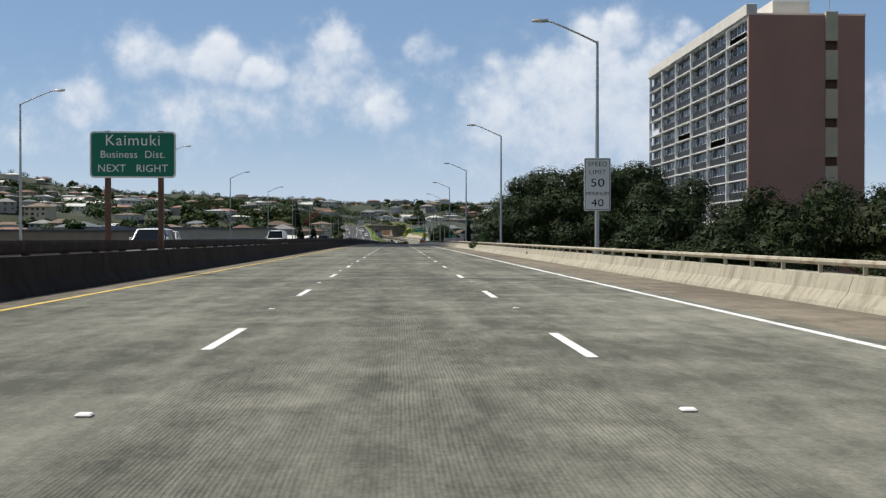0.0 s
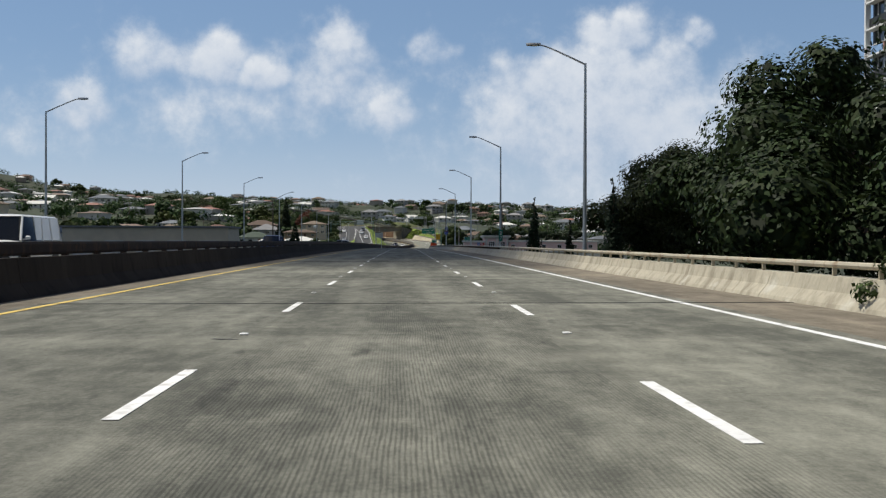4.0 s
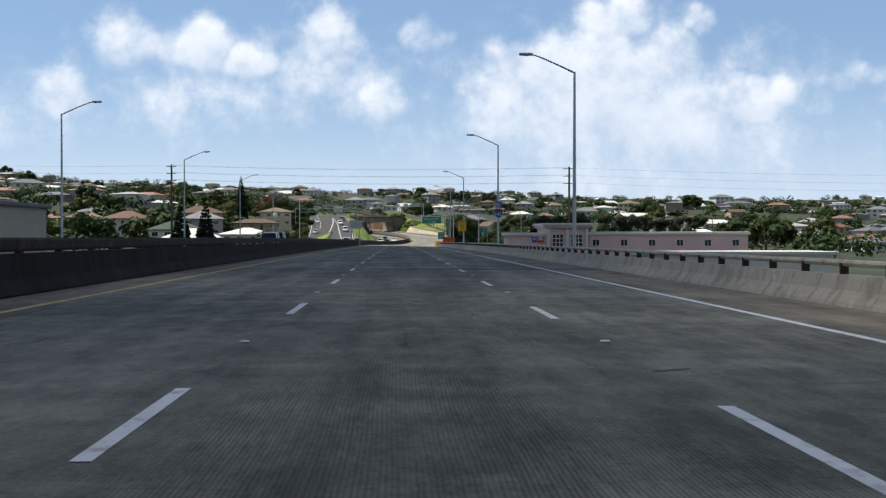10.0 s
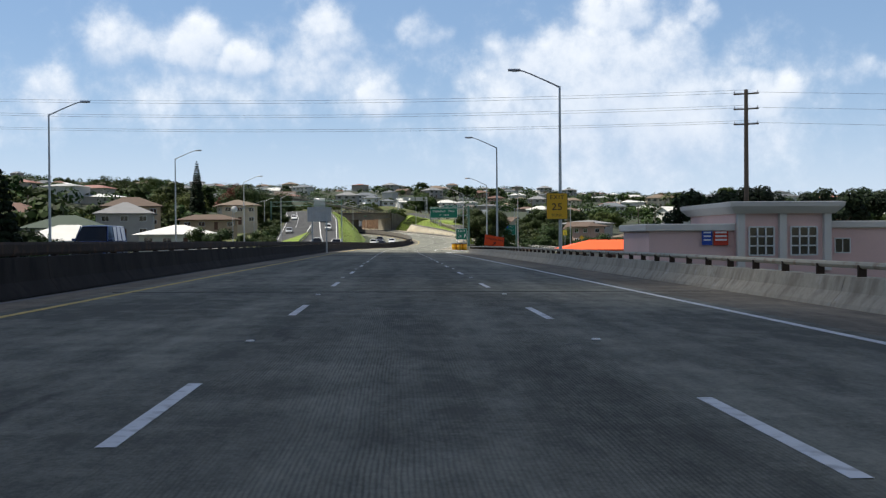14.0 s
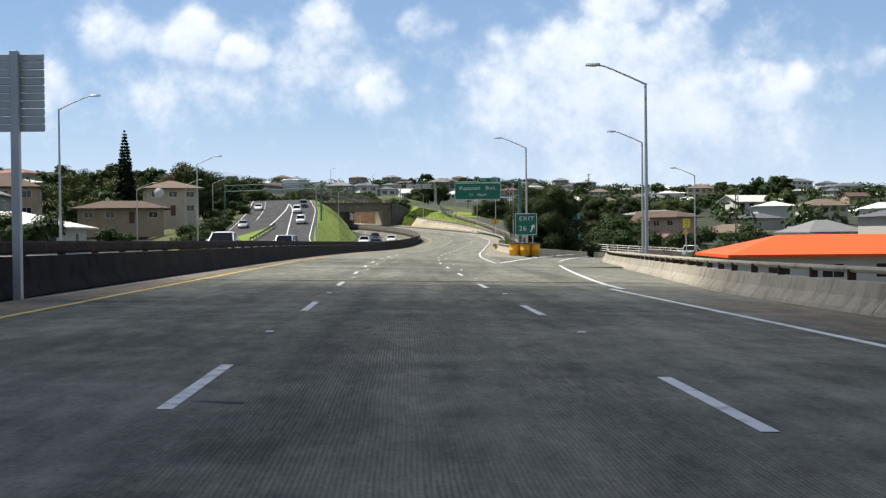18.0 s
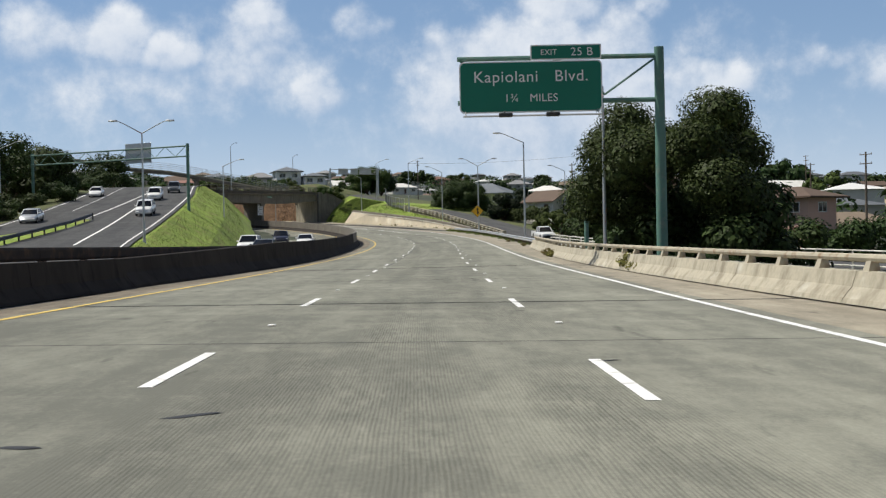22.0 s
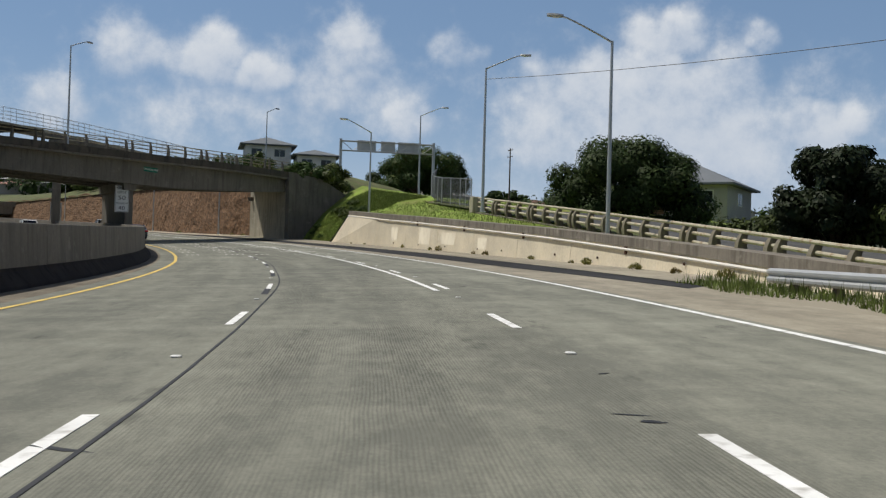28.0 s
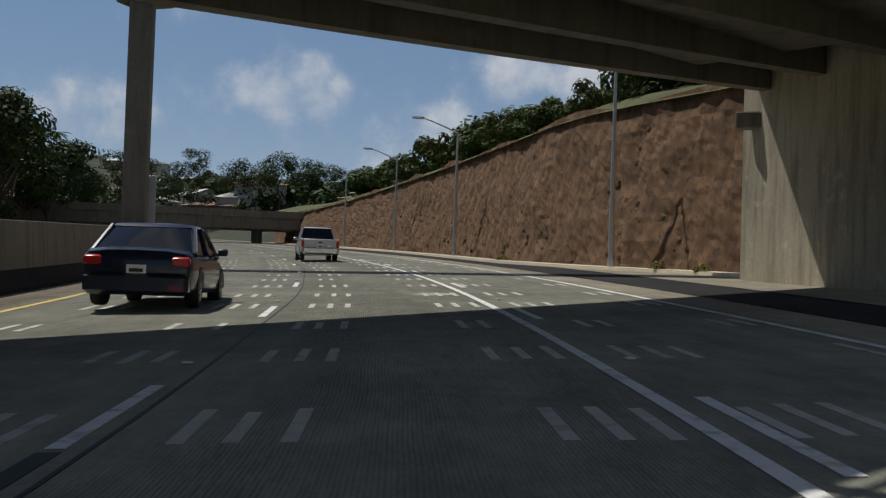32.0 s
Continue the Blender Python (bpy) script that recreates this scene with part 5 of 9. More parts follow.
first = lamp("street_lamp", "tall galvanised steel street lamp on the viaduct edge", on_road(48.2, 9.1, -0.25), 10.3)
part("corbel", loft([[(-1.0, -0.5, -0.9), (-0.5, -0.5, -0.9), (-0.5, 0.5, -0.9), (-1.0, 0.5, -0.9)], [(-1.0, -0.6, 0.0), (0.45, -0.6, 0.0), (0.45, 0.6, 0.0), (-1.0, 0.6, 0.0)]]), CONCRETE, first, "concrete corbel under the pole")
for s in (-1.0, 93.0, 140.4, 187.2, 232.6, 280.3, 324.2, 377.2, 416.0):
    copy_thing(first, on_road(s, 9.1, -0.25))
copy_thing(first, on_road(461.6, 11.5, -1.1))
gore_lamp = lamp("street_lamp", "tall galvanised steel street lamp on the road edge", on_road(509.5, 9.4, 0.0), 10.0)
copy_thing(gore_lamp, on_road(500.5, 18.8, -0.2))
copy_thing(gore_lamp, on_road(542.0, 31.0, -1.2))
copy_thing(gore_lamp, on_road(556.0, 8.85, -1.3))
copy_thing(gore_lamp, on_road(605.7, 9.0, -0.3))
copy_thing(gore_lamp, on_road(684.2, 12.5, -0.4))
copy_thing(gore_lamp, on_road(731.5, 12.75, -0.2, 6))
copy_thing(gore_lamp, on_road(671.0, 29.7, -1.4))
left = lamp("street_lamp", "tall galvanised steel street lamp beside the oncoming lanes", on_road(73.5, -25.4, -0.6), 10.9, (1,))
for s in (28.0, 117.8, 164.2, 210.8, 257.5, 304.5, 350.3, 394.8, 438.0, 485.0):
    copy_thing(left, on_road(s, -25.4, -0.6))
copy_thing(left, on_road(532.5, -28.2, -0.6))
double = lamp("street_lamp", "two-armed galvanised street lamp beside the merging lane", on_road(650.4, 9.9, 0.0), 9.4, (-1, 1), 2.1, 1.0)
copy_thing(double, Matrix.Translation((-13.1, 593.7, 0.2)))
for x, y, z, h, arms in ((-37.0, 566, -1.4, 9.4, (1,)), (-36.5, 600, 1.2, 9.0, (1,)), (-38.5, 640, 3.4, 9.0, (1,)), (-12.5, 655, 2.4, 8.5, (1,)), (17.7, 710.2, 5.2, 9.6, (1,)), (13.3, 754.6, 9.0, 8.9, (1,))):
    lamp("street_lamp", "grey steel street lamp beside the side road", Matrix.Translation((x, y, z)), h, arms)
for p in (bridge(0.6, WIDE + 0.2, 11.4), Vector((-7.2, 781.9, 12.0))):
    lamp("street_lamp", "slim steel street lamp on the overpass", Matrix.Translation(p) @ Matrix.Rotation(ang, 4, "Z"), 9.7, (1,), 2.0, 0.7)
for s, u in ((774.0, 9.7), (798.0, 8.4), (821.0, 9.2), (848.0, 10.0)):
    lamp("street_lamp", "slim steel street lamp at the foot of the rock", on_road(s, u, 0.0), 7.6, (-1,), 2.2, 0.7)
for x, y in ((52, 82), (62, 100)):
    gz = ground_z(x, y)
    lamp("street_lamp", "short grey lamp with a bent neck below the viaduct", Matrix.Translation((x * 0.62, y * 0.8, gz)), 2.1 - gz, (-1,), 0.9, 0.25, r=0.08)


# ---- signs ----
def plate(w, h, mat, edge, parent, r=0.08, name="panel", x=0.0, z=0.0, t=0.04, edge_w=0.05):
    """A sign sheet with rounded corners that faces back along the way, and its border."""
    def outline(a, b, rr, y):
        pts = []
        for cx, cz, t0 in ((a - rr, b - rr, 0), (-a + rr, b - rr, 90), (-a + rr, -b + rr, 180), (a - rr, -b + rr, 270)):
            for k in range(4):
                t1 = radians(t0 + k * 30)
                pts.append((x + cx + rr * math.cos(t1), y, z + cz + rr * math.sin(t1)))
        return pts
    p = part(name, loft([outline(w / 2, h / 2, r, 0.0), outline(w / 2, h / 2, r, t)][::-1]), edge, parent)
    part("face", loft([outline(w / 2 - edge_w, h / 2 - edge_w, max(0.01, r - edge_w / 2), -0.006), outline(w / 2 - edge_w, h / 2 - edge_w, max(0.01, r - edge_w / 2), 0.0)][::-1]), mat, p)
    return p


def put_words(text, size, mat, parent, x, z, squeeze=1.0, spacing=1.05, y=-0.012):
    return words(text, size, mat, parent, Matrix.Translation((x, y, z)) @ Matrix.Rotation(PI / 2, 4, "X"), squeeze=squeeze, spacing=spacing)


SG = thing("guide_sign", "green guide sign on two brown posts in the median", "road sign", on_road(35.0, -8.5, 0.0))
plate(2.75, 1.5, SIGN_GREEN, SIGN_WHITE, SG, 0.12, z=3.87)
put_words("Kaimuki", 0.50, SIGN_WHITE, SG, 0.0, 4.32, 1.0, 1.1)
put_words("Business  Dist.", 0.33, SIGN_WHITE, SG, 0.0, 3.87, 1.02)
put_words("NEXT   RIGHT", 0.34, SIGN_WHITE, SG, 0.0, 3.42, 1.0)
for x in (-0.83, 0.87):
    part("post", cbox(x, 0.14, 1.7, 0.16, 0.18, 5.9, 0.01), RUST_POST, SG)
for z in (3.4, 4.3):
    part("bracket", cbox(0, 0.07, z, 2.5, 0.05, 0.09), GALV, SG)


def speed_sign(label, m, back=True):
    th = thing("speed_limit_sign", label, "road sign", m, "speed limit signs")
    plate(1.2, 2.38, SIGN_WHITE, SIGN_WHITE, th, 0.07, z=0.0, edge_w=0.02)
    for x, z, w, h in ((0, 1.14, 1.1, 0.025), (0, -1.14, 1.1, 0.025), (-0.555, 0, 0.025, 2.28), (0.555, 0, 0.025, 2.28)):
        part("border", cbox(x, -0.008, z, w, 0.006, h), SIGN_BLACK, th)
    put_words("SPEED", 0.30, SIGN_BLACK, th, 0, 0.91, 1.0, 1.1)
    put_words("LIMIT", 0.30, SIGN_BLACK, th, 0, 0.55, 1.0, 1.1)
    put_words("50", 0.52, SIGN_BLACK, th, 0, 0.06, 1.25, 1.05)
    put_words("MINIMUM", 0.23, SIGN_BLACK, th, 0, -0.42, 1.0, 1.05)
    put_words("40", 0.46, SIGN_BLACK, th, 0, -0.84, 1.25, 1.05)
    for z in (-0.7, 0.7):
        part("bracket", cbox(0, 0.06, z, 0.7, 0.05, 0.07), GALV, th)
    return th


speed_sign("white speed limit and minimum sign clamped to the lamp pole", on_road(47.85, 9.05, 3.55))
speed_sign("white speed limit and minimum sign on the bridge pier", Matrix.Translation((-12.66, 734.1, 6.82)) @ Matrix.Rotation(radians(24), 4, "Z"))

MM = thing("mile_marker", "narrow green mile marker plate on the lamp pole", "road sign", on_road(186.9, 9.1, 1.75))
plate(0.36, 1.1, SIGN_GREEN, SIGN_GREEN, MM, 0.04)
put_words("2", 0.46, SIGN_WHITE, MM, 0, 0.2)
put_words("7", 0.46, SIGN_WHITE, MM, 0, -0.26)

RM = thing("route_marker", "blue and red route shield with two blue plates", "road sign", on_road(323.9, 9.1, 0.0))
p = plate(0.62, 0.27, SIGN_BLUE, SIGN_WHITE, RM, 0.03, z=4.62, edge_w=0.012)
put_words("TO", 0.24, SIGN_WHITE, RM, 0, 4.62, 1.1, 1.2)
p = plate(0.62, 0.27, SIGN_BLUE, SIGN_WHITE, RM, 0.03, z=4.26, edge_w=0.012)
put_words("WEST", 0.2, SIGN_WHITE, RM, 0, 4.26, 1.0, 1.1)


def shield(k, y, top=True):
    pts = [(-0.36, 0.44), (-0.18, 0.47), (0.0, 0.44), (0.18, 0.47), (0.36, 0.44), (0.44, 0.20), (0.45, 0.02), (0.38, -0.20), (0.22, -0.38), (0.0, -0.49), (-0.22, -0.38), (-0.38, -0.20), (-0.45, 0.02), (-0.44, 0.20)]
    return [(x * k, y, 3.58 + z * k) for x, z in pts]


part("panel", loft([shield(1.0, 0.02), shield(1.0, -0.01)]), SIGN_WHITE, RM)
part("shield_face", loft([shield(0.92, -0.01), shield(0.92, -0.02)]), SIGN_BLUE, RM)
q = [(x, -0.026, z) for x, _, z in shield(0.92, 0)[:5]] + [(0.405, -0.026, 3.76), (-0.405, -0.026, 3.76)]
part("shield_band", (q, [tuple(range(6, -1, -1))]), SIGN_RED, RM, "brownish red band")
put_words("H1", 0.50, SIGN_WHITE, RM, 0, 3.48, 1.0, 1.0, -0.03)

EX25 = thing("advisory_sign", "yellow exit speed sign on the lamp pole", "road sign", on_road(376.8, 8.85, 3.15))
plate(1.22, 1.5, SIGN_YELLOW, SIGN_BLACK, EX25, 0.07, edge_w=0.025)
put_words("EXIT", 0.34, SIGN_BLACK, EX25, 0, 0.5, 1.1, 1.1)
put_words("25", 0.55, SIGN_BLACK, EX25, 0, -0.05, 1.15)
put_words("M.P.H.", 0.22, SIGN_BLACK, EX25, 0, -0.52)

OR = thing("roll_up_sign", "slack bright orange roll-up work sign tied to the rail", "road sign", on_road(413.6, 8.6, 1.25, 4))
quad = [(-0.85, 0.64), (0.98, 0.31), (0.90, -0.51), (-0.98, -0.39)]
for name, k, y, mat in (("edging", 1.0, 0.0, SIGN_BLACK), ("cloth", 0.965, -0.008, SIGN_ORANGE)):
    v = [(x * k, y + d, z * k) for d in (0.0, 0.02) for x, z in quad]
    part(name, (v, [(3, 2, 1, 0), (4, 5, 6, 7), (0, 1, 5, 4), (1, 2, 6, 5), (2, 3, 7, 6), (3, 0, 4, 7)]), mat, OR)
lean = Matrix.Rotation(radians(9.5), 4, "Y")
words("Waialae Ave", 0.27, SIGN_BLACK, OR, lean @ Matrix.Translation((0.0, -0.016, 0.16)) @ Matrix.Rotation(PI / 2, 4, "X"), squeeze=1.1, spacing=1.05)
v = [lean @ Vector((x, y, z)) for y in (-0.016, -0.011) for x, z in ((-0.13, -0.37), (0.03, -0.21), (-0.05, -0.13), (0.19, -0.05), (0.13, -0.29), (0.09, -0.25), (-0.07, -0.41))]
part("arrow", ([tuple(p) for p in v], [(0, 1, 2, 3, 4, 5, 6), (13, 12, 11, 10, 9, 8, 7)]), SIGN_BLACK, OR)
part("strut", tube([(-0.9, 0.06, -0.9), (0.9, 0.06, 0.5)], 0.015, 6), GALV, OR)
part("strut", tube([(0.9, 0.07, -0.9), (-0.9, 0.07, 0.5)], 0.015, 6), GALV, OR)

EX26 = thing("exit_sign", "green exit sign with white letters and an arrow", "road sign", on_road(504.9, 9.1, 2.75))
plate(1.95, 1.95, SIGN_GREEN, SIGN_WHITE, EX26, 0.1)
put_words("EXIT", 0.52, SIGN_WHITE, EX26, 0.05, 0.5, 1.1, 1.2)
put_words("26", 0.62, SIGN_WHITE, EX26, -0.3, -0.38, 1.1)
arrow = [(0.36, -0.66), (0.47, -0.70), (0.66, -0.32), (0.76, -0.38), (0.74, 0.02), (0.42, -0.18), (0.52, -0.24)]
part("arrow", ([(x, -0.014, z) for x, z in arrow] + [(x, -0.004, z) for x, z in arrow], [tuple(range(7)), tuple(range(13, 6, -1))]), SIGN_WHITE, EX26)
for x in (-0.7, 0.6):
    part("post", cbox(x, 0.12, -1.7, 0.1, 0.1, 3.6, 0.01), GALV, EX26)

KP = thing("cantilever_sign", "green guide sign on a green steel cantilever over the lane", "road sign", on_road(545.3, 0.0, 0.0))
part("mast", tube([(9.6, 0, -0.6), (9.6, 0, 8.9)], [0.24, 0.2], 14), GREEN_STEEL, KP, smooth=True)
for z in (6.75, 8.55):
    part("boom", tube([(1.3, 0, z), (9.6, 0, z)], 0.1, 8), GREEN_STEEL, KP, smooth=True)
for a, b in (((7.35, 7), (9.5, 8.5)), ((5.4, 8.5), (7.35, 7)), ((3.4, 7), (5.4, 8.5)), ((1.4, 8.5), (3.4, 7))):
    part("brace", tube([(a[0], 0, a[1]), (b[0], 0, b[1])], 0.05, 6), GREEN_STEEL, KP)
plate(5.85, 2.1, SIGN_GREEN, SIGN_WHITE, KP, 0.2, x=4.3, z=7.35, t=0.06)
KP.children[-1].matrix_basis = Matrix.Translation((0, -0.2, 0))
put_words("Kapiolani   Blvd.", 0.66, SIGN_WHITE, KP, 4.3, 7.75, 1.0, 1.08, -0.222)
put_words("1¾   MILES", 0.45, SIGN_WHITE, KP, 4.3, 6.88, 1.0, 1.05, -0.222)
tab = plate(2.9, 0.62, SIGN_GREEN, SIGN_WHITE, KP, 0.06, x=5.75, z=8.74, t=0.05)
tab.matrix_basis = Matrix.Translation((0, -0.2, 0))
put_words("EXIT", 0.32, SIGN_WHITE, KP, 5.05, 8.73, 1.0, 1.05, -0.222)
put_words("25 B", 0.48, SIGN_WHITE, KP, 6.4, 8.73, 1.0, 1.05, -0.222)
part("catwalk", tube([(1.5, -0.9, 6.1), (7.1, -0.9, 6.1)], 0.04, 6), GALV, KP)
for x in (1.6, 3.2, 5.1, 7.0):
    part("hanger", tube([(x, -0.9, 6.1), (x, -0.1, 6.4)], 0.03, 6), GALV, KP)
for x in (3.2, 5.1):
    part("sign_lamp", cbox(x, -1.0, 6.12, 0.55, 0.3, 0.16, 0.03), STEEL_DARK, KP)

FG = thing("sign_gantry", "green steel sign frame with a freeway entrance sign", "road sign", on_road(590.6, 12.7, -0.4))
part("boom", tube([(0, 0, 4.95), (7.2, 0, 4.85)], 0.10, 10), GREEN_STEEL, FG, smooth=True)
part("boom", tube([(0, 0, 3.05), (7.2, 0, 2.95)], 0.07, 8), GALV, FG, "bare galvanised lower tube", smooth=True)
for x in (0.0, 7.7):
    part("mast", tube([(x, 0, -0.6), (x, 0, 2.6), (x, 0, 5.25)], [0.21, 0.17, 0.15], 14), GREEN_STEEL, FG, smooth=True)
    part("mast_cap", tube([(x, 0, 5.24), (x, 0, 5.36), (x, 0, 5.38)], [0.17, 0.17, 0.03], 12), GALV, FG, "pale mast cap")
for a, b in ((0.45, 2.55), (2.6, 4.7)):
    part("brace", tube([(a, 0, 4.9), (a, 0, 3.05)], 0.045, 6), GREEN_STEEL, FG)
    part("brace", tube([(a, 0, 4.85), (b, 0, 3.08)], 0.045, 6), GREEN_STEEL, FG)
fp = plate(2.75, 2.6, SIGN_GREEN, SIGN_WHITE, FG, 0.16, x=6.15, z=3.83, t=0.05)
fp.matrix_basis = Matrix.Translation((0, -0.15, 0))
put_words("West", 0.40, SIGN_WHITE, FG, 6.55, 4.55, 1.0, 1.1, -0.175)
put_words("Freeway", 0.50, SIGN_WHITE, FG, 6.1, 3.75, 0.95, 1.05, -0.175)
part("arrow", ([(x + 6.05, -0.165, z) for x, z in ((-0.09, 3.35), (0.09, 3.35), (0.09, 3.12), (0.36, 3.25), (0.36, 3.08), (0.0, 2.78), (-0.36, 3.08), (-0.36, 3.25), (-0.09, 3.12))], [(8, 2, 1, 0), (8, 5, 2), (2, 5, 4, 3), (8, 7, 6, 5)]), SIGN_WHITE, FG, "white arrow pointing down")
part("route_patch", loft([[(5.45 + x, y, 4.52 + z) for x, z in ((0, -0.3), (0.2, -0.18), (0.27, 0.05), (0.22, 0.26), (-0.22, 0.26), (-0.27, 0.05), (-0.2, -0.18))] for y in (-0.16, -0.17)]), SIGN_BLUE, FG, "blue shield")
put_words("H1", 0.26, SIGN_WHITE, FG, 5.45, 4.52, 0.9, 1.0, -0.18)

MG = thing("merge_sign", "orange-yellow diamond merge sign on a lamp pole", "road sign", on_road(650.2, 9.7, 3.05))
d = 0.87
part("panel", loft([[(0, y, -d), (d, y, 0), (0, y, d), (-d, y, 0)] for y in (0.03, 0.0)]), SIGN_BLACK, MG)
part("face", loft([[(0, y, -d * 0.95), (d * 0.95, y, 0), (0, y, d * 0.95), (-d * 0.95, y, 0)] for y in (0.0, -0.008)]), SIGN_YELLOW, MG)
ar = [(-0.06, -0.45), (0.08, -0.45), (0.08, -0.2), (0.2, -0.42), (0.3, -0.36), (0.08, 0.02), (0.08, 0.2), (0.22, 0.2), (0.01, 0.52), (-0.2, 0.2), (-0.06, 0.2)]
part("arrow", ([(x, -0.012, z) for x, z in ar], [(0, 1, 2, 5, 6, 10), (2, 3, 4, 5), (6, 7, 8, 9, 10)]), SIGN_BLACK, MG)

Y25 = thing("advisory_sign", "small pale yellow ramp speed sign on a thin post", "road sign", on_road(541.0, 29.8, -1.7))
plate(0.9, 1.15, SIGN_LIME, SIGN_BLACK, Y25, 0.05, z=4.6, edge_w=0.02)
put_words("25", 0.42, SIGN_BLACK, Y25, 0, 4.55)
put_words("RAMP", 0.2, SIGN_BLACK, Y25, 0, 4.95)
put_words("MPH", 0.2, SIGN_BLACK, Y25, 0, 4.2)
part("post", cbox(0, 0.06, 2.3, 0.08, 0.08, 5.4), GALV, Y25)
YA = thing("warning_sign", "small yellow diamond sign on a thin post beside the ramp", "road sign", Matrix.Translation((46, 575, -3.0)))
part("panel", loft([[(0, y, 3.9 - 0.55), (0.55, y, 3.9), (0, y, 3.9 + 0.55), (-0.55, y, 3.9)] for y in (0.03, 0.0)]), SIGN_YELLOW, YA)
part("post", cbox(0, 0.06, 2.0, 0.08, 0.08, 4.0), GALV, YA)
# a large sign seen from behind, on two posts
BS = thing("large_sign", "bare grey ribbed back of a large sign on two posts", "road sign", on_road(430.0, -8.55, 0.0))
for k in range(10):
    part("sheet", cbox(0, 0, 3.32 + k * 0.152, 2.55, 0.05, 0.145, 0.012), GALV, BS)
for x in (-0.75, 0.75):
    part("post", cbox(x, -0.12, 1.9, 0.16, 0.14, 5.8, 0.01), GALV, BS)


def gantry(name, label, p0, p1, h, panels, mat):
    """A four-chord steel frame between two places."""
    p0, p1 = Vector(p0), Vector(p1)
    ln = (p1 - p0).length
    d = (p1 - p0).normalized()
    m = Matrix.Translation(p0) @ Matrix.Rotation(math.atan2(d.y, d.x), 4, "Z")
    th = thing(name, label, "sign gantry", m, "sign gantries")
    for x in (0, ln):
        part("mast", tube([(x, 0, -1.5), (x, 0, h + 0.7)], 0.2, 10), mat, th, smooth=True)
    for z in (h - 0.9, h + 0.4):
        for y in (-0.35, 0.35):
            part("chord", tube([(0, y, z), (ln, y, z)], 0.07, 6), mat, th)
    k = int(ln / 1.6)
    for i in range(k):
        a, b = ln * i / k, ln * (i + 1) / k
        part("brace", tube([(a, -0.35, h - 0.9 if i % 2 else h + 0.4), (b, -0.35, h + 0.4 if i % 2 else h - 0.9)], 0.04, 5), mat, th)
    for x, w, hh in panels:
        part("panel", cbox(x, 0.5, h - 0.1, w, 0.08, hh, 0.01), GALV, th, "bare grey sign back")
    return th


gantry("sign_gantry", "dark steel sign gantry over the climbing side road", (-38.0, 653, 3.8), (-15.4, 640, 3.4), 8.3, [(17.8, 4.2, 2.6)], GREEN_STEEL)
gantry("sign_gantry", "pale steel sign gantry on the hill behind the bridge", (2.4, 785.7, 12.0), (15.1, 788.1, 12.2), 6.2, [(3.6, 2.6, 1.5), (6.6, 2.0, 1.5), (9.6, 3.2, 1.5)], GALV)

# ---- crash barrels at the exit nose ----
first = thing("crash_barrel", "scuffed yellow plastic sand barrel with a dark lid", "barrel", on_road(500.6, 8.75, 0.0), "crash barrels")
prof = [(0.40, 0.0), (0.43, 0.04), (0.44, 0.42), (0.47, 0.46), (0.47, 0.54), (0.44, 0.58), (0.43, 0.96), (0.46, 1.0)]
rings = [[(r * math.cos(2 * PI * i / 18), r * math.sin(2 * PI * i / 18), z) for i in range(18)] for r, z in prof]
part("drum", loft(rings), BARREL, first, smooth=True)
part("lid", loft([[(r * math.cos(2 * PI * i / 18), r * math.sin(2 * PI * i / 18), z) for i in range(18)] for r, z in ((0.49, 0.99), (0.49, 1.05), (0.36, 1.12), (0.1, 1.13))]), RUBBER, first, "black domed lid", smooth=True)
for s, u in ((500.9, 7.85), (501.0, 9.6), (501.7, 8.3), (501.8, 9.25), (502.6, 7.9), (502.7, 8.8), (503.6, 8.4)):
    copy_thing(first, on_road(s, u, 0.0, 40 * s))


# ---- the ramp's rail above the retaining wall ----
RAIL_STONE = stained("railing_concrete", (0.27, 0.235, 0.185), (0.10, 0.082, 0.06), (0.40, 0.37, 0.31), 0.8)
rl = thing("ramp_railing", "weathered brown concrete railing along the side street", "railing", kind="structure")
RR = [(648, 12.95, -0.9)] + RAIL_LINE[1:4]
rr = np.array(RR)
rp = lambda s, z: road(s, float(np.interp(s, rr[:, 0], rr[:, 1])), float(np.interp(s, rr[:, 0], rr[:, 2])) + z)
part("kerb_beam", loft([[rp(s, -0.5) + Vector((-0.2, 0, 0)), rp(s, -0.5) + Vector((0.2, 0, 0)), rp(s, 0.0) + Vector((0.2, 0, 0)), rp(s, 0.0) + Vector((-0.2, 0, 0))] for s in np.arange(648, 715, 3.3)]), RAIL_STONE, rl)
post = loft([[(x0, -y, z), (x1, -y, z), (x1, y, z), (x0, y, z)] for x0, x1, y, z in ((-0.06, 0.34, 0.17, 0.0), (-0.16, 0.24, 0.16, 0.22), (-0.20, 0.16, 0.15, 0.45), (-0.17, 0.14, 0.14, 0.68), (-0.09, 0.17, 0.13, 0.88), (0.0, 0.22, 0.12, 1.02))])
me = build("post", post, RAIL_STONE)
k = 0
s = 649.5
while s < 714:
    m = Matrix.Translation(rp(s, -0.02)) @ Matrix.Rotation(radians(heading(s)), 4, "Z")
    part("post", me, RAIL_STONE, rl, at=m)
    k += 1
    s += 0.7 if k % 4 == 0 else 2.3
for z in (0.38, 0.72, 1.02):
    part("rail_bar", tube([rp(s, z) + Vector((0.02, 0, 0)) for s in np.arange(648, 715, 3.3)], 0.07, 8), GALV_OLD, rl, smooth=True)
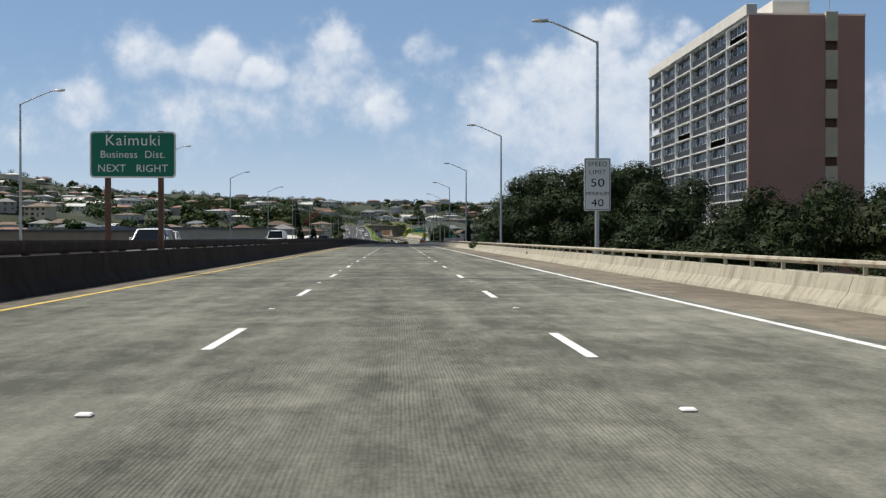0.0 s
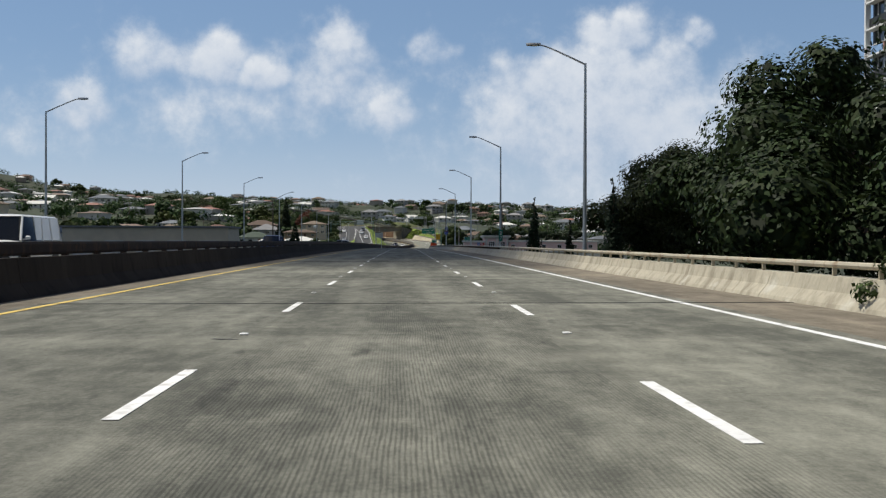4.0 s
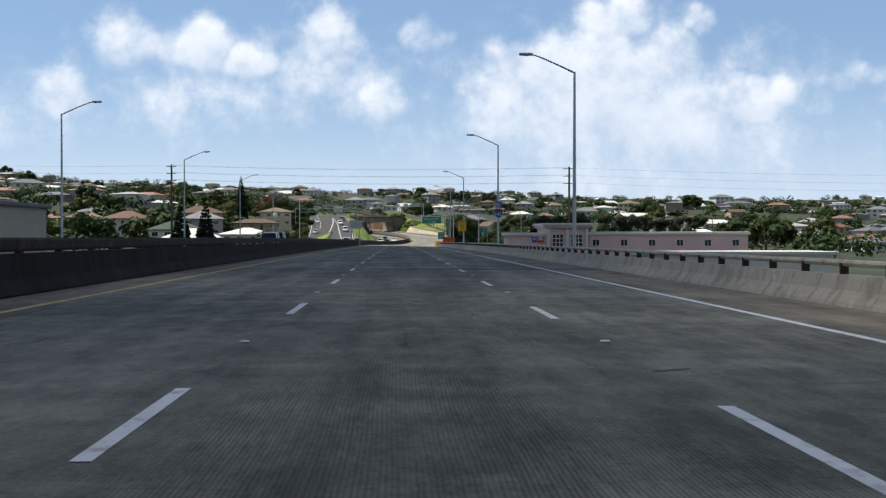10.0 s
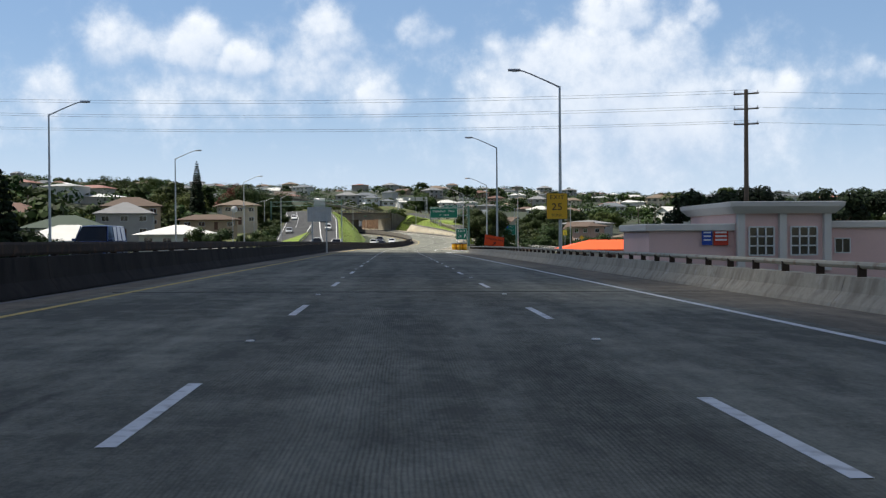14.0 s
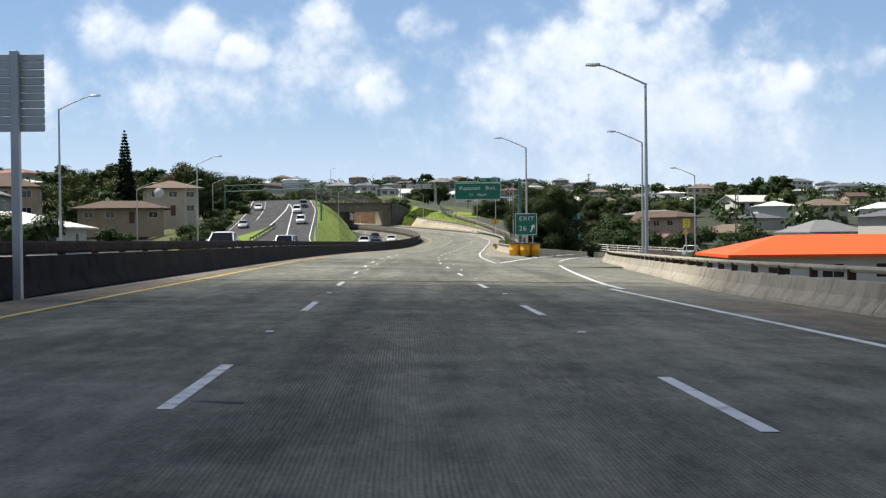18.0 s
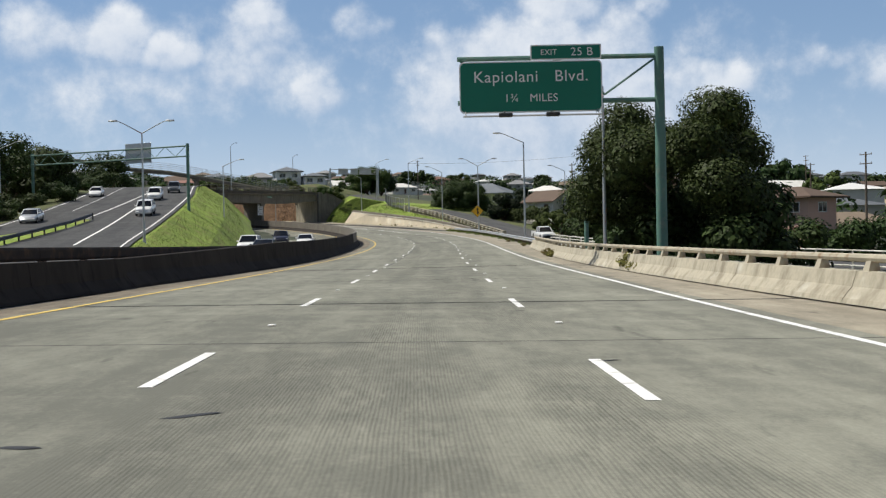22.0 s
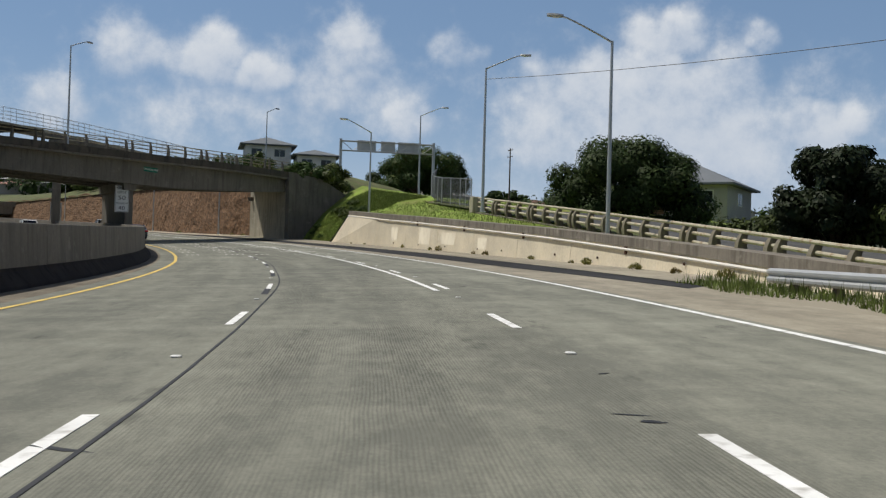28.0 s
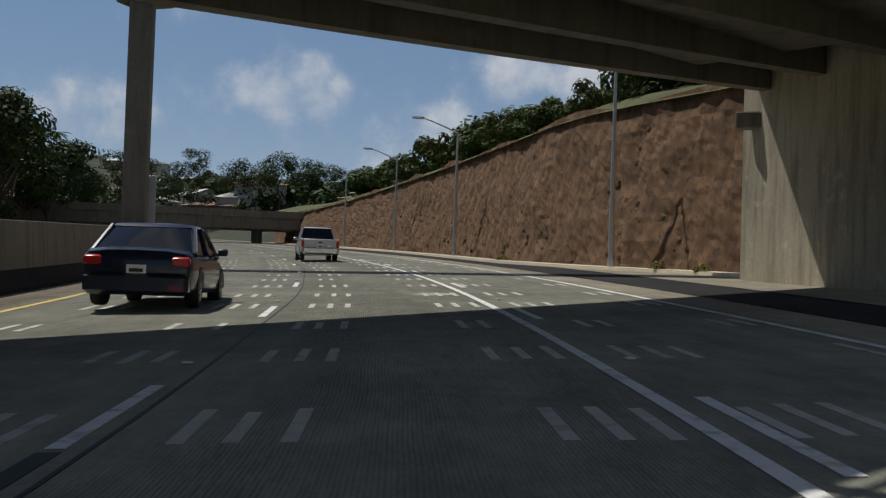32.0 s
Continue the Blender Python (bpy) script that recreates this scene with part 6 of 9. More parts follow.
for s in (648, 714.8):
    part("end_post", moved(cbox(0, 0, 0.5, 0.6, 0.8, 1.2, 0.05), Matrix.Translation(rp(s, 0)) @ Matrix.Rotation(radians(heading(s)), 4, "Z")), CONCRETE, rl)

RAIL_PALE = surf("pale_rail_paint", (0.62, 0.60, 0.54), 0.6, 0.15, 2.0, 0.2, tint=(0.4, 0.36, 0.28))
# ---- wire fence on the bank ----
wf = thing("chain_fence", "grey wire mesh fence on steel posts above the bank", "fence", kind="structure")
MESH = surf("grey_wire_mesh", (0.12, 0.125, 0.13), 0.7, 0.15, 4.0, 0.3, metal=0.3)
fp = [road(s, u, z) for s, u, z in ((715.2, 15.75, 3.0), (718, 15.9, 3.2), (724, 16.6, 3.5), (730, 18.2, 3.9), (736, 20.4, 4.4), (742, 23.4, 5.2))]
for a, b in zip(fp, fp[1:]):
    for k in range(2):
        p, q = a.lerp(b, k / 2), a.lerp(b, (k + 1) / 2)
        part("post", tube([p, p + Vector((0, 0, 2.1))], 0.035, 6), GALV, wf)
        part("top_rail", tube([p + Vector((0, 0, 2.05)), q + Vector((0, 0, 2.05))], 0.022, 5), GALV, wf)
        run, wires = q - p, []
        n = int(run.length / 0.12)
        for j in range(-18, n + 1):
            for turn in (1, -1):
                f0, f1 = j / n, (j + 18) / n
                c0, c1 = max(0.0, f0), min(1.0, f1)
                if c1 - c0 < 0.5 / n:
                    continue
                h0, h1 = (c0 - f0) / (f1 - f0), (c1 - f0) / (f1 - f0)
                if turn < 0:
                    h0, h1 = 1 - h0, 1 - h1
                wires.append(tube([p + run * c0 + Vector((0, 0, 0.05 + 1.98 * h0)), p + run * c1 + Vector((0, 0, 0.05 + 1.98 * h1))], 0.0045, 3))
        part("wire_mesh", join(*wires), MESH, wf)

# ---- pale railing along the side street ----
pr = thing("railing", "pale painted railing along the side street", "railing", kind="structure")
def pale_rail(i, z):
    p, d = ramp_line[i], ramp_line[i + 1] - ramp_line[i]
    return p + Vector((-d.y, d.x, 0)).normalized() * 3.55 + Vector((0, 0, z))
for i in range(0, 10):
    part("post", tube([pale_rail(i, -0.5), pale_rail(i, 1.35)], 0.07, 6), RAIL_PALE, pr)
    a, b = pale_rail(i, 0.0), pale_rail(i + 1, 0.0)
    part("post", tube([a.lerp(b, 0.5) + Vector((0, 0, -0.5)), a.lerp(b, 0.5) + Vector((0, 0, 1.35))], 0.07, 6), RAIL_PALE, pr)
for z in (0.3, 0.65, 1.0, 1.32):
    part("rail_bar", tube([pale_rail(i, z) for i in range(0, 11)], 0.06, 6), RAIL_PALE, pr)

# ---- utility poles and wires ----
def utility_pole(p, h, label, arms=3, r=0.2, turn=0.0):
    th = thing("utility_pole", label, "utility pole", Matrix.Translation(p) @ Matrix.Rotation(turn, 4, "Z"), "utility poles")
    part("pole", tube([(0, 0, -0.5), (0, 0, h * 0.5), (0, 0, h)], [r, r * 0.85, r * 0.65], 9), TIMBER, th, smooth=True)
    for k in range(arms):
        z = h - 0.35 - k * 1.25
        arm = part("cross_arm", cbox(0, 0.0, z, 0.12, 2.0, 0.12, 0.01), TIMBER, th)
        for y in (-0.92, 0.92):
            part("insulator", disc(0, y, z + 0.06, 0.05, 0.2, 8, 0.6), GALV, arm)
    return th


up_r, up_l = Vector((29.2, 403.1, 0)), Vector((-39.8, 415.5, 0))
for p, zt in ((up_r, 13.3), (up_l, 14.3)):
    g = ground_z(p.x, p.y)
    utility_pole((p.x, p.y, g), zt - g, "tall weathered timber utility pole with three cross arms", 3, 0.24, 1.15)
wires = thing("power_lines", "thin black power lines strung across the freeway", "cable", group="")
for k in range(3):
    for dy in (-0.92, 0.92):
        pts = []
        for i in range(13):
            f = i / 12
            q = up_l.lerp(up_r, f)
            pts.append((q.x, q.y + dy, 14.15 - 1.25 * k + (13.15 - 14.15) * f - 0.9 * 4 * f * (1 - f) * 0.6))
        part("wire", tube(pts, 0.010, 4), STEEL_DARK, wires)
    pts = [(29.2 + 90 * f, 403.1 - 25 * f, 13.1 - 1.25 * k - 2.2 * f - 3 * f * (1 - f)) for f in np.linspace(0, 1, 9)]
    part("wire", tube(pts, 0.010, 4), STEEL_DARK, wires)
    pts = [(-39.8 - 70 * f, 415.5 + 10 * f, 14.1 - 1.25 * k + 2 * f - 3 * f * (1 - f)) for f in np.linspace(0, 1, 9)]
    part("wire", tube(pts, 0.010, 4), STEEL_DARK, wires)
for x, y, h in ((60, 735, 11), (75, 640, 10), (95, 700, 10), (110, 590, 10), (-60, 700, 9), (53, 722, 8), (140, 800, 10), (-95, 600, 11), (-150, 680, 11), (30, 840, 10)):
    utility_pole((x, y, ground_z(x, y)), h + (3 if y > 700 else 1), "distant timber utility pole", 2, 0.17, 0.4)
wires = thing("power_lines", "single thin cable hanging above the side street", "cable")
part("wire", tube([road(713.5, 15.9, 12.2) + Vector((30 * f, -34 * f, -1.2 * f - 2.2 * f * (1 - f))) for f in np.linspace(0, 1, 9)], 0.02, 4), STEEL_DARK, wires)


# ---- plants ----
def leaf_mesh(name, centres, radii, count, size, mat, seed, squash=0.75, droop=0.0):
    """Many small leaves in clumps; each leaf a bent lozenge of its own."""
    r = np.random.RandomState(seed)
    centres, radii = np.array(centres, float), np.array(radii, float)
    w = radii ** 2
    pick = r.choice(len(centres), count, p=w / w.sum())
    d = r.normal(size=(count, 3))
    d /= np.linalg.norm(d, axis=1)[:, None]
    rad = radii[pick] * r.uniform(0.25, 1.0, count) ** 0.45
    c = centres[pick] + d * rad[:, None] * np.array([1, 1, squash])
    face = d + np.array([0, 0, 0.35]) + r.normal(size=(count, 3)) * 0.28
    a = np.cross(face, r.normal(size=(count, 3)))
    a[:, 2] -= droop
    a /= np.linalg.norm(a, axis=1)[:, None] + 1e-9
    b = np.cross(face, a)
    b /= np.linalg.norm(b, axis=1)[:, None] + 1e-9
    k = (size * r.uniform(0.55, 1.25, count))[:, None]
    v = np.empty((count, 4, 3))
    v[:, 0], v[:, 1], v[:, 2], v[:, 3] = c - a * k, c + b * k * 0.55, c + a * k, c - b * k * 0.55
    me = bpy.data.meshes.new(name)
    me.vertices.add(count * 4)
    me.vertices.foreach_set("co", v.ravel())
    me.loops.add(count * 4)
    me.loops.foreach_set("vertex_index", np.arange(count * 4))
    me.polygons.add(count)
    me.polygons.foreach_set("loop_start", np.arange(count) * 4)
    me.materials.append(mat)
    me.update(calc_edges=True)
    return me


def crown_clumps(rx, ry, rz, z0, n, seed, flat=0.0, clump=0.34):
    r = random.Random(seed)
    cs, rs = [], []
    for i in range(n):
        a, f = r.uniform(0, 2 * PI), r.uniform(-0.55, 1.0)
        k = r.uniform(0.55, 0.92)
        h = math.sqrt(max(0.0, 1 - f * f)) ** (1 - flat)
        cs.append((rx * k * h * math.cos(a), ry * k * h * math.sin(a), z0 + rz * f * k))
        rs.append(clump * min(rx, ry, rz * 1.4) * r.uniform(0.65, 1.25))
    return cs, rs


def limb(p, q, r0, r1, bend, rng):
    p, q = Vector(p), Vector(q)
    mid = p.lerp(q, 0.5) + Vector((rng.uniform(-bend, bend), rng.uniform(-bend, bend), bend * 0.6))
    return tube([p, p.lerp(mid, 0.6), mid, q], [r0, r0 * 0.8, (r0 + r1) / 2, r1], 7)


def tree(name, label, m, h, rx, ry, rz, leaves, size, mat, seed, trunk=0.3, clumps=26, group="", flat=0.0, clump=0.34, heart=0):
    """A broad-leaved tree: tapered trunk, limbs, and a ragged crown. h: height of the crown's middle."""
    rng = random.Random(seed)
    th = thing(name, label, "tree", m, group)
    cs, rs = crown_clumps(rx, ry, rz, h, clumps, seed, flat, clump)
    fork = max(0.8, h - rz * 0.75)
    pieces = [tube([(0, 0, -0.6), (rng.uniform(-0.1, 0.1), 0, fork * 0.5), (0, rng.uniform(-0.1, 0.1), fork)], [trunk * 1.25, trunk, trunk * 0.75], 9)]
    for c in cs[:9]:
        pieces.append(limb((0, 0, fork - 0.15), Vector(c) * 0.92 + Vector((0, 0, 0.08 * h)), trunk * 0.5, trunk * 0.1, 0.15 * rx, rng))
    part("trunk", join(*pieces), BARK, th, smooth=True)
    part("crown", leaf_mesh("crown", cs, rs, leaves, size, mat, seed), mat, th)
    if heart:
        part("inner_foliage", leaf_mesh("inner_foliage", cs, [r * 0.8 for r in rs], heart, size * 3.2, mat, seed + 1), mat, th)
    return th


def conifer(name, label, m, h, r, leaves, size, mat, seed, group="", columnar=False, tiers=16):
    rng = random.Random(seed)
    th = thing(name, label, "tree", m, group)
    part("trunk", tube([(0, 0, -0.5), (0, 0, h * 0.5), (0, 0, h * 0.97)], [0.22, 0.14, 0.03], 8), BARK, th, smooth=True)
    cs, rs = [], []
    for k in range(tiers):
        f = k / (tiers - 1)
        if columnar:
            w = r * min(1, 0.45 + f * 2.2) * (1 - max(0, f - 0.4) / 0.6) ** 0.8
            cs += [(rng.uniform(-0.12, 0.12) * r, rng.uniform(-0.12, 0.12) * r, h * (0.06 + 0.92 * f))]
            rs += [max(0.12, w)]
        else:
            w = r * (1 - f) ** 0.8 + 0.15
            n = 6
            for j in range(n):
                a = 2 * PI * (j + rng.random()) / n
                cs.append((w * 0.7 * math.cos(a), w * 0.7 * math.sin(a), h * (0.16 + 0.82 * f) + rng.uniform(-0.1, 0.1)))
                rs.append(0.34 * w + 0.12)
    part("crown", leaf_mesh("crown", cs, rs, leaves, size, mat, seed, 1.6 if columnar else 0.45, -0.8 if columnar else 0.2), mat, th)
    return th


def palm(name, label, m, h, seed, group="palms"):
    rng = random.Random(seed)
    th = thing(name, label, "palm tree", m, group)
    part("trunk", tube([(0, 0, -0.4), (0.15, 0, h * 0.4), (0.1, 0.1, h * 0.75), (0, 0, h)], [0.24, 0.17, 0.15, 0.12], 8), BARK, th, smooth=True)
    for k in range(13):
        a, up = 2 * PI * k / 13 + rng.uniform(-0.2, 0.2), rng.uniform(-0.1, 0.9)
        ln = rng.uniform(2.0, 2.8)
        v, f = [], []
        for i in range(9):
            t = i / 8
            p = Vector((math.cos(a) * ln * t, math.sin(a) * ln * t, h + up * ln * t * 0.7 - 1.5 * t * t))
            side = Vector((-math.sin(a), math.cos(a), 0))
            w = 0.42 * math.sin(PI * min(1, t * 0.9 + 0.1)) * (0.65 if i % 2 else 1.0)
            v += [p - side * w + Vector((0, 0, -0.35 * w)), p, p + side * w + Vector((0, 0, -0.35 * w))]
            if i:
                n = len(v)
                f += [(n - 6, n - 5, n - 2, n - 3), (n - 5, n - 4, n - 1, n - 2)]
        part("frond", (v, f), LEAF_MID, th)
    return th


def at_ground(x, y, dz=-0.1, turn=0.0, k=1.0):
    return Matrix.Translation((x, y, ground_z(x, y) + dz)) @ Matrix.Rotation(turn, 4, "Z") @ Matrix.Diagonal((k, k, k, 1))


# broad rain trees beside the viaduct
g = ground_z(22, 125)
tree("rain_tree", "huge dark spreading rain tree beside the viaduct", Matrix.Translation((22.5, 124, g)), 2.6 - g + 1.0, 13.4, 24, 5.6, 150000, 0.135, LEAF_RAIN, 3, 0.75, 110, flat=0.35, clump=0.30, heart=9000)
g = ground_z(26, 172)
tree("rain_tree", "large dark spreading tree standing behind the cypresses", Matrix.Translation((27, 168, g)), 3.0 - g + 0.6, 13.5, 17, 5.8, 90000, 0.14, LEAF_RAIN, 4, 0.6, 80, flat=0.3, clump=0.30, heart=6000)
rng = random.Random(21)
for k, (x, y, top, r) in enumerate(((34, 92, 6.0, 8), (45, 88, 6.4, 8), (58, 96, 6.8, 9), (72, 94, 6.6, 9), (50, 112, 8.0, 9), (66, 118, 8.2, 10), (26, 78, 2.6, 6.5), (38, 72, 2.2, 6), (86, 104, 7.5, 9), (24, 98, 4.4, 6))):
    g = ground_z(x, y)
    hh = top - g
    tree("broadleaf_tree", "dense dark green tree below the apartment tower", Matrix.Translation((x, y, g)), hh * 0.55, r, r, hh * 0.42, 26000, 0.135, LEAF_RAIN, 30 + k, 0.3, 44, "trees by the tower", flat=0.2, clump=0.3, heart=2600)
for x, y, top, r in ((12.3, 150.0, 5.3, 0.9), (12.35, 188.5, 5.8, 1.0), (15.4, 186.5, 3.6, 0.7)):
    g = ground_z(x, y)
    conifer("cypress", "slender near-black columnar cypress beside the viaduct", Matrix.Translation((x, y, g)), top - g, r, 9000, 0.12, LEAF_CYP, int(y), "cypresses", True, 22)
for x, y, top, r in ((-37.5, 412, 7.4, 2.6), (-32.0, 405, 7.2, 2.5)):
    g = ground_z(x, y)
    conifer("conifer", "dark bushy conifer beside the oncoming lanes", Matrix.Translation((x, y, g)), top - g, r, 15000, 0.22, LEAF_CYP, int(-x), "dark conifers", tiers=22)
g = ground_z(-62.7, 663)
conifer("island_pine", "tall dark tiered island pine among houses", Matrix.Translation((-62.7, 663, g)), 26.4 - g, 3.2, 26000, 0.30, LEAF_CYP, 77, tiers=30)
# tree on the wedge between freeway and exit ramp
p = road(560, 13.2)
g = ground_z(p.x, p.y)
tree("broadleaf_tree", "dense dark green tree on the wedge beside the exit", Matrix.Translation((p.x, p.y, g)), 3.3 - g, 5.0, 10.5, 4.3, 110000, 0.095, LEAF_DARK, 51, 0.4, 90, clump=0.30, heart=5000)
# round trees above the retaining wall
for x, y, top, r, n, mat, seed in ((29.6, 721.5, 12.0, 6.2, 14000, LEAF_DARK, 61), (49, 678, 9.9, 6.5, 14000, LEAF_DARK, 62), (56, 700, 10.5, 7, 8000, LEAF_DARK, 63), (66, 716, 11, 7, 7000, LEAF_DARK, 64), (36, 655, 3.6, 4.5, 6000, LEAF_MID, 65),
                                  (53, 660, 5.5, 5.5, 6000, LEAF_DARK, 66), (75, 690, 10, 7, 6000, LEAF_MID, 67), (13, 806, 20.5, 6.5, 8000, LEAF_MID, 69), (9, 812, 19.0, 4.5, 5000, LEAF_DARK, 70), (17, 812, 20.0, 5.5, 6000, LEAF_DARK, 73),
                                  (33.5, 690, 8.0, 3.0, 3500, LEAF_CYP, 75), (39.5, 701, 9.3, 3.4, 3500, LEAF_CYP, 76), (40, 742, 11.0, 4.5, 5000, LEAF_MID, 74), (42, 620, 1.5, 5, 5000, LEAF_DARK, 71)):
    g = ground_z(x, y)
    hh = max(3.0, top - g)
    tree("broadleaf_tree", "rounded dark green tree near the side street" if mat is LEAF_DARK else "leafy green tree near the side street", Matrix.Translation((x, y, top - hh)), hh * 0.56, r, r, hh * 0.44, n * 4, 0.13, mat, seed, 0.3, 44, "trees along the side street", clump=0.30, heart=n // 5)
# dark trees along the climbing side road
for x, y, top, r, n, mat, seed in ((-45.5, 654, 17.5, 7.2, 9000, LEAF_DARK, 81), (-53, 676, 19.5, 5, 6000, LEAF_RED, 82), (-42.5, 672, 17.0, 6.2, 9000, LEAF_DARK, 83), (-42, 720, 18, 6.5, 7000, LEAF_DARK, 84), (-56, 706, 19.5, 8, 7000, LEAF_DARK, 85), (-70, 690, 18, 7, 6000, LEAF_MID, 86), (-44, 662, 12.5, 4.5, 5000, LEAF_DARK, 87), (-74, 660, 15, 6, 5000, LEAF_MID, 88)):
    g = ground_z(x, y) + 2
    tree("broadleaf_tree", "dense dark tree beside the climbing side road" if mat is LEAF_DARK else ("tree with rusty red foliage among houses" if mat is LEAF_RED else "green garden tree among houses"), Matrix.Translation((x, y, g)), (top - g) * 0.56, r, r, (top - g) * 0.45, n, 0.28, mat, seed, 0.32, 28, "trees along the side road")


def bush(name, label, m, r, h, n, size, mat, seed, group):
    th = thing(name, label, "shrub", m, group)
    cs, rs = crown_clumps(r, r, h, h * 0.55, 12, seed, clump=0.42)
    rng = random.Random(seed)
    part("stem", join(*[limb((0, 0, -0.2), Vector(cs[k]) * 0.8, 0.05, 0.02, 0.1, rng) for k in range(4)]), BARK, th)
    part("foliage", leaf_mesh("foliage", cs, rs, n, size, mat, seed), mat, th)
    return th


scrub = bush("shrub", "yellowish dry shrub behind the oncoming lanes", at_ground(-34, 84, 3.6), 3.2, 2.2, 3500, 0.16, LEAF_DRY, 91, "scrub by the viaduct")
for x, y, dz, k in ((-31, 70, 3.6, 0.9), (-40, 96, 3.8, 1.2), (-38, 78, 3.6, 1.0), (-46, 105, 4.0, 1.3), (-34, 175, 3.6, 0.8), (-30, 160, 3.4, 0.6), (-33, 150, 3.5, 0.7)):
    copy_thing(scrub, at_ground(x, y, dz, x, k))
green = bush("shrub", "dense green shrub at the road's edge", at_ground(-29, 500, 3.2), 2.8, 1.7, 2600, 0.18, LEAF_DARK, 92, "green shrubs")
for x, y, dz, k in ((-33, 505, 3.0, 1.1), (-27, 515, 2.6, 0.7), (-31, 395, 4.6, 1.1), (-30, 408, 4.4, 0.9), (-35, 420, 4.6, 1.2), (-40, 402, 4.4, 1.2), (-28, 380, 4.6, 0.8), (26, 520, 0.4, 0.9), (33, 525, 0.2, 1.2), (38, 540, 0.2, 1.1), (30, 532, 0.2, 1.0), (46, 556, 0.2, 1.2), (24, 561, -0.1, 1.0), (20, 568, -0.1, 0.9)):
    copy_thing(green, at_ground(x, y, dz, x, k))
for k in range(26):
    i = 12 + int(k * 1.5)
    q, d = front_line[i], front_line[i + 1] - front_line[i]
    sd = Vector((d.y, -d.x, 0)).normalized()
    off = 10.6 + 2.2 * ((k * 7) % 5) / 4
    z = float(np.interp(off, [9, 12.5, 19], [-0.05, -0.25, -3.0]))
    kk = 0.6 + 0.5 * ((k * 5) % 7) / 6
    copy_thing(green, Matrix.Translation(q - sd * off + Vector((0, 0, z))) @ Matrix.Rotation(k, 4, "Z") @ Matrix.Diagonal((kk, kk, kk, 1)))
for x, y, k in ((40, 626, 1.7), (44, 630, 1.9), (48, 628, 1.8), (46, 638, 2.0), (52, 634, 1.7), (37, 634, 1.6), (42, 640, 1.9), (33, 588, 1.3), (38, 592, 1.5), (44, 594, 1.4), (50, 596, 1.3), (56, 600, 1.5), (64, 604, 1.6), (30, 598, 1.2)):
    copy_thing(green, at_ground(x, y, 0.1, x, k))
for s, u, r in ((553, 14.2, 3.2), (558, 13.0, 3.6), (564, 12.8, 3.6), (569, 13.5, 3.0), (557, 16.5, 3.4)):
    p = road(s, u, 0)
    bush("shrub", "dense undergrowth below the tree by the exit", Matrix.Translation((p.x, p.y, ground_z(p.x, p.y) + 0.2)), r, 4.4, 6500, 0.18, LEAF_DARK, 700 + s, "undergrowth")
weed = bush("shrub", "small weed tuft growing at the barrier", on_road(536.5, 6.95, 0.0), 0.42, 0.3, 500, 0.06, LEAF_DRY, 93, "roadside weeds")
for s, u, k in ((537.4, 7.0, 1.2), (538.2, 7.05, 0.8), (535.6, 6.9, 0.6), (558.5, 6.35, 0.7), (559.5, 6.3, 0.9), (588, 7.2, 0.6), (604, 7.2, 0.5), (668, 10.3, 0.6), (672, 10.4, 0.4), (675.5, 10.4, 0.5), (681, 10.5, 0.6), (683, 10.5, 0.3), (689, 10.6, 0.4), (697, 10.7, 0.5), (699.5, 10.7, 0.35), (707, 10.8, 0.7), (709, 10.8, 0.45), (716, 10.9, 0.5), (727, 11.1, 0.4), (731, 11.1, 0.3), (771, 10.4, 0.8), (768, 10.9, 0.7), (786, 8.2, 0.8)):
    copy_thing(weed, on_road(s, u, 0.02, 50 * s) @ Matrix.Diagonal((k, k, k, 1)))
vine = bush("vine", "leafy vine spilling over the parapet and rail", on_road(101.0, 7.9, 0.2), 1.2, 0.9, 1800, 0.09, LEAF_DARK, 94, "vines on the parapet")
for s, k in ((103.5, 0.7), (60.0, 0.5), (530.2, 0.45)):
    copy_thing(vine, on_road(s, 7.95, 0.15, 70) @ Matrix.Diagonal((k, k, k, 1)))
# shrubs on the slopes by the bridge and above the rock
hill_bush = bush("shrub", "rough green shrub on the slope", Matrix.Translation(bridge(28.0, -1.6, 9.6)), 2.6, 2.0, 1300, 0.23, LEAF_MID, 95, "slope shrubs")
for p, k in ((bridge(26.0, -0.8, 10.3), 0.75), (bridge(24.0, 0.3, 10.7), 0.6), (bridge(30.0, -1.0, 9.6), 0.6), (bridge(29.5, 3.5, 11.0), 0.7), (bridge(33, 1.0, 11.0), 0.7)):
    copy_thing(hill_bush, Matrix.Translation(p) @ Matrix.Rotation(p.x, 4, "Z") @ Matrix.Diagonal((k, k, k, 1)))
rng = random.Random(8)
for j in range(64):
    s = rng.uniform(772, 890)
    d = rng.uniform(3.6, 9) if s < 815 else rng.uniform(3.8, 16)
    h = curve_of([(758, 6.4), (780, 6.9), (830, 6.2), (900, 4.5)], s)
    k = min(1.0, max(0.0, (s - 770) / 14))
    z = float(np.interp(d, [1.1, 3.5, 8, 18, 30], [h - 0.25, h + 0.4 + 0.4 * k, h - 0.2 + 2.2 * k, h - 2.2 + 4.6 * k, h - 4.0 + 4.0 * k]))
    kk = rng.uniform(0.5, 0.9) if s < 805 else rng.uniform(0.6, 1.3)
    copy_thing(hill_bush, on_road(s, rock_u(s) + d, z - 0.2, rng.uniform(0, 360)) @ Matrix.Diagonal((kk, kk, kk, 1)))
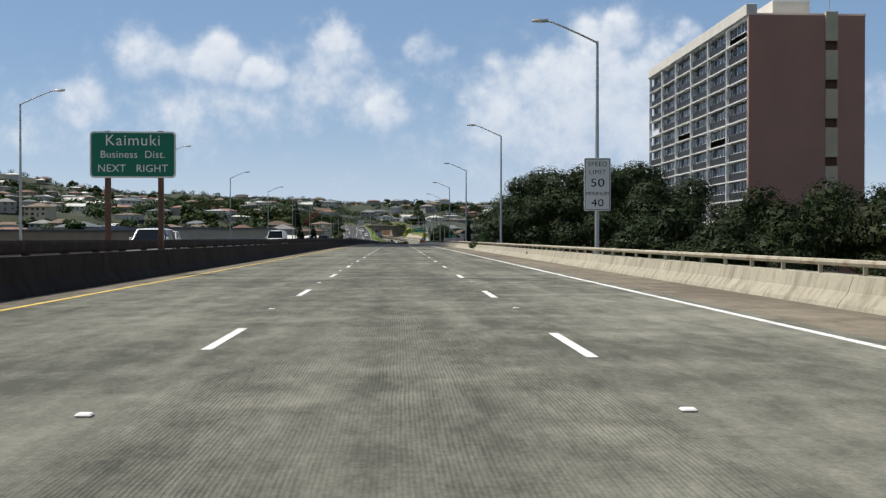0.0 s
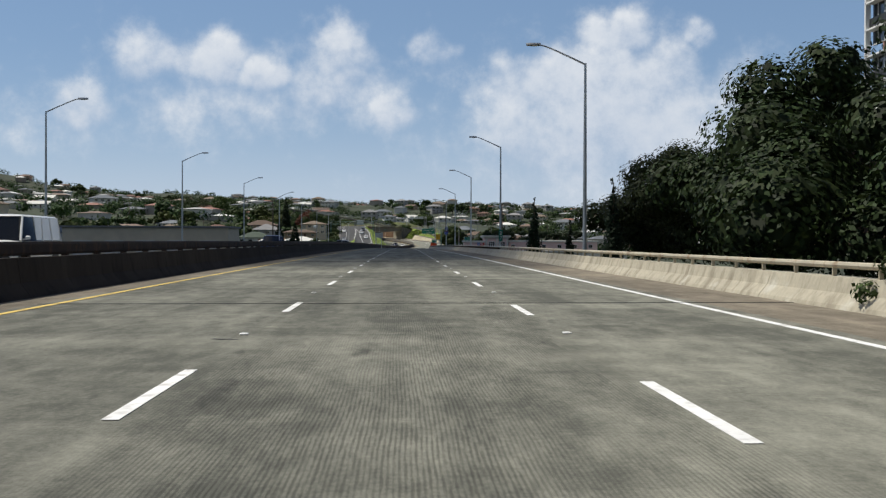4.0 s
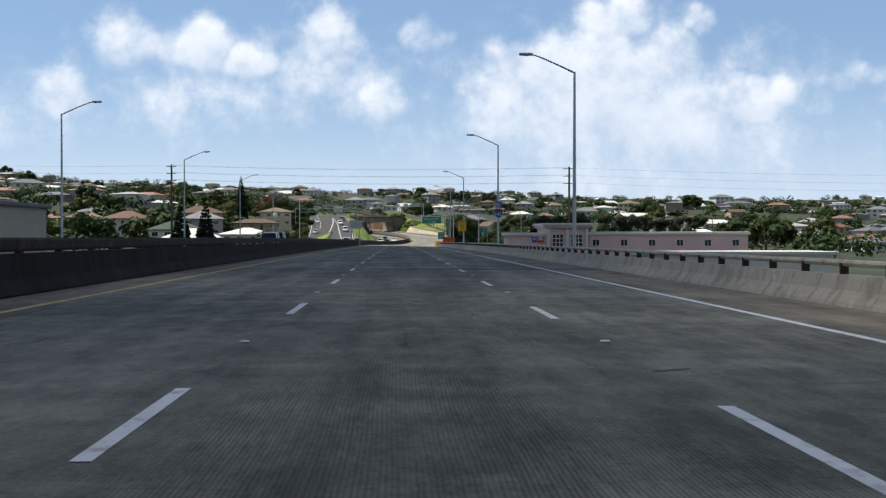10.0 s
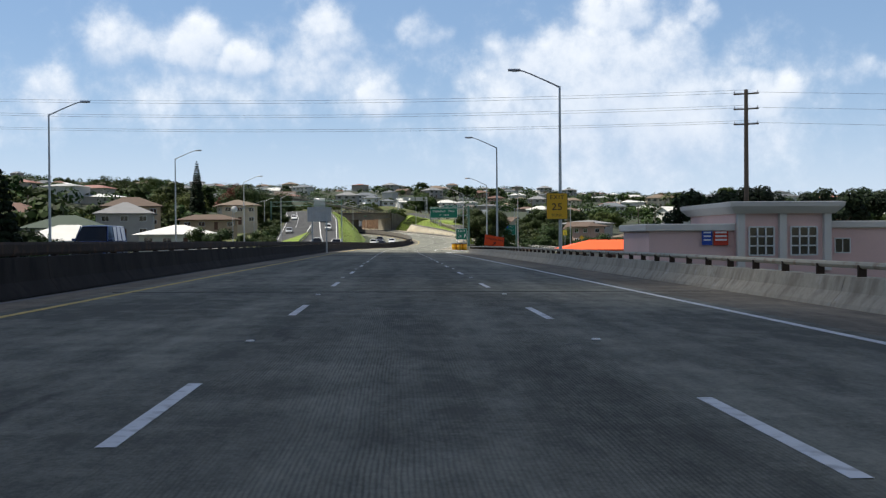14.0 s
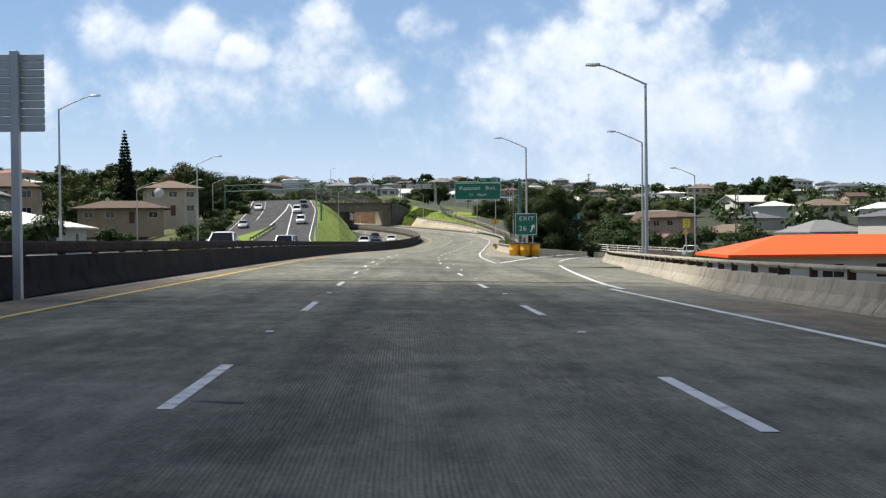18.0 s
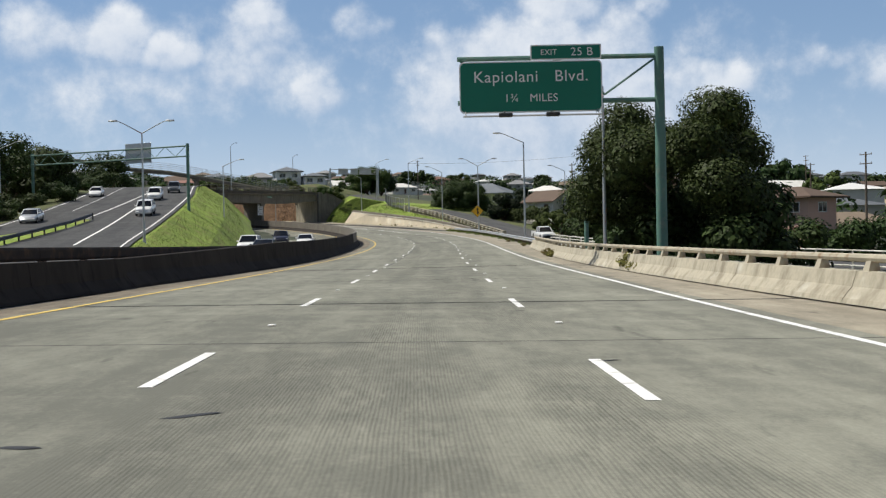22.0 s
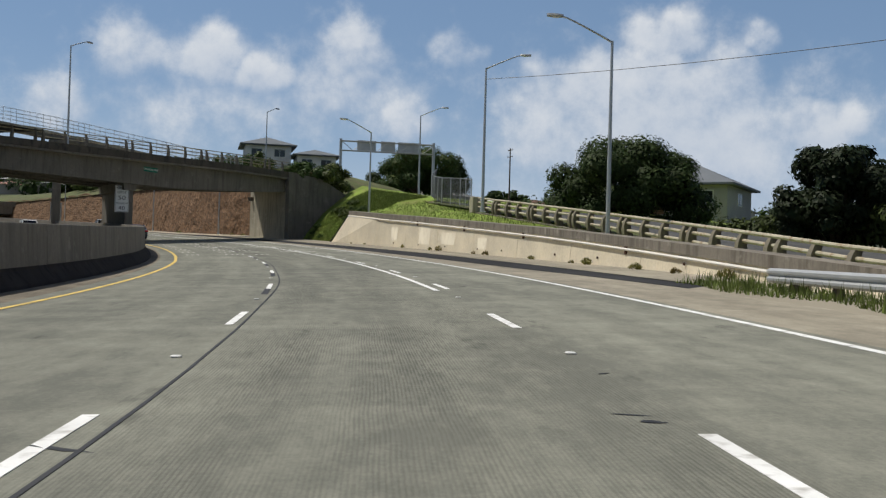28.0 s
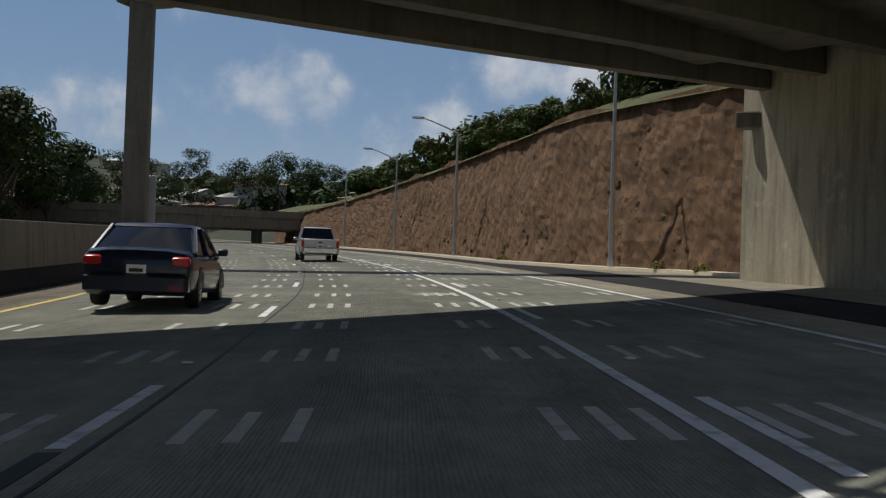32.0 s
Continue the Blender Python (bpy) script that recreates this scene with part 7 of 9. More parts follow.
for k in range(46):
    s, d = rng.uniform(745, 900), rng.uniform(0, 1)
    u = -27 - 30 * d
    z = float(np.interp(-u, [24.2, 27, 33, 44, 75], [0, 0.6, 3.5, 7.5, 9.5]))
    kk = rng.uniform(0.8, 1.9)
    copy_thing(hill_bush if k % 3 else green, on_road(s, u, z - 0.3, rng.uniform(0, 360)) @ Matrix.Diagonal((kk, kk, kk, 1)))
pm = palm("palm_tree", "tall coconut palm on the hillside beyond the bridge", on_road(800, -42, 6.2), 9.0, 5)
for s, u, z, k in ((905, -30, 7, 1.0), (912, -24, 7, 1.1), (925, -20, 8, 1.0), (820, -60, 8, 0.9)):
    copy_thing(pm, on_road(s, u, z, s) @ Matrix.Diagonal((k, k, k, 1)))
for x, y in ((-190, 470), (-185, 480), (150, 900), (160, 905)):
    copy_thing(pm, at_ground(x, y, 0, x, 1.4))

# weeds scattered over the bank beside the wing wall
for j in range(22):
    s = rng.uniform(738.5, 750)
    prof = bank_profile(s)
    u = rng.uniform(prof[0][0] + 0.2, 17.0)
    kk = rng.uniform(0.12, 0.30)
    copy_thing(hill_bush, on_road(s, u, float(np.interp(u, [a for a, _ in prof], [z for _, z in prof])) - 0.05, rng.uniform(0, 360)) @ Matrix.Diagonal((kk, kk, kk * 0.8, 1)))

# dark trees on the hillside beyond the bridge
for x, y, top, r in ((-77, 813, 21.9, 6), (-92, 832, 24.9, 6), (-101, 845, 25.0, 6), (-99, 847, 22.2, 5), (-118, 876, 25.3, 5), (-190, 1002, 40.4, 9), (-185, 1017, 43.1, 8), (-177, 1034, 41.0, 9), (-158, 1022, 41.5, 8), (-162, 1053, 42.5, 9), (-160, 1077, 42.4, 9), (-181, 972, 36.4, 8)):
    g = ground_z(x, y)
    hh = max(5.0, top - g)
    tree("broadleaf_tree", "dark leafy tree on the slope beyond the overpass", Matrix.Translation((x, y, top - hh)), hh * 0.56, r, r, hh * 0.46, 4200, 0.34, LEAF_DARK if (x + y) % 3 else LEAF_MID, abs(int(x * 7 + y)), 0.25, 26, "trees beyond the overpass")

# grass blades on the verges and banks, as one mass
def grass(count, seed):
    r = np.random.RandomState(seed)
    v = []
    place = []
    for i in range(count):
        q = r.rand()
        if q < 0.17:
            s = r.uniform(585, 666)
            u = r.uniform(7.85, 9.6) + 0.25 * math.sin(s * 0.9)
            place.append(road(s, u, 0.04 - max(0, u - 9.2) * 0.2))
        elif q < 0.72:
            s = r.uniform(736, 751)
            prof = bank_profile(s)
            u = r.uniform(prof[0][0], 20)
            place.append(road(s, u, float(np.interp(u, [a for a, _ in prof], [z for _, z in prof])) - 0.02))
        elif q < 0.86:
            k = r.randint(8, len(front_line) - 14)
            p, d = front_line[k], front_line[k + 1] - front_line[k]
            sd = Vector((d.y, -d.x, 0)).normalized()
            u = r.uniform(7.9, 15.0)
            place.append(p + d * r.rand() + sd * u + Vector((0, 0, float(np.interp(u, [8.1, 12.4, 17.0], [-0.1, -2.5, -7.0])))))
        else:
            s = r.uniform(690, 736)
            prof = bank_profile(s)
            u = r.uniform(prof[0][0], 22)
            place.append(road(s, u, float(np.interp(u, [a for a, _ in prof], [z for _, z in prof])) - 0.02))
    p = np.array([tuple(q) for q in place])
    a = r.uniform(0, 2 * PI, count)
    h = r.uniform(0.05, 0.20, count) * r.choice([0.8, 1.0, 2.2], count)
    w = r.uniform(0.006, 0.014, count)
    dx = np.stack([np.cos(a), np.sin(a), np.zeros(count)], 1)
    tip = p + np.stack([r.normal(0, 0.06, count), r.normal(0, 0.06, count), h], 1)
    tri = np.stack([p - dx * w[:, None] * 1.6, p + dx * w[:, None] * 1.6, tip], 1).reshape(-1, 3)
    return tri.tolist(), [(3 * i, 3 * i + 1, 3 * i + 2) for i in range(count)]


solid("grass", grass(110000, 6), GRASS, "short bright green grass on verges and banks", "grass", "stuff")


# ---- buildings ----
def flat_mat(name, c, rough=0.85):
    return surf(name, c, rough, 0.12, 0.8, 0.1)


WALLS = [flat_mat("cream_wall", (0.55, 0.48, 0.36)), flat_mat("white_wall", (0.66, 0.64, 0.58)), flat_mat("grey_wall", (0.36, 0.35, 0.33)), flat_mat("tan_wall", (0.42, 0.32, 0.22)), flat_mat("pink_wall", (0.52, 0.34, 0.27)), flat_mat("bluegrey_wall", (0.26, 0.30, 0.33))]
ROOFS = [flat_mat("brown_roof", (0.105, 0.072, 0.052)), flat_mat("pale_roof", (0.58, 0.57, 0.53)), flat_mat("grey_roof", (0.20, 0.20, 0.20)), flat_mat("tan_roof", (0.165, 0.128, 0.092)), flat_mat("slate_roof", (0.13, 0.145, 0.16)), flat_mat("red_roof", (0.135, 0.075, 0.055))]


def window(parent, x, y, z, w, h, face, glass=None, pane=True):
    """A window with a frame on a wall; face: the way out, as (dx, dy)."""
    dx, dy = face
    t = 0.07
    sx, sy = (w, t) if dy else (t, w)
    fr = part("window", join(cbox(x, y, z + h / 2, *( (w + 0.14, t, 0.07) if dy else (t, w + 0.14, 0.07))), cbox(x, y, z - h / 2, *((w + 0.14, t, 0.07) if dy else (t, w + 0.14, 0.07))),
                             cbox(x - (w / 2 + 0.035 if dy else 0), y - (0 if dy else w / 2 + 0.035), z, *((0.07, t, h) if dy else (t, 0.07, h))),
                             cbox(x + (w / 2 + 0.035 if dy else 0), y + (0 if dy else w / 2 + 0.035), z, *((0.07, t, h) if dy else (t, 0.07, h))),
                             cbox(x, y, z, *((0.05, t, h) if dy else (t, 0.05, h)))), WHITE_FRAME, parent)
    if pane:
        part("pane", cbox(x - dx * 0.01, y - dy * 0.01, z, *((w, 0.03, h) if dy else (0.03, w, h))), glass or PANE, fr)
    return fr


def house(label, m, w, d, storeys, wall, roof, kind="hip", eave=0.7, group="houses", pitch=0.42, plinth=2.5, windows=True, far_off=False):
    """A house with walls, roof, windows and door; its front looks along -y."""
    th = thing("house", label, "house", m, group)
    h = 2.75 * storeys
    part("wall", cbox(0, 0, h / 2 - plinth / 2, w, d, h + plinth), wall, th)
    ew, ed = w / 2 + eave, d / 2 + eave
    rise = min(ew, ed) * pitch
    if kind == "hip":
        k = max(0.0, ew - ed)
        l = max(0.0, ed - ew)
        v = [(-ew, -ed, h), (ew, -ed, h), (ew, ed, h), (-ew, ed, h), (-k, -l, h + rise), (k, l, h + rise)]
        if k >= l:
            f = [(0, 1, 5, 4), (2, 3, 4, 5), (1, 2, 5), (3, 0, 4)]
        else:
            f = [(0, 1, 4), (2, 3, 5), (1, 2, 5, 4), (3, 0, 4, 5)]
        v2 = [(x, y, z - 0.18) for x, y, z in v[:4]]
        v, n = v + v2, 6
        f = f + [(0, n, n + 1, 1), (1, n + 1, n + 2, 2), (2, n + 2, n + 3, 3), (3, n + 3, n, 0), (n + 3, n + 2, n + 1, n)]
    else:
        v = [(-ew, -ed, h - 0.1), (ew, -ed, h - 0.1), (ew, ed, h - 0.1), (-ew, ed, h - 0.1), (-ew, 0, h + rise), (ew, 0, h + rise)]
        v += [(x, y, z - 0.16) for x, y, z in v]
        f = [(0, 1, 5, 4), (2, 3, 4, 5), (6, 10, 11, 7), (8, 11, 10, 9), (0, 6, 7, 1), (2, 8, 9, 3), (1, 7, 11, 5), (5, 11, 8, 2), (0, 4, 10, 6), (4, 3, 9, 10)]
        part("gable", ([(-w / 2 + 0.02, -d / 2, h - 0.05), (-w / 2 + 0.02, d / 2, h - 0.05), (-w / 2 + 0.02, 0, h + rise * 0.84), (w / 2 - 0.02, -d / 2, h - 0.05), (w / 2 - 0.02, d / 2, h - 0.05), (w / 2 - 0.02, 0, h + rise * 0.84)], [(0, 2, 1), (3, 4, 5)]), wall, th)
    part("roof", (v, f), roof, th)
    if windows:
        n = max(2, int(w / 3.2))
        for st in range(storeys):
            z = 1.55 + 2.75 * st
            for i in range(n):
                x = -w / 2 + w * (i + 0.5) / n
                if st == 0 and i == n // 2:
                    part("door", cbox(x, -d / 2 - 0.02, 1.05, 0.95, 0.06, 2.1, 0.01), RUST_POST, th)
                else:
                    if far_off:
                        part("window", cbox(x, -d / 2 - 0.02, z, 1.7, 0.06, 1.15, 0.01), PANE, th)
                    else:
                        window(th, x, -d / 2 - 0.02, z, 1.5, 1.1, (0, -1))
            for sx in (-1, 1):
                if not far_off:
                    window(th, sx * (w / 2 + 0.02), 0, z, 1.5, 1.1, (sx, 0))
    return th


WHITE_STUCCO = flat_mat("white_stucco", (0.74, 0.73, 0.74))


# near houses beside the oncoming lanes
def place(x, y, z, turn=0):
    return Matrix.Translation((x, y, z)) @ Matrix.Rotation(radians(turn), 4, "Z")


hs = house("two-storey brown-roofed house with cream walls and a satellite dish", place(-44.8, 627, 5.2, 18), 10, 9, 2, WALLS[0], ROOFS[3], eave=1.1, pitch=0.3)
dish = thing("satellite_dish", "white satellite dish beside the brown-roofed house", "satellite dish", place(-42.5, 606, 6.5))
part("reflector", loft([[(r * math.cos(2 * PI * i / 16), -0.5 * (1 - r) ** 0.6, 2.6 + r * math.sin(2 * PI * i / 16)) for i in range(16)] for r in (0.9, 0.6, 0.25)]), WHITE_FRAME, dish, smooth=True)
part("mast", tube([(0, 0, -1.5), (0, -0.2, 2.4)], 0.06, 6), GALV, dish)
house("low brown-roofed wing of a hillside house", place(-50, 609, 3.6, 12), 15, 8, 1, WALLS[3], ROOFS[0], eave=1.2, pitch=0.28)
house("single-storey house with a pale grey hipped roof", place(-42, 529, -0.6, 6), 14, 12, 1, WALLS[1], ROOFS[1], eave=1.2, pitch=0.26)
house("grey bungalow with a pale hipped roof behind the oncoming lanes", place(-47, 474, -1.6, 8), 13, 10, 1, WALLS[2], ROOFS[1], "hip", pitch=0.4)
house("two-storey grey house with an upper balcony", place(-60, 560, 1.5, 10), 12, 11, 2, WALLS[2], ROOFS[2])
house("white house with dark green hipped roof", place(-58, 510, 0.6, 4), 13, 10, 1, WALLS[1], flat_mat("green_roof", (0.05, 0.07, 0.05)), pitch=0.4)
house("tan house with a brown tiled roof", place(-66, 590, 4.0, 14), 14, 10, 2, WALLS[3], ROOFS[0])
house("white house with a red-brown roof on the slope", place(-78, 540, 4.0, -6), 12, 9, 1, WALLS[1], ROOFS[5])
house("cream house with brown gabled roof above the side street", place(40.6, 684, 3.3, -54), 6.4, 6.2, 1, WALLS[1], ROOFS[0], "gable", pitch=0.5)
house("low house with a long dark grey roof behind hedges", place(37, 738, 6.8, -30), 12, 9, 1, WALLS[2], ROOFS[4], pitch=0.45)
house("dark-roofed flat house beyond the side street", place(64, 668, 2.6, -50), 15, 9, 1, WALLS[2], ROOFS[2], pitch=0.2)
house("salmon stucco house with a brown gabled roof", place(57.5, 641, -2.2, -35), 7.5, 7, 2, WALLS[4], ROOFS[0], "gable", pitch=0.55)
house("pinkish house with wide brown roof beyond the exit", place(56.0, 620.5, -1.5, -59), 7.5, 5.5, 2, WALLS[4], ROOFS[0], eave=1.1, pitch=0.32)
house("tan house with a wide low roof beyond the exit", place(78, 652, -2.0, -20), 15, 11, 1, WALLS[3], ROOFS[3], eave=1.1, pitch=0.3)
house("low house with a brown hipped roof beyond the exit", place(74, 592, -4.2, 5), 11, 8, 1, WALLS[0], ROOFS[0], pitch=0.3)
house("grey-roofed bungalow behind trees", place(86, 620, -2.0, 15), 13, 10, 1, WALLS[1], ROOFS[2])
house("two-storey white hilltop house with dark hipped roof and large windows", place(-9.6, 799, 13.4, 12), 6.6, 7, 2, WHITE_STUCCO, ROOFS[4], eave=0.8, pitch=0.35)
house("low white annex beside the hilltop house", place(-2.4, 798, 12.0, 12), 5.6, 6, 2, WHITE_STUCCO, ROOFS[4], eave=0.7, pitch=0.3)
house("house with tan roof high above the cutting", place(-95, 800, 11.5, 40), 14, 10, 2, WALLS[3], ROOFS[5])
house("white house with brown roof high above the cutting", place(-110, 835, 12.5, 50), 13, 10, 2, WALLS[1], ROOFS[0])
# houses scattered over the hills
kinds = []
rng = random.Random(17)
specs = ((12, 9, 1, 1, 1, "hip", "pale-roofed white bungalow on the hillside"), (13, 10, 2, 0, 3, "hip", "two-storey cream house with tan roof on the hillside"), (11, 9, 1, 3, 0, "gable", "tan gabled house with brown roof on the hillside"),
         (14, 10, 1, 1, 1, "gable", "long white house with bright metal roof on the hillside"), (12, 10, 2, 2, 2, "hip", "grey two-storey house on the hillside"), (13, 9, 1, 4, 5, "hip", "pinkish house with red roof on the hillside"), (15, 10, 2, 1, 4, "hip", "white two-storey house with slate roof on the hillside"))
for i, (w, d, st, a, b, kd, lab) in enumerate(specs):
    kinds.append(house(lab, at_ground(-150 - 22 * i, 520 + 35 * i, 0.4, rng.uniform(-0.5, 0.5)), w, d, st, WALLS[a], ROOFS[b], kd, 0.8, "hillside houses", 0.38, far_off=True))
spots = []
tries = 0
while len(spots) < 195 and tries < 6000:
    tries += 1
    q = rng.random()
    if q < 0.44:
        x, y = -85 - 620 * rng.random() ** 1.3, rng.uniform(420, 1450)
    elif q < 0.62:
        x, y = rng.uniform(-180, 220), rng.uniform(930, 1700)
    else:
        x, y = 70 + 560 * rng.random() ** 1.2, rng.uniform(560, 1350)
    if x > 0 and y < 660 and x < 100:
        continue
    i = int(np.argmin((LINE[:, 0] - x) ** 2 + (LINE[:, 1] - y) ** 2))
    if math.hypot(LINE[i, 0] - x, LINE[i, 1] - y) < 62:
        continue
    if any((x - a) ** 2 + (y - b) ** 2 < 17 ** 2 for a, b in spots):
        continue
    spots.append((x, y))
for k, (x, y) in enumerate(spots):
    copy_thing(kinds[rng.randrange(len(kinds))], at_ground(x, y, 0.4, rng.uniform(-0.6, 0.6), rng.uniform(0.85, 1.2)))
# garden trees between them
pats = [tree("broadleaf_tree", "green garden tree among hillside houses", at_ground(-140, 500, 0), 4.0, 4.6, 4.4, 3.2, 700, 0.7, LEAF_MID, 201, 0.25, 16, "hillside trees"),
        tree("broadleaf_tree", "dark green garden tree among hillside houses", at_ground(-165, 545, 0), 4.6, 5.4, 5.2, 3.6, 750, 0.78, LEAF_DARK, 202, 0.25, 18, "hillside trees"),
        tree("broadleaf_tree", "broad dark tree among hillside houses", at_ground(-200, 590, 0), 5.0, 7.2, 6.6, 3.6, 900, 0.9, LEAF_DARK, 203, 0.3, 20, "hillside trees")]
for k in range(270):
    if k < 200:
        x, y = spots[rng.randrange(len(spots))]
        x, y = x + rng.uniform(-16, 16), y + rng.uniform(-15, 9)
    else:
        x, y = rng.uniform(-140, -60), rng.uniform(430, 760)
        if k > 262:
            x, y = rng.uniform(60, 150), rng.uniform(420, 720)
    if math.hypot(x - 45, y - 606) < 12:
        continue
    copy_thing(pats[k % 3], at_ground(x, y, -0.2, rng.uniform(0, 6), rng.uniform(0.6, 1.35)))


# the crowd of far houses that nobody could count, walls and roofs
def crowd_of_houses(seed, count):
    r = np.random.RandomState(seed)
    walls_v, walls_f, roofs_v, roofs_f = [], [], [], []
    done = 0
    while done < count:
        q = r.rand()
        if q < 0.45:
            x, y = -95 - 560 * r.rand() ** 1.2, r.uniform(380, 1400)
        elif q < 0.7:
            x, y = r.uniform(-240, 260), r.uniform(960, 1800)
        else:
            x, y = 85 + 620 * r.rand() ** 1.1, r.uniform(560, 1500)
        if np.min((LINE[::5, 0] - x) ** 2 + (LINE[::5, 1] - y) ** 2) < 80 ** 2 or any((x - a) ** 2 + (y - b) ** 2 < 15 ** 2 for a, b in spots):
            continue
        w, d, h = r.uniform(9, 17), r.uniform(8, 11), r.choice([2.9, 3.1, 5.6])
        t = r.uniform(-0.5, 0.5)
        g = ground_z(x, y)
        e, rise = 0.9, r.uniform(1.0, 2.0)
        turn = lambda a, b, z: (x + a * math.cos(t) - b * math.sin(t), y + a * math.sin(t) + b * math.cos(t), g + z)
        n = len(walls_v)
        walls_v += [turn(a * w / 2, b * d / 2, z) for z in (-2.5, h) for a, b in ((-1, -1), (1, -1), (1, 1), (-1, 1))]
        walls_f += [(n + i, n + (i + 1) % 4, n + 4 + (i + 1) % 4, n + 4 + i) for i in range(4)]
        n = len(roofs_v)
        k = max(0.4, (w - d) / 2)
        roofs_v += [turn(a * (w / 2 + e), b * (d / 2 + e), h - 0.1) for a, b in ((-1, -1), (1, -1), (1, 1), (-1, 1))] + [turn(-k, 0, h + rise), turn(k, 0, h + rise)]
        roofs_f += [(n, n + 1, n + 5, n + 4), (n + 2, n + 3, n + 4, n + 5), (n + 1, n + 2, n + 5), (n + 3, n, n + 4), (n + 3, n + 2, n + 1, n)]
        done += 1
    return (walls_v, walls_f), (roofs_v, roofs_f)


def many_coloured(name, stops, rough):
    """One of several plain colours for each loose piece."""
    m, n, l, p = nodes_of(name)
    g, r = n.new("ShaderNodeNewGeometry"), n.new("ShaderNodeValToRGB")
    r.color_ramp.interpolation = "CONSTANT"
    for i, c in enumerate(stops):
        e = r.color_ramp.elements[i] if i < 2 else r.color_ramp.elements.new(0.5)
        e.position, e.color = i / len(stops), (*c, 1)
    l.new(g.outputs["Random Per Island"], r.inputs[0])
    l.new(r.outputs[0], p.inputs["Base Color"])
    p.inputs["Roughness"].default_value = rough
    return m


far_walls, far_roofs = crowd_of_houses(71, 620)
hs = thing("hillside_houses", "crowded pale and brown roofed houses covering the hills", "houses", None, "", "stuff")
part("wall", far_walls, many_coloured("far_wall_paint", ((0.50, 0.46, 0.40), (0.36, 0.33, 0.29), (0.60, 0.58, 0.54), (0.30, 0.26, 0.21), (0.42, 0.33, 0.27)), 0.9), hs)["kind"] = "stuff"
part("roof", far_roofs, many_coloured("far_roof_cover", ((0.30, 0.30, 0.29), (0.58, 0.58, 0.56), (0.15, 0.10, 0.07), (0.10, 0.11, 0.12), (0.70, 0.70, 0.68), (0.22, 0.10, 0.07), (0.34, 0.27, 0.20)), 0.7), hs)["kind"] = "stuff"


# distant woods, as one mass of leaf clumps
def woods(seed, count, area=None):
    r = np.random.RandomState(seed)
    cx, cy = [], []
    while len(cx) < count:
        q = r.rand()
        if q < 0.45:
            x, y = -70 - 800 * r.rand(), r.uniform(330, 1600)
        elif q < 0.72:
            x, y = r.uniform(-260, 300), r.uniform(900, 1800)
        else:
            x, y = 70 + 700 * r.rand() ** 1.2, r.uniform(480, 1420)
        if area:
            x, y = r.uniform(area[0], area[1]), r.uniform(area[2], area[3])
        if np.min((LINE[::5, 0] - x) ** 2 + (LINE[::5, 1] - y) ** 2) > 75 ** 2 and not (area and any(abs(x - a) < 13 and -45 < y - b < 10 for a, b in spots)):
            cx.append(x)
            cy.append(y)
    z = ground_heights(cx, cy)
    rad = r.uniform(3.0, 6.0, count) if area else r.uniform(2.5, 6.0, count)
    cs = np.stack([cx, cy, z + rad * 0.55], 1)
    return leaf_mesh("woods", cs, rad, count * (40 if area else 50), 1.15 if area else 0.85, LEAF_DARK, seed, 0.7)


tagged(new("woods", woods(44, 2300)), "dark green woods and gardens covering the hills", "woods", "", "stuff")
tagged(new("woods", woods(45, 800, (75, 600, 500, 1400))), "dense dark gardens and woods between hillside houses", "woods", "", "stuff")
tagged(new("woods", woods(47, 900, (-420, 900, 1250, 1950))), "dark trees along the far skyline", "woods", "", "stuff")
tagged(new("woods", woods(48, 1300, (-520, -80, 400, 1250))), "dark gardens crowding the hillside houses", "woods", "", "stuff")
tagged(new("woods", woods(46, 420, (-260, -105, 925, 1120))), "low dark woods on the hillside beyond the second bridge", "woods", "", "stuff")

# ---- apartment tower ----
T0, T1, T2, TB, TT = Vector((45.0, 136.3, 0)), 54.0, 15.0, ground_z(50, 150), 30.2
tow = thing("apartment_tower", "ten-storey pink apartment tower with white balcony grid", "apartment building", place(45.0, 136.3, 0))
FL, BAYS = 2.62, 6
part("wall", join(cbox(T2 * 0.5 + 0.9, 0.3, (TB + TT) / 2 - 0.6, T2 - 1.8, 0.6, TT - TB, 0.0), cbox(T2 / 2 + 0.9, T1 - 0.3, (TB + TT) / 2, T2 - 1.8, 0.6, TT - TB), cbox(T2 - 0.3, T1 / 2, (TB + TT) / 2, 0.6, T1 - 1.2, TT - TB)), PINK_WALL, tow)
part("end_wall", cbox(5.0, -0.25, (TB + TT) / 2, 10.0, 0.5, TT - TB), PINK_WALL, tow)
part("end_wall", cbox(13.4, -0.25, (TB + TT) / 2, 3.6, 0.5, TT - TB), PINK_WALL, tow)
# Balcony recess shade is painted in: the rear wall gets near-black concrete.
part("back_wall", cbox(2.1, T1 / 2, (TB + TT) / 2, 0.3, T1 - 1.2, TT - TB), CONCRETE_DARK, tow, "rear wall of the balconies, painted near-black for shade")
part("roof", join(cbox(T2 / 2 + 0.4, T1 / 2, TT + 0.15, T2 + 0.2, T1, 0.4), cbox(0.5, T1 / 2, TT + 0.75, 1.4, T1 + 0.3, 1.5, 0.05)), OFFWHITE, tow, "white roof parapet")
part("roof_house", cbox(7.0, 8.0, TT + 1.6, 5.0, 9.0, 2.4, 0.05), OFFWHITE, tow)
part("mast", tube([(11.5, 2.0, TT), (11.5, 2.0, TT + 4.2)], 0.06, 6), GALV, tow)
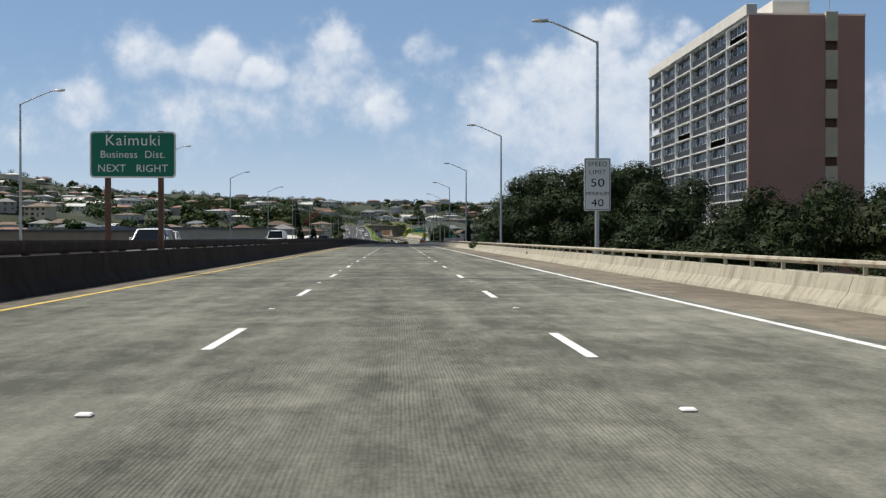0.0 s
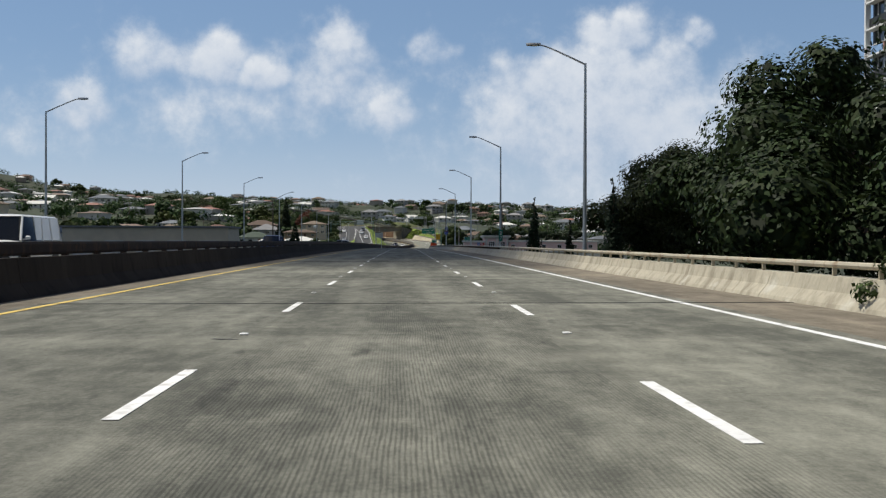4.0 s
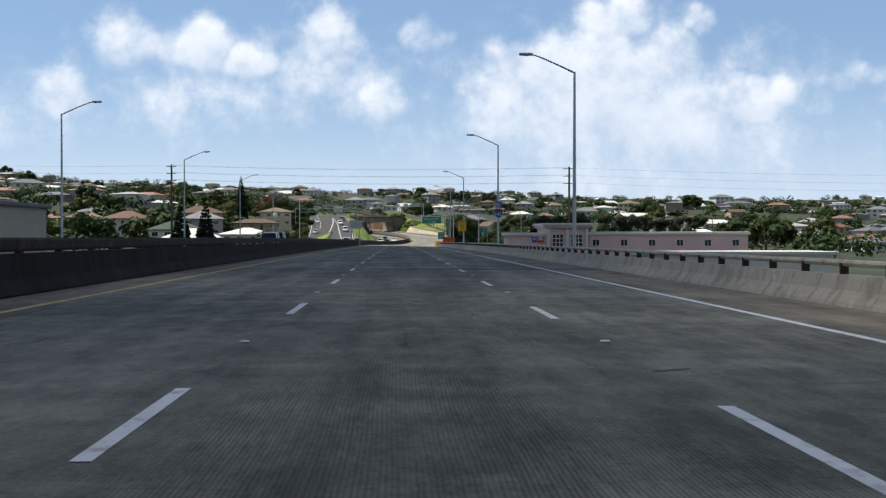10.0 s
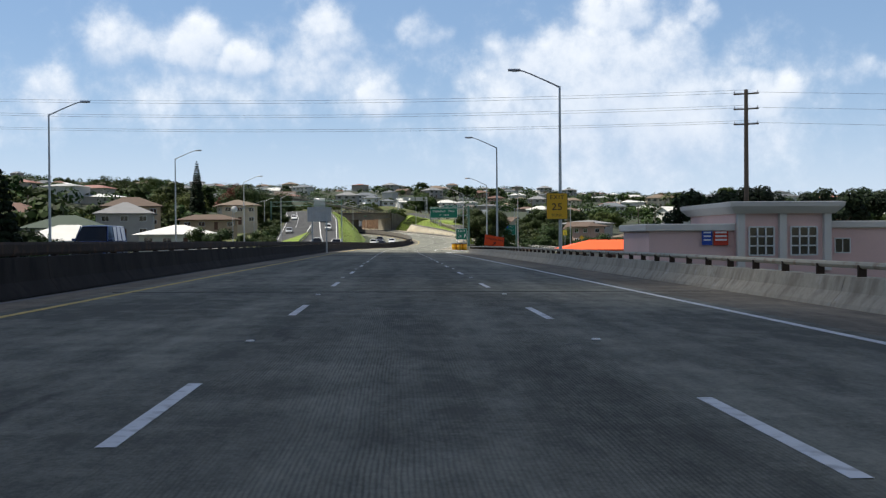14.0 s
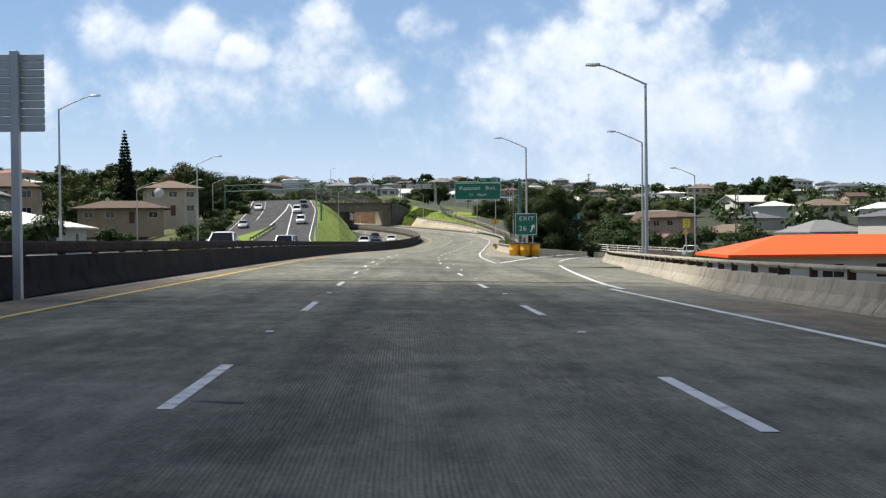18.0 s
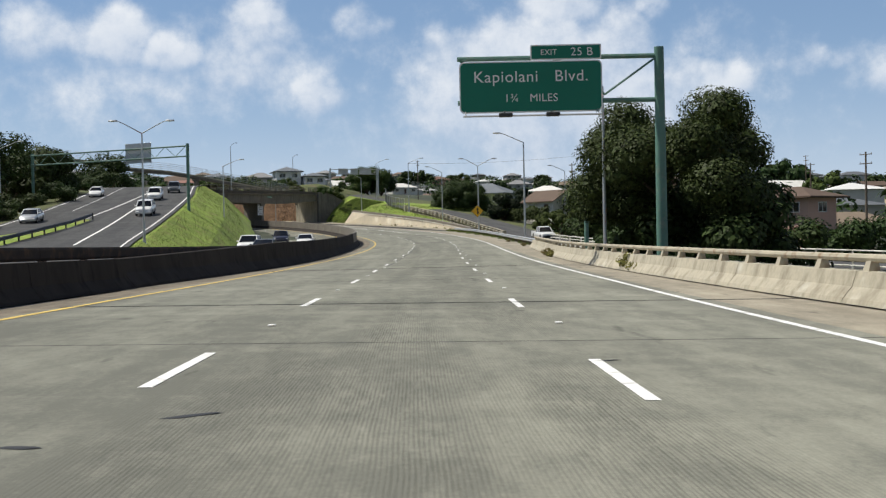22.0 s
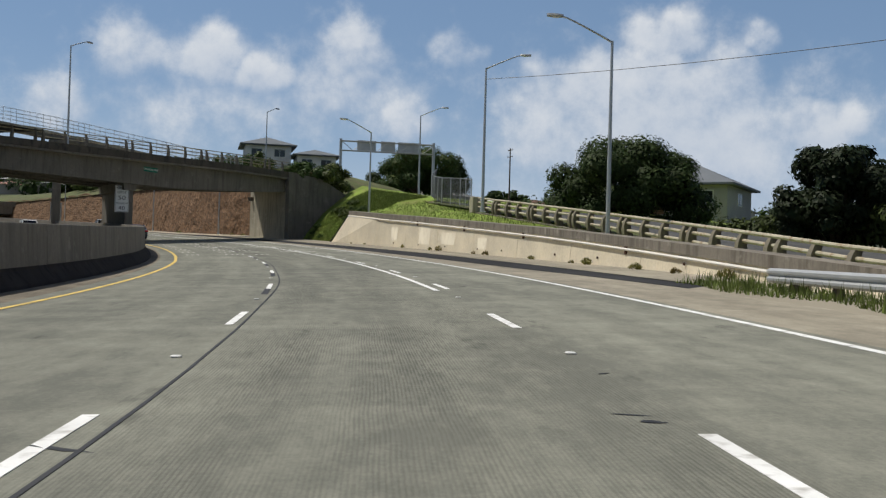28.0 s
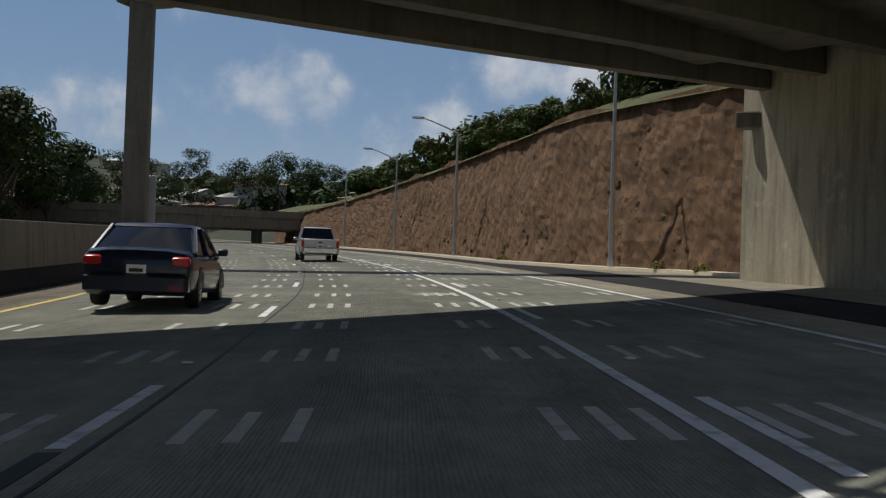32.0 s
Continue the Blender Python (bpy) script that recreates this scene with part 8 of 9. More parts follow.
# stair slot in the end wall
for k in range(11):
    z = TT - 1.4 - k * FL * 1.9
    if z > TB + 1:
        part("slot_panel", cbox(10.8, -0.42, z, 1.6, 0.5, FL * 1.45, 0.02), WALLS[0], tow, "cream stair panel")
part("slot_back", cbox(10.8, 0.0, (TB + TT) / 2, 1.6, 0.1, TT - TB), RUST_POST, tow)
bay = T1 / BAYS
for i in range(BAYS + 1):
    part("fin", cbox(0.25, i * bay, (TB + TT) / 2, 0.5, 0.28, TT - TB), WHITE_FRAME, tow)
fl = 0
z = TT - 0.1
while z > TB + 2:
    part("slab", cbox(1.0, T1 / 2, z, 2.0, T1, 0.16), WHITE_FRAME, tow)
    for i in range(BAYS):
        y = (i + 0.5) * bay
        if (i * 7 + fl * 3) % 11:
            part("balcony_panel", cbox(0.42, y, z - FL + 0.62, 0.08, bay - 0.34, 1.0), STEEL_DARK, tow)
        gl = part("balcony_window", join(cbox(0.62, y, z - FL + 1.18, 0.06, bay - 0.4, 0.06), *[cbox(0.62, y + bay * (j - 2) * 0.165, z - FL * 0.32, 0.06, 0.07, FL * 0.5) for j in range(5)]), WHITE_FRAME, tow)
        part("pane", cbox(0.75, y, z - FL * 0.31, 0.05, bay - 0.36, FL * 0.52), PANE_BLUE, gl)
        if (i * 5 + fl * 7) % 4 == 0:
            part("curtain", cbox(0.95, y + bay * 0.2 * ((i + fl) % 3 - 1), z - FL * 0.31, 0.05, bay * 0.15, FL * 0.5), OFFWHITE, gl, "pale curtain")
    z -= FL
    fl += 1

# ---- pink low building ----
pb = thing("low_building", "pale pink flat-roofed low building with white trim", "building", place(0, 0, 0))
gz = ground_z(30, 390)
part("wall", join(cbox(26.3, 392.5, (gz + 3.0) / 2, 6.4, 11, 3.0 - gz), cbox(42.5, 393, (gz + 1.75) / 2, 25, 9, 1.75 - gz), cbox(20.2, 391.5, (gz + 1.6) / 2, 5.8, 8, 1.6 - gz)), PINK_STUCCO, pb)
part("roof", loft([[(x0, y0, z) for x0, y0 in ((23.0 - k, 386.6 - k), (29.6 + k, 386.6 - k), (29.6 + k, 398 + k), (23.0 - k, 398 + k))] for z, k in ((2.75, 0.1), (2.95, 0.3), (3.22, 0.55), (3.5, 0.6), (3.55, 0.4))]), OFFWHITE, pb, "white overhanging flat roof")
part("roof", join(cbox(42.5, 393, 2.0, 25.6, 9.6, 0.5, 0.06), cbox(20.1, 391.5, 1.85, 6.2, 8.6, 0.5, 0.06)), OFFWHITE, pb, "white flat roof edge")
for x in (23.35, 26.2, 29.25):
    part("pilaster", cbox(x, 386.9, 1.2, 0.5, 0.5, 4.6, 0.03), OFFWHITE, pb)
for x, w, h in ((24.8, 1.7, 1.9), (27.7, 1.8, 1.9)):
    fr = part("window", join(*[cbox(x + w * (i - 1.5) / 3, 386.92, 0.9, 0.09, 0.12, h) for i in range(4)], *[cbox(x, 386.92, 0.9 + h * (j - 1.5) / 3, w, 0.12, 0.09) for j in range(4)]), WHITE_FRAME, pb)
    part("pane", cbox(x, 386.98, 0.9, w, 0.05, h), PANE, fr)
for k in range(6):
    x = 31.0 + k * 4.4
    window(pb, x, 388.46, 0.55, 1.0, 1.0, (0, -1))
bn = thing("banner", "small red and blue banner with unreadable print on the pink wall", "banner", place(21.6, 387.3, 1.2))
part("cloth", cbox(0.55, 0, 0, 1.0, 0.04, 1.15, 0.01), flat_mat("red_banner", (0.55, 0.06, 0.03)), bn)
part("cloth", cbox(-0.4, 0, -0.05, 0.7, 0.04, 1.0, 0.01), SIGN_BLUE, bn)
for z in (0.3, 0.05, -0.2):
    part("print_bar", cbox(0.55, -0.03, z, 0.8, 0.01, 0.12), SIGN_WHITE, bn)
    part("print_bar", cbox(-0.4, -0.03, z, 0.5, 0.01, 0.1), SIGN_WHITE, bn)
an = thing("flat_roofed_annex", "grey flat-roofed annex in front of the pink building", "building")
part("wall", cbox(45, 368, (gz - 0.9) / 2, 26, 10, -0.9 - gz), OFFWHITE, an)
part("roof", cbox(45, 368, -0.7, 27, 11, 0.45, 0.05), ROOFS[1], an)
for k, (x, y) in enumerate(((26, 404), (31, 406), (36, 404), (41, 407), (46, 405), (51, 408))):
    g = ground_z(x, y)
    tree("broadleaf_tree", "dark ragged tree behind the pink building", Matrix.Translation((x, y, g)), 3.0 - g, 3.2, 3.0, 2.0 + 0.4 * (k % 3), 2600, 0.22, LEAF_CYP, 300 + k, 0.18, 14, "trees behind the pink building")
# ---- orange-roofed building ----
ob = thing("orange_roofed_building", "white building with a bright orange hipped roof", "building", place(46.5, 502, 0, -4))
gz = ground_z(46, 502)
part("wall", cbox(0, 0, (gz - 0.95) / 2, 34, 11, -0.95 - gz), OFFWHITE, ob)
part("roof", ([(-18, -6.6, -1.0), (18, -6.6, -1.0), (18, 6.6, -1.0), (-18, 6.6, -1.0), (-12.0, 0, 0.62), (12.0, 0, 0.62), (-18, -6.6, -1.25), (18, -6.6, -1.25), (18, 6.6, -1.25), (-18, 6.6, -1.25)],
              [(0, 1, 5, 4), (2, 3, 4, 5), (1, 2, 5), (3, 0, 4), (0, 6, 7, 1), (1, 7, 8, 2), (2, 8, 9, 3), (3, 9, 6, 0), (9, 8, 7, 6)]), ORANGE_ROOF, ob)
for k in range(7):
    window(ob, -13.5 + 4.5 * k, -5.55, -2.4, 1.8, 1.2, (0, -1))
# ---- long sheds left of the viaduct ----
sh = thing("warehouse", "long beige flat-roofed warehouse beside the oncoming lanes", "building")
gz = ground_z(-55, 335)
part("wall", cbox(-58, 338, (gz + 4.7) / 2, 37, 16, 4.7 - gz), WALLS[0], sh)
part("roof", cbox(-58, 338, 4.85, 38, 17, 0.4, 0.05), ROOFS[2], sh)
for k in range(5):
    part("shutter", cbox(-72 + 7 * k, 329.95, 0.0, 4.2, 0.12, 3.6), ROOFS[1], sh)
sh = thing("warehouse", "low tan warehouse with flat dark roof", "building")
gz = ground_z(-88, 300)
part("wall", cbox(-86, 262, (gz + 3.4) / 2, 52, 18, 3.4 - gz), WALLS[3], sh)
part("roof", cbox(-86, 262, 3.5, 53, 19, 0.35, 0.05), ROOFS[2], sh)
for k in range(6):
    window(sh, -106 + 8 * k, 252.9, 0.6, 2.4, 1.1, (0, -1))
sh = thing("warehouse", "long pale shed beyond the oncoming lanes", "building")
gz = ground_z(-100, 420)
part("wall", cbox(-100, 432, (gz + 6.2) / 2, 46, 14, 6.2 - gz), WALLS[2], sh)
part("roof", cbox(-100, 432, 6.3, 47, 15, 0.35, 0.05), ROOFS[2], sh)

# ---- vehicles ----
CAR_GLASS = glassy("car_window_glass", (0.008, 0.009, 0.01), 0.05)
CAR_GLASS.node_tree.nodes["Principled BSDF"].inputs["Specular IOR Level"].default_value = 0.4
TAIL_RED = surf("red_lamp_plastic", (0.45, 0.012, 0.01), 0.25, 0.1, 4.0, 0.0, coat=0.5)
LAMP_CLEAR = surf("clear_lamp_plastic", (0.62, 0.62, 0.60), 0.15, 0.1, 4.0, 0.0, coat=0.8)
TRIM_BLACK = surf("black_trim_plastic", (0.02, 0.02, 0.02), 0.55, 0.2, 4.0, 0.0)
CHROME = surf("chrome_trim", (0.7, 0.7, 0.7), 0.18, 0.05, 3.0, 0.0, metal=1.0)
RIM_ALLOY = surf("alloy_rim", (0.42, 0.43, 0.44), 0.35, 0.1, 3.0, 0.0, metal=0.8)
CAR_PAINT = {"white": paint("white_car_paint", (0.74, 0.74, 0.72)), "silver": paint("silver_car_paint", (0.50, 0.51, 0.51), 0.3, 0.5),
             "navy": paint("dark_navy_car_paint", (0.012, 0.016, 0.035)), "blue": paint("blue_car_paint", (0.03, 0.06, 0.17)),
             "grey": paint("grey_car_paint", (0.12, 0.125, 0.13), 0.3, 0.4), "red": paint("red_car_paint", (0.30, 0.02, 0.02)),
             "tan": paint("tan_car_paint", (0.36, 0.30, 0.22), 0.3, 0.3)}

# length, width, nose and tail heights, belt height, roof height, glasshouse from/to at the belt and at the roof (from the middle, ahead is plus)
CAR_SHAPE = {
    "sedan": (4.75, 1.80, 0.72, 0.96, 0.92, 1.44, (-1.95, 1.20), (-1.05, 0.35)),
    "suv": (4.80, 1.88, 0.92, 1.05, 1.08, 1.74, (-2.28, 1.15), (-2.02, 0.45)),
    "minivan": (5.05, 1.95, 0.86, 1.02, 1.05, 1.74, (-2.42, 1.65), (-2.18, 0.70)),
    "van": (5.40, 1.98, 1.02, 1.12, 1.15, 2.05, (-2.62, 1.95), (-2.55, 1.25)),
    "pickup": (5.35, 1.90, 0.98, 1.05, 1.08, 1.74, (-0.75, 1.25), (-0.55, 0.55)),
}


def ring_xz(y, w, zb, zt, crown=0.03):
    """A car body's cross-section at y."""
    half = [(w * 0.88, zb), (w * 0.97, zb + 0.10), (w, zb + (zt - zb) * 0.45), (w * 0.975, zt - 0.10), (w * 0.90, zt - 0.02), (w * 0.55, zt + crown * 0.7), (0, zt + crown)]
    return [(x, y, z) for x, z in half] + [(-x, y, z) for x, z in half[-2::-1]]


def cabin_ring(z, w, y0, y1, cut):
    return [(-w + cut, y0, z), (w - cut, y0, z), (w, y0 + cut * 1.6, z), (w, y1 - cut * 2.4, z), (w - cut, y1 - 0.05, z), (0, y1, z), (-w + cut, y1 - 0.05, z), (-w, y1 - cut * 2.4, z), (-w, y0 + cut * 1.6, z)]


def wheel(parent, x, y, r=0.335, wide=0.225):
    side = 1 if x > 0 else -1
    m = Matrix.Translation((x, y, r)) @ Matrix.Rotation(PI / 2, 4, "Y")
    prof = [(r * 0.66, -wide / 2), (r * 0.94, -wide / 2), (r, -wide * 0.3), (r, wide * 0.3), (r * 0.94, wide / 2), (r * 0.66, wide / 2)]
    rings = [[m @ Vector((a * math.cos(2 * PI * i / 22), a * math.sin(2 * PI * i / 22), h)) for i in range(22)] for a, h in prof]
    w = part("wheel", loft(rings), RUBBER, parent, "black rubber tyre", True)
    out = side * wide / 2
    rim = [loft([[m @ Vector((r * 0.67 * math.cos(2 * PI * i / 22), r * 0.67 * math.sin(2 * PI * i / 22), out * k)) for i in range(22)] for k in (0.2, 0.85)])]
    for k in range(5):
        a = 2 * PI * k / 5
        d = Vector((math.cos(a), math.sin(a), 0))
        rim.append(tube([m @ (d * r * 0.1 + Vector((0, 0, out * 0.95))), m @ (d * r * 0.62 + Vector((0, 0, out * 0.9)))], r * 0.1, 5))
    part("rim", join(*rim), RIM_ALLOY, w, "alloy wheel rim with five spokes")


def vehicle(shape, colour, m, label, category="car", group="", roof_rack=False):
    """A road vehicle, its y axis ahead, standing on z = 0."""
    L, W, zn, zt, zbelt, zroof, belt, top = CAR_SHAPE[shape]
    body_paint = CAR_PAINT[colour]
    car = thing({"sedan": "sedan", "suv": "sport_utility_car", "minivan": "minivan", "van": "van", "pickup": "pickup_truck"}[shape], label, category, m, group)
    h, w = L / 2, W / 2
    zb = 0.24 if shape == "sedan" else 0.32
    rw = 0.32 if shape == "sedan" else 0.36
    fy, ry = h - 0.92, -h + 0.98
    hood = belt[1]
    tail = belt[0]
    st = [(-h, w * 0.90, zb + 0.16, zt - 0.16), (-h + 0.05, w * 0.95, zb + 0.08, zt - 0.05), (-h + 0.22, w * 0.985, zb, zt)]
    if shape == "pickup":
        st = [(tail - 0.06, w * 0.985, zb, zbelt - 0.03)]
    else:
        st += [(tail, w, zb, zbelt - 0.01)]
    st += [(0, w, zb, zbelt), (hood, w, zb, zbelt - 0.02), (h - 0.55, w * 0.985, zb, (zbelt + zn) / 2 - 0.01), (h - 0.20, w * 0.95, zb, zn), (h - 0.05, w * 0.88, zb + 0.05, zn - 0.10), (h, w * 0.80, zb + 0.12, zn - 0.22)]
    body = part("body", loft([ring_xz(*s) for s in st]), body_paint, car, "", True)
    # glasshouse and roof
    wb, wr = w * 0.93, w * 0.74
    part("window_glass", loft([cabin_ring(zbelt - 0.02, wb, tail + 0.03, belt[1] - 0.02, 0.06), cabin_ring(zroof - 0.05, wr + 0.02, top[0], top[1], 0.10)], caps=False), CAR_GLASS, car, "dark tinted window glass", True)
    part("roof", loft([cabin_ring(zroof - 0.07, wr + 0.045, top[0] - 0.05, top[1] + 0.06, 0.10), cabin_ring(zroof - 0.02, wr, top[0] + 0.02, top[1] - 0.02, 0.12), cabin_ring(zroof + 0.012, wr * 0.6, top[0] + 0.35, top[1] - 0.30, 0.14)]), body_paint, car, "", True)
    pil = []
    for sx in (-1, 1):
        for yb, yt in ((belt[1] - 0.16, top[1] - 0.10), (tail + 0.12, top[0] + 0.05), ((tail + belt[1]) / 2 - 0.1, (top[0] + top[1]) / 2 - 0.05)) + (((tail * 0.6 + 0.1, top[0] * 0.6),) if shape in ("minivan", "van", "suv") else ()):
            pil.append(tube([(sx * (wb + 0.002), yb, zbelt - 0.03), (sx * (wr + 0.03), yt, zroof - 0.06)], [0.05, 0.04], 6))
    if shape == "van":
        pil.extend([loft([[(sx * (wb + 0.012), tail + 0.15, zbelt), (sx * (wb + 0.012), 0.2, zbelt), (sx * (wr + 0.06), 0.1, zroof - 0.08), (sx * (wr + 0.06), top[0] + 0.1, zroof - 0.08)],
                                [(sx * (wb - 0.03), tail + 0.15, zbelt), (sx * (wb - 0.03), 0.2, zbelt), (sx * (wr), 0.1, zroof - 0.08), (sx * (wr), top[0] + 0.1, zroof - 0.08)]]) for sx in (-1, 1)])
    for q in pil:
        part("pillar", q, body_paint, car, "", True)
    # bumpers, lamps, grille, plate, mirrors, wheels
    part("front_bumper", cbox(0, h - 0.08, zb + 0.16, W * 0.88, 0.26, 0.34, 0.07), TRIM_BLACK if shape in ("pickup", "van") else body_paint, car, "", True)
    part("grille", join(*[cbox(0, h + 0.005 - k * 0.01, zn - 0.36 + k * 0.045, W * 0.42, 0.05, 0.025, 0.005) for k in range(5)]), TRIM_BLACK, car, "black grille bars")
    for sx in (-1, 1):
        part("headlight", cbox(sx * W * 0.35, h - 0.09, zn - 0.21, W * 0.20, 0.14, 0.14, 0.03), LAMP_CLEAR, car, "clear headlight", True)
        part("mirror", join(cbox(sx * (w + 0.09), belt[1] - 0.42, zbelt + 0.08, 0.18, 0.10, 0.14, 0.03), cbox(sx * (w - 0.02), belt[1] - 0.40, zbelt + 0.03, 0.14, 0.05, 0.05)), body_paint, car, "", True)
        for y in (fy, ry):
            part("wheel_arch", loft([[(sx * (w + 0.004), y + a * (rw + 0.06), rw + b * (rw + 0.06)) for a, b in [(math.cos(PI * k / 10), math.sin(PI * k / 10)) for k in range(11)]], [(sx * (w - 0.3), y + a * (rw + 0.06), rw + b * (rw + 0.06)) for a, b in [(math.cos(PI * k / 10), math.sin(PI * k / 10)) for k in range(11)]]]), TRIM_BLACK, car, "dark wheel arch")
            wheel(car, sx * (w - 0.125), y, rw)
    part("number_plate", cbox(0, -h - 0.012, (zb + zt) / 2 + 0.02, 0.31, 0.012, 0.16), SIGN_WHITE, car, "pale plate with a plain bar")
    part("plate_print", cbox(0, -h - 0.020, (zb + zt) / 2 + 0.01, 0.22, 0.006, 0.055), STEEL_DARK, car, "dark bar")
    part("rear_bumper", cbox(0, -h + 0.07, zb + 0.15, W * 0.93, 0.30, 0.36, 0.07), CHROME if shape == "pickup" else body_paint, car, "chrome rear bumper" if shape == "pickup" else "", True)
    if shape == "pickup":
        y0, y1 = -h, tail - 0.08
        sides = [cbox(sx * (w - 0.06), (y0 + y1) / 2, (zb + zt) / 2 + 0.03, 0.12, y1 - y0, zt - zb - 0.02, 0.03) for sx in (-1, 1)]
        part("cargo_bed", join(cbox(0, (y0 + y1) / 2, zb + 0.28, W - 0.1, y1 - y0 - 0.02, 0.10), cbox(0, y1 - 0.03, (zb + zt) / 2, W - 0.1, 0.06, zt - zb - 0.05), *sides), body_paint, car, "", True)
        tg = part("tailgate", cbox(0, y0 + 0.04, zb + 0.50, W - 0.26, 0.09, zt - zb - 0.26, 0.025), body_paint, car, "", True)
        part("handle", cbox(0, y0 - 0.01, zt - 0.16, 0.20, 0.03, 0.07, 0.01), TRIM_BLACK, tg, "black handle")
        part("badge", cbox(0.45, y0 - 0.008, zb + 0.42, 0.22, 0.01, 0.05), CHROME, tg, "chrome badge")
        for sx in (-1, 1):
            part("tail_light", cbox(sx * (w - 0.085), y0 + 0.01, zt - 0.24, 0.14, 0.10, 0.34, 0.02), TAIL_RED, car, "red tail light", True)
    else:
        for sx in (-1, 1):
            part("tail_light", cbox(sx * W * 0.385, -h + 0.05, zt - 0.20, W * 0.17, 0.13, 0.17 if shape == "sedan" else 0.32, 0.03), TAIL_RED, car, "red tail light", True)
    return car


ONCOMING = "oncoming traffic"
vehicle("pickup", "silver", on_road(791, -0.5), "silver-white pickup truck driving under the overpass", "pickup truck")
vehicle("sedan", "navy", on_road(754.8, -4.05), "dark navy saloon car in the fast lane", "car")
for s, u, shape, colour, label in (
        (62, -14, "suv", "white", "white sport utility car on the opposite carriageway"), (84, -17.8, "pickup", "white", "white pickup truck on the opposite carriageway"),
        (126, -14, "van", "white", "white delivery van on the opposite carriageway"), (202, -14, "minivan", "blue", "dark blue minivan on the opposite carriageway"),
        (338, -14, "suv", "white", "white sport utility car on the opposite carriageway"), (380, -17.8, "van", "blue", "dark blue van on the opposite carriageway"),
        (486, -14, "pickup", "white", "white pickup truck on the opposite carriageway"), (513, -14, "suv", "silver", "silver sport utility car on the opposite carriageway"),
        (588, -13.8, "sedan", "grey", "dark grey saloon car on the opposite carriageway"), (604, -17.6, "suv", "white", "white sport utility car on the opposite carriageway"),
        (622, -13.8, "sedan", "white", "white saloon car on the opposite carriageway"), (642, -17.6, "minivan", "navy", "dark minivan on the opposite carriageway"),
        (775, -12.2, "suv", "white", "white sport utility car on the opposite carriageway")):
    vehicle(shape, colour, on_road(s, u, 0.0, 180), label, {"pickup": "pickup truck", "van": "van", "minivan": "van"}.get(shape, "car"), ONCOMING)


def on_line(line, k, side, lift, turn=0):
    """A pose on a ribbon road, k from 0 to 1 along it."""
    i = min(int(k * (len(line) - 1)), len(line) - 2)
    p, q = line[i], line[i + 1]
    d = q - p
    yaw = math.atan2(-d.x, d.y)
    tilt = math.atan2(d.z, math.hypot(d.x, d.y))
    m = Matrix.Translation(p + Vector((0, 0, lift))) @ Matrix.Rotation(yaw, 4, "Z") @ Matrix.Rotation(tilt, 4, "X")
    return m @ Matrix.Translation((side, 0, 0)) @ Matrix.Rotation(radians(turn), 4, "Z")


SIDE = "cars on the side road"
for k, side, turn, shape, colour, label in (
        (0.44, -6.3, 180, "sedan", "silver", "silver saloon car coming down the side road"), (0.47, 4.6, 180, "suv", "white", "white sport utility car coming down the side road"),
        (0.57, 2.9, 180, "suv", "white", "white sport utility car coming down the side road"), (0.64, 4.4, 180, "suv", "grey", "dark grey sport utility car coming down the side road"),
        (0.60, -6.3, 180, "sedan", "white", "white saloon car coming down the side road")):
    vehicle(shape, colour, on_line(front_line, k, side, 0.045, turn), label, "van" if shape == "minivan" else "car", SIDE)
vehicle("pickup", "white", on_line(exit_line, 0.58, 0.0, -0.008), "white pickup truck on the exit ramp", "pickup truck")
vehicle("pickup", "white", on_line(ramp_line, 0.30, -0.6, 0.085, 180), "white pickup truck on the side street", "pickup truck")


# ---- hedges beside the side street ----
def hedge(label, s0, s1, u, z, wide, high, mat, seed):
    """A clipped dense hedge: stems and a mass of leaves."""
    rnd = random.Random(seed)
    th = thing("hedge", label, "hedge", on_road((s0 + s1) / 2, u, z), "hedges by the side street")
    half = (s1 - s0) / 2
    n = max(6, int(half * 2 / 1.1))
    cs = [(rnd.uniform(-0.2, 0.2) * wide, -half + 2 * half * (k + 0.5) / n, high * (0.52 + rnd.uniform(-0.05, 0.05))) for k in range(n)]
    cs = cs + [(c[0] + rnd.uniform(-0.3, 0.3) * wide, c[1], high * rnd.uniform(0.72, 0.85)) for c in cs] + [(c[0], c[1], high * 0.2) for c in cs]
    rs = [rnd.uniform(0.75, 1.0) * wide * 0.45 for c in cs]
    part("stem", join(*[tube([(c[0], c[1], -0.3), (c[0], c[1], high * 0.6)], [0.06, 0.03], 5) for c in cs[::2]]), BARK, th)
    part("foliage", leaf_mesh("foliage", cs, rs, int(n * 380), 0.17, mat, seed), mat, th)


hedge("tall dark green hedge behind the side street", 640, 668, 24.5, -0.8, 2.2, 1.8, LEAF_DARK, 401)
hedge("tall dark green hedge behind the side street", 669, 700, 25.5, 0.6, 2.2, 1.8, LEAF_DARK, 402)
hedge("brownish green hedge behind the side street", 612, 638, 27.0, -1.6, 2.0, 2.2, LEAF_MID, 403)


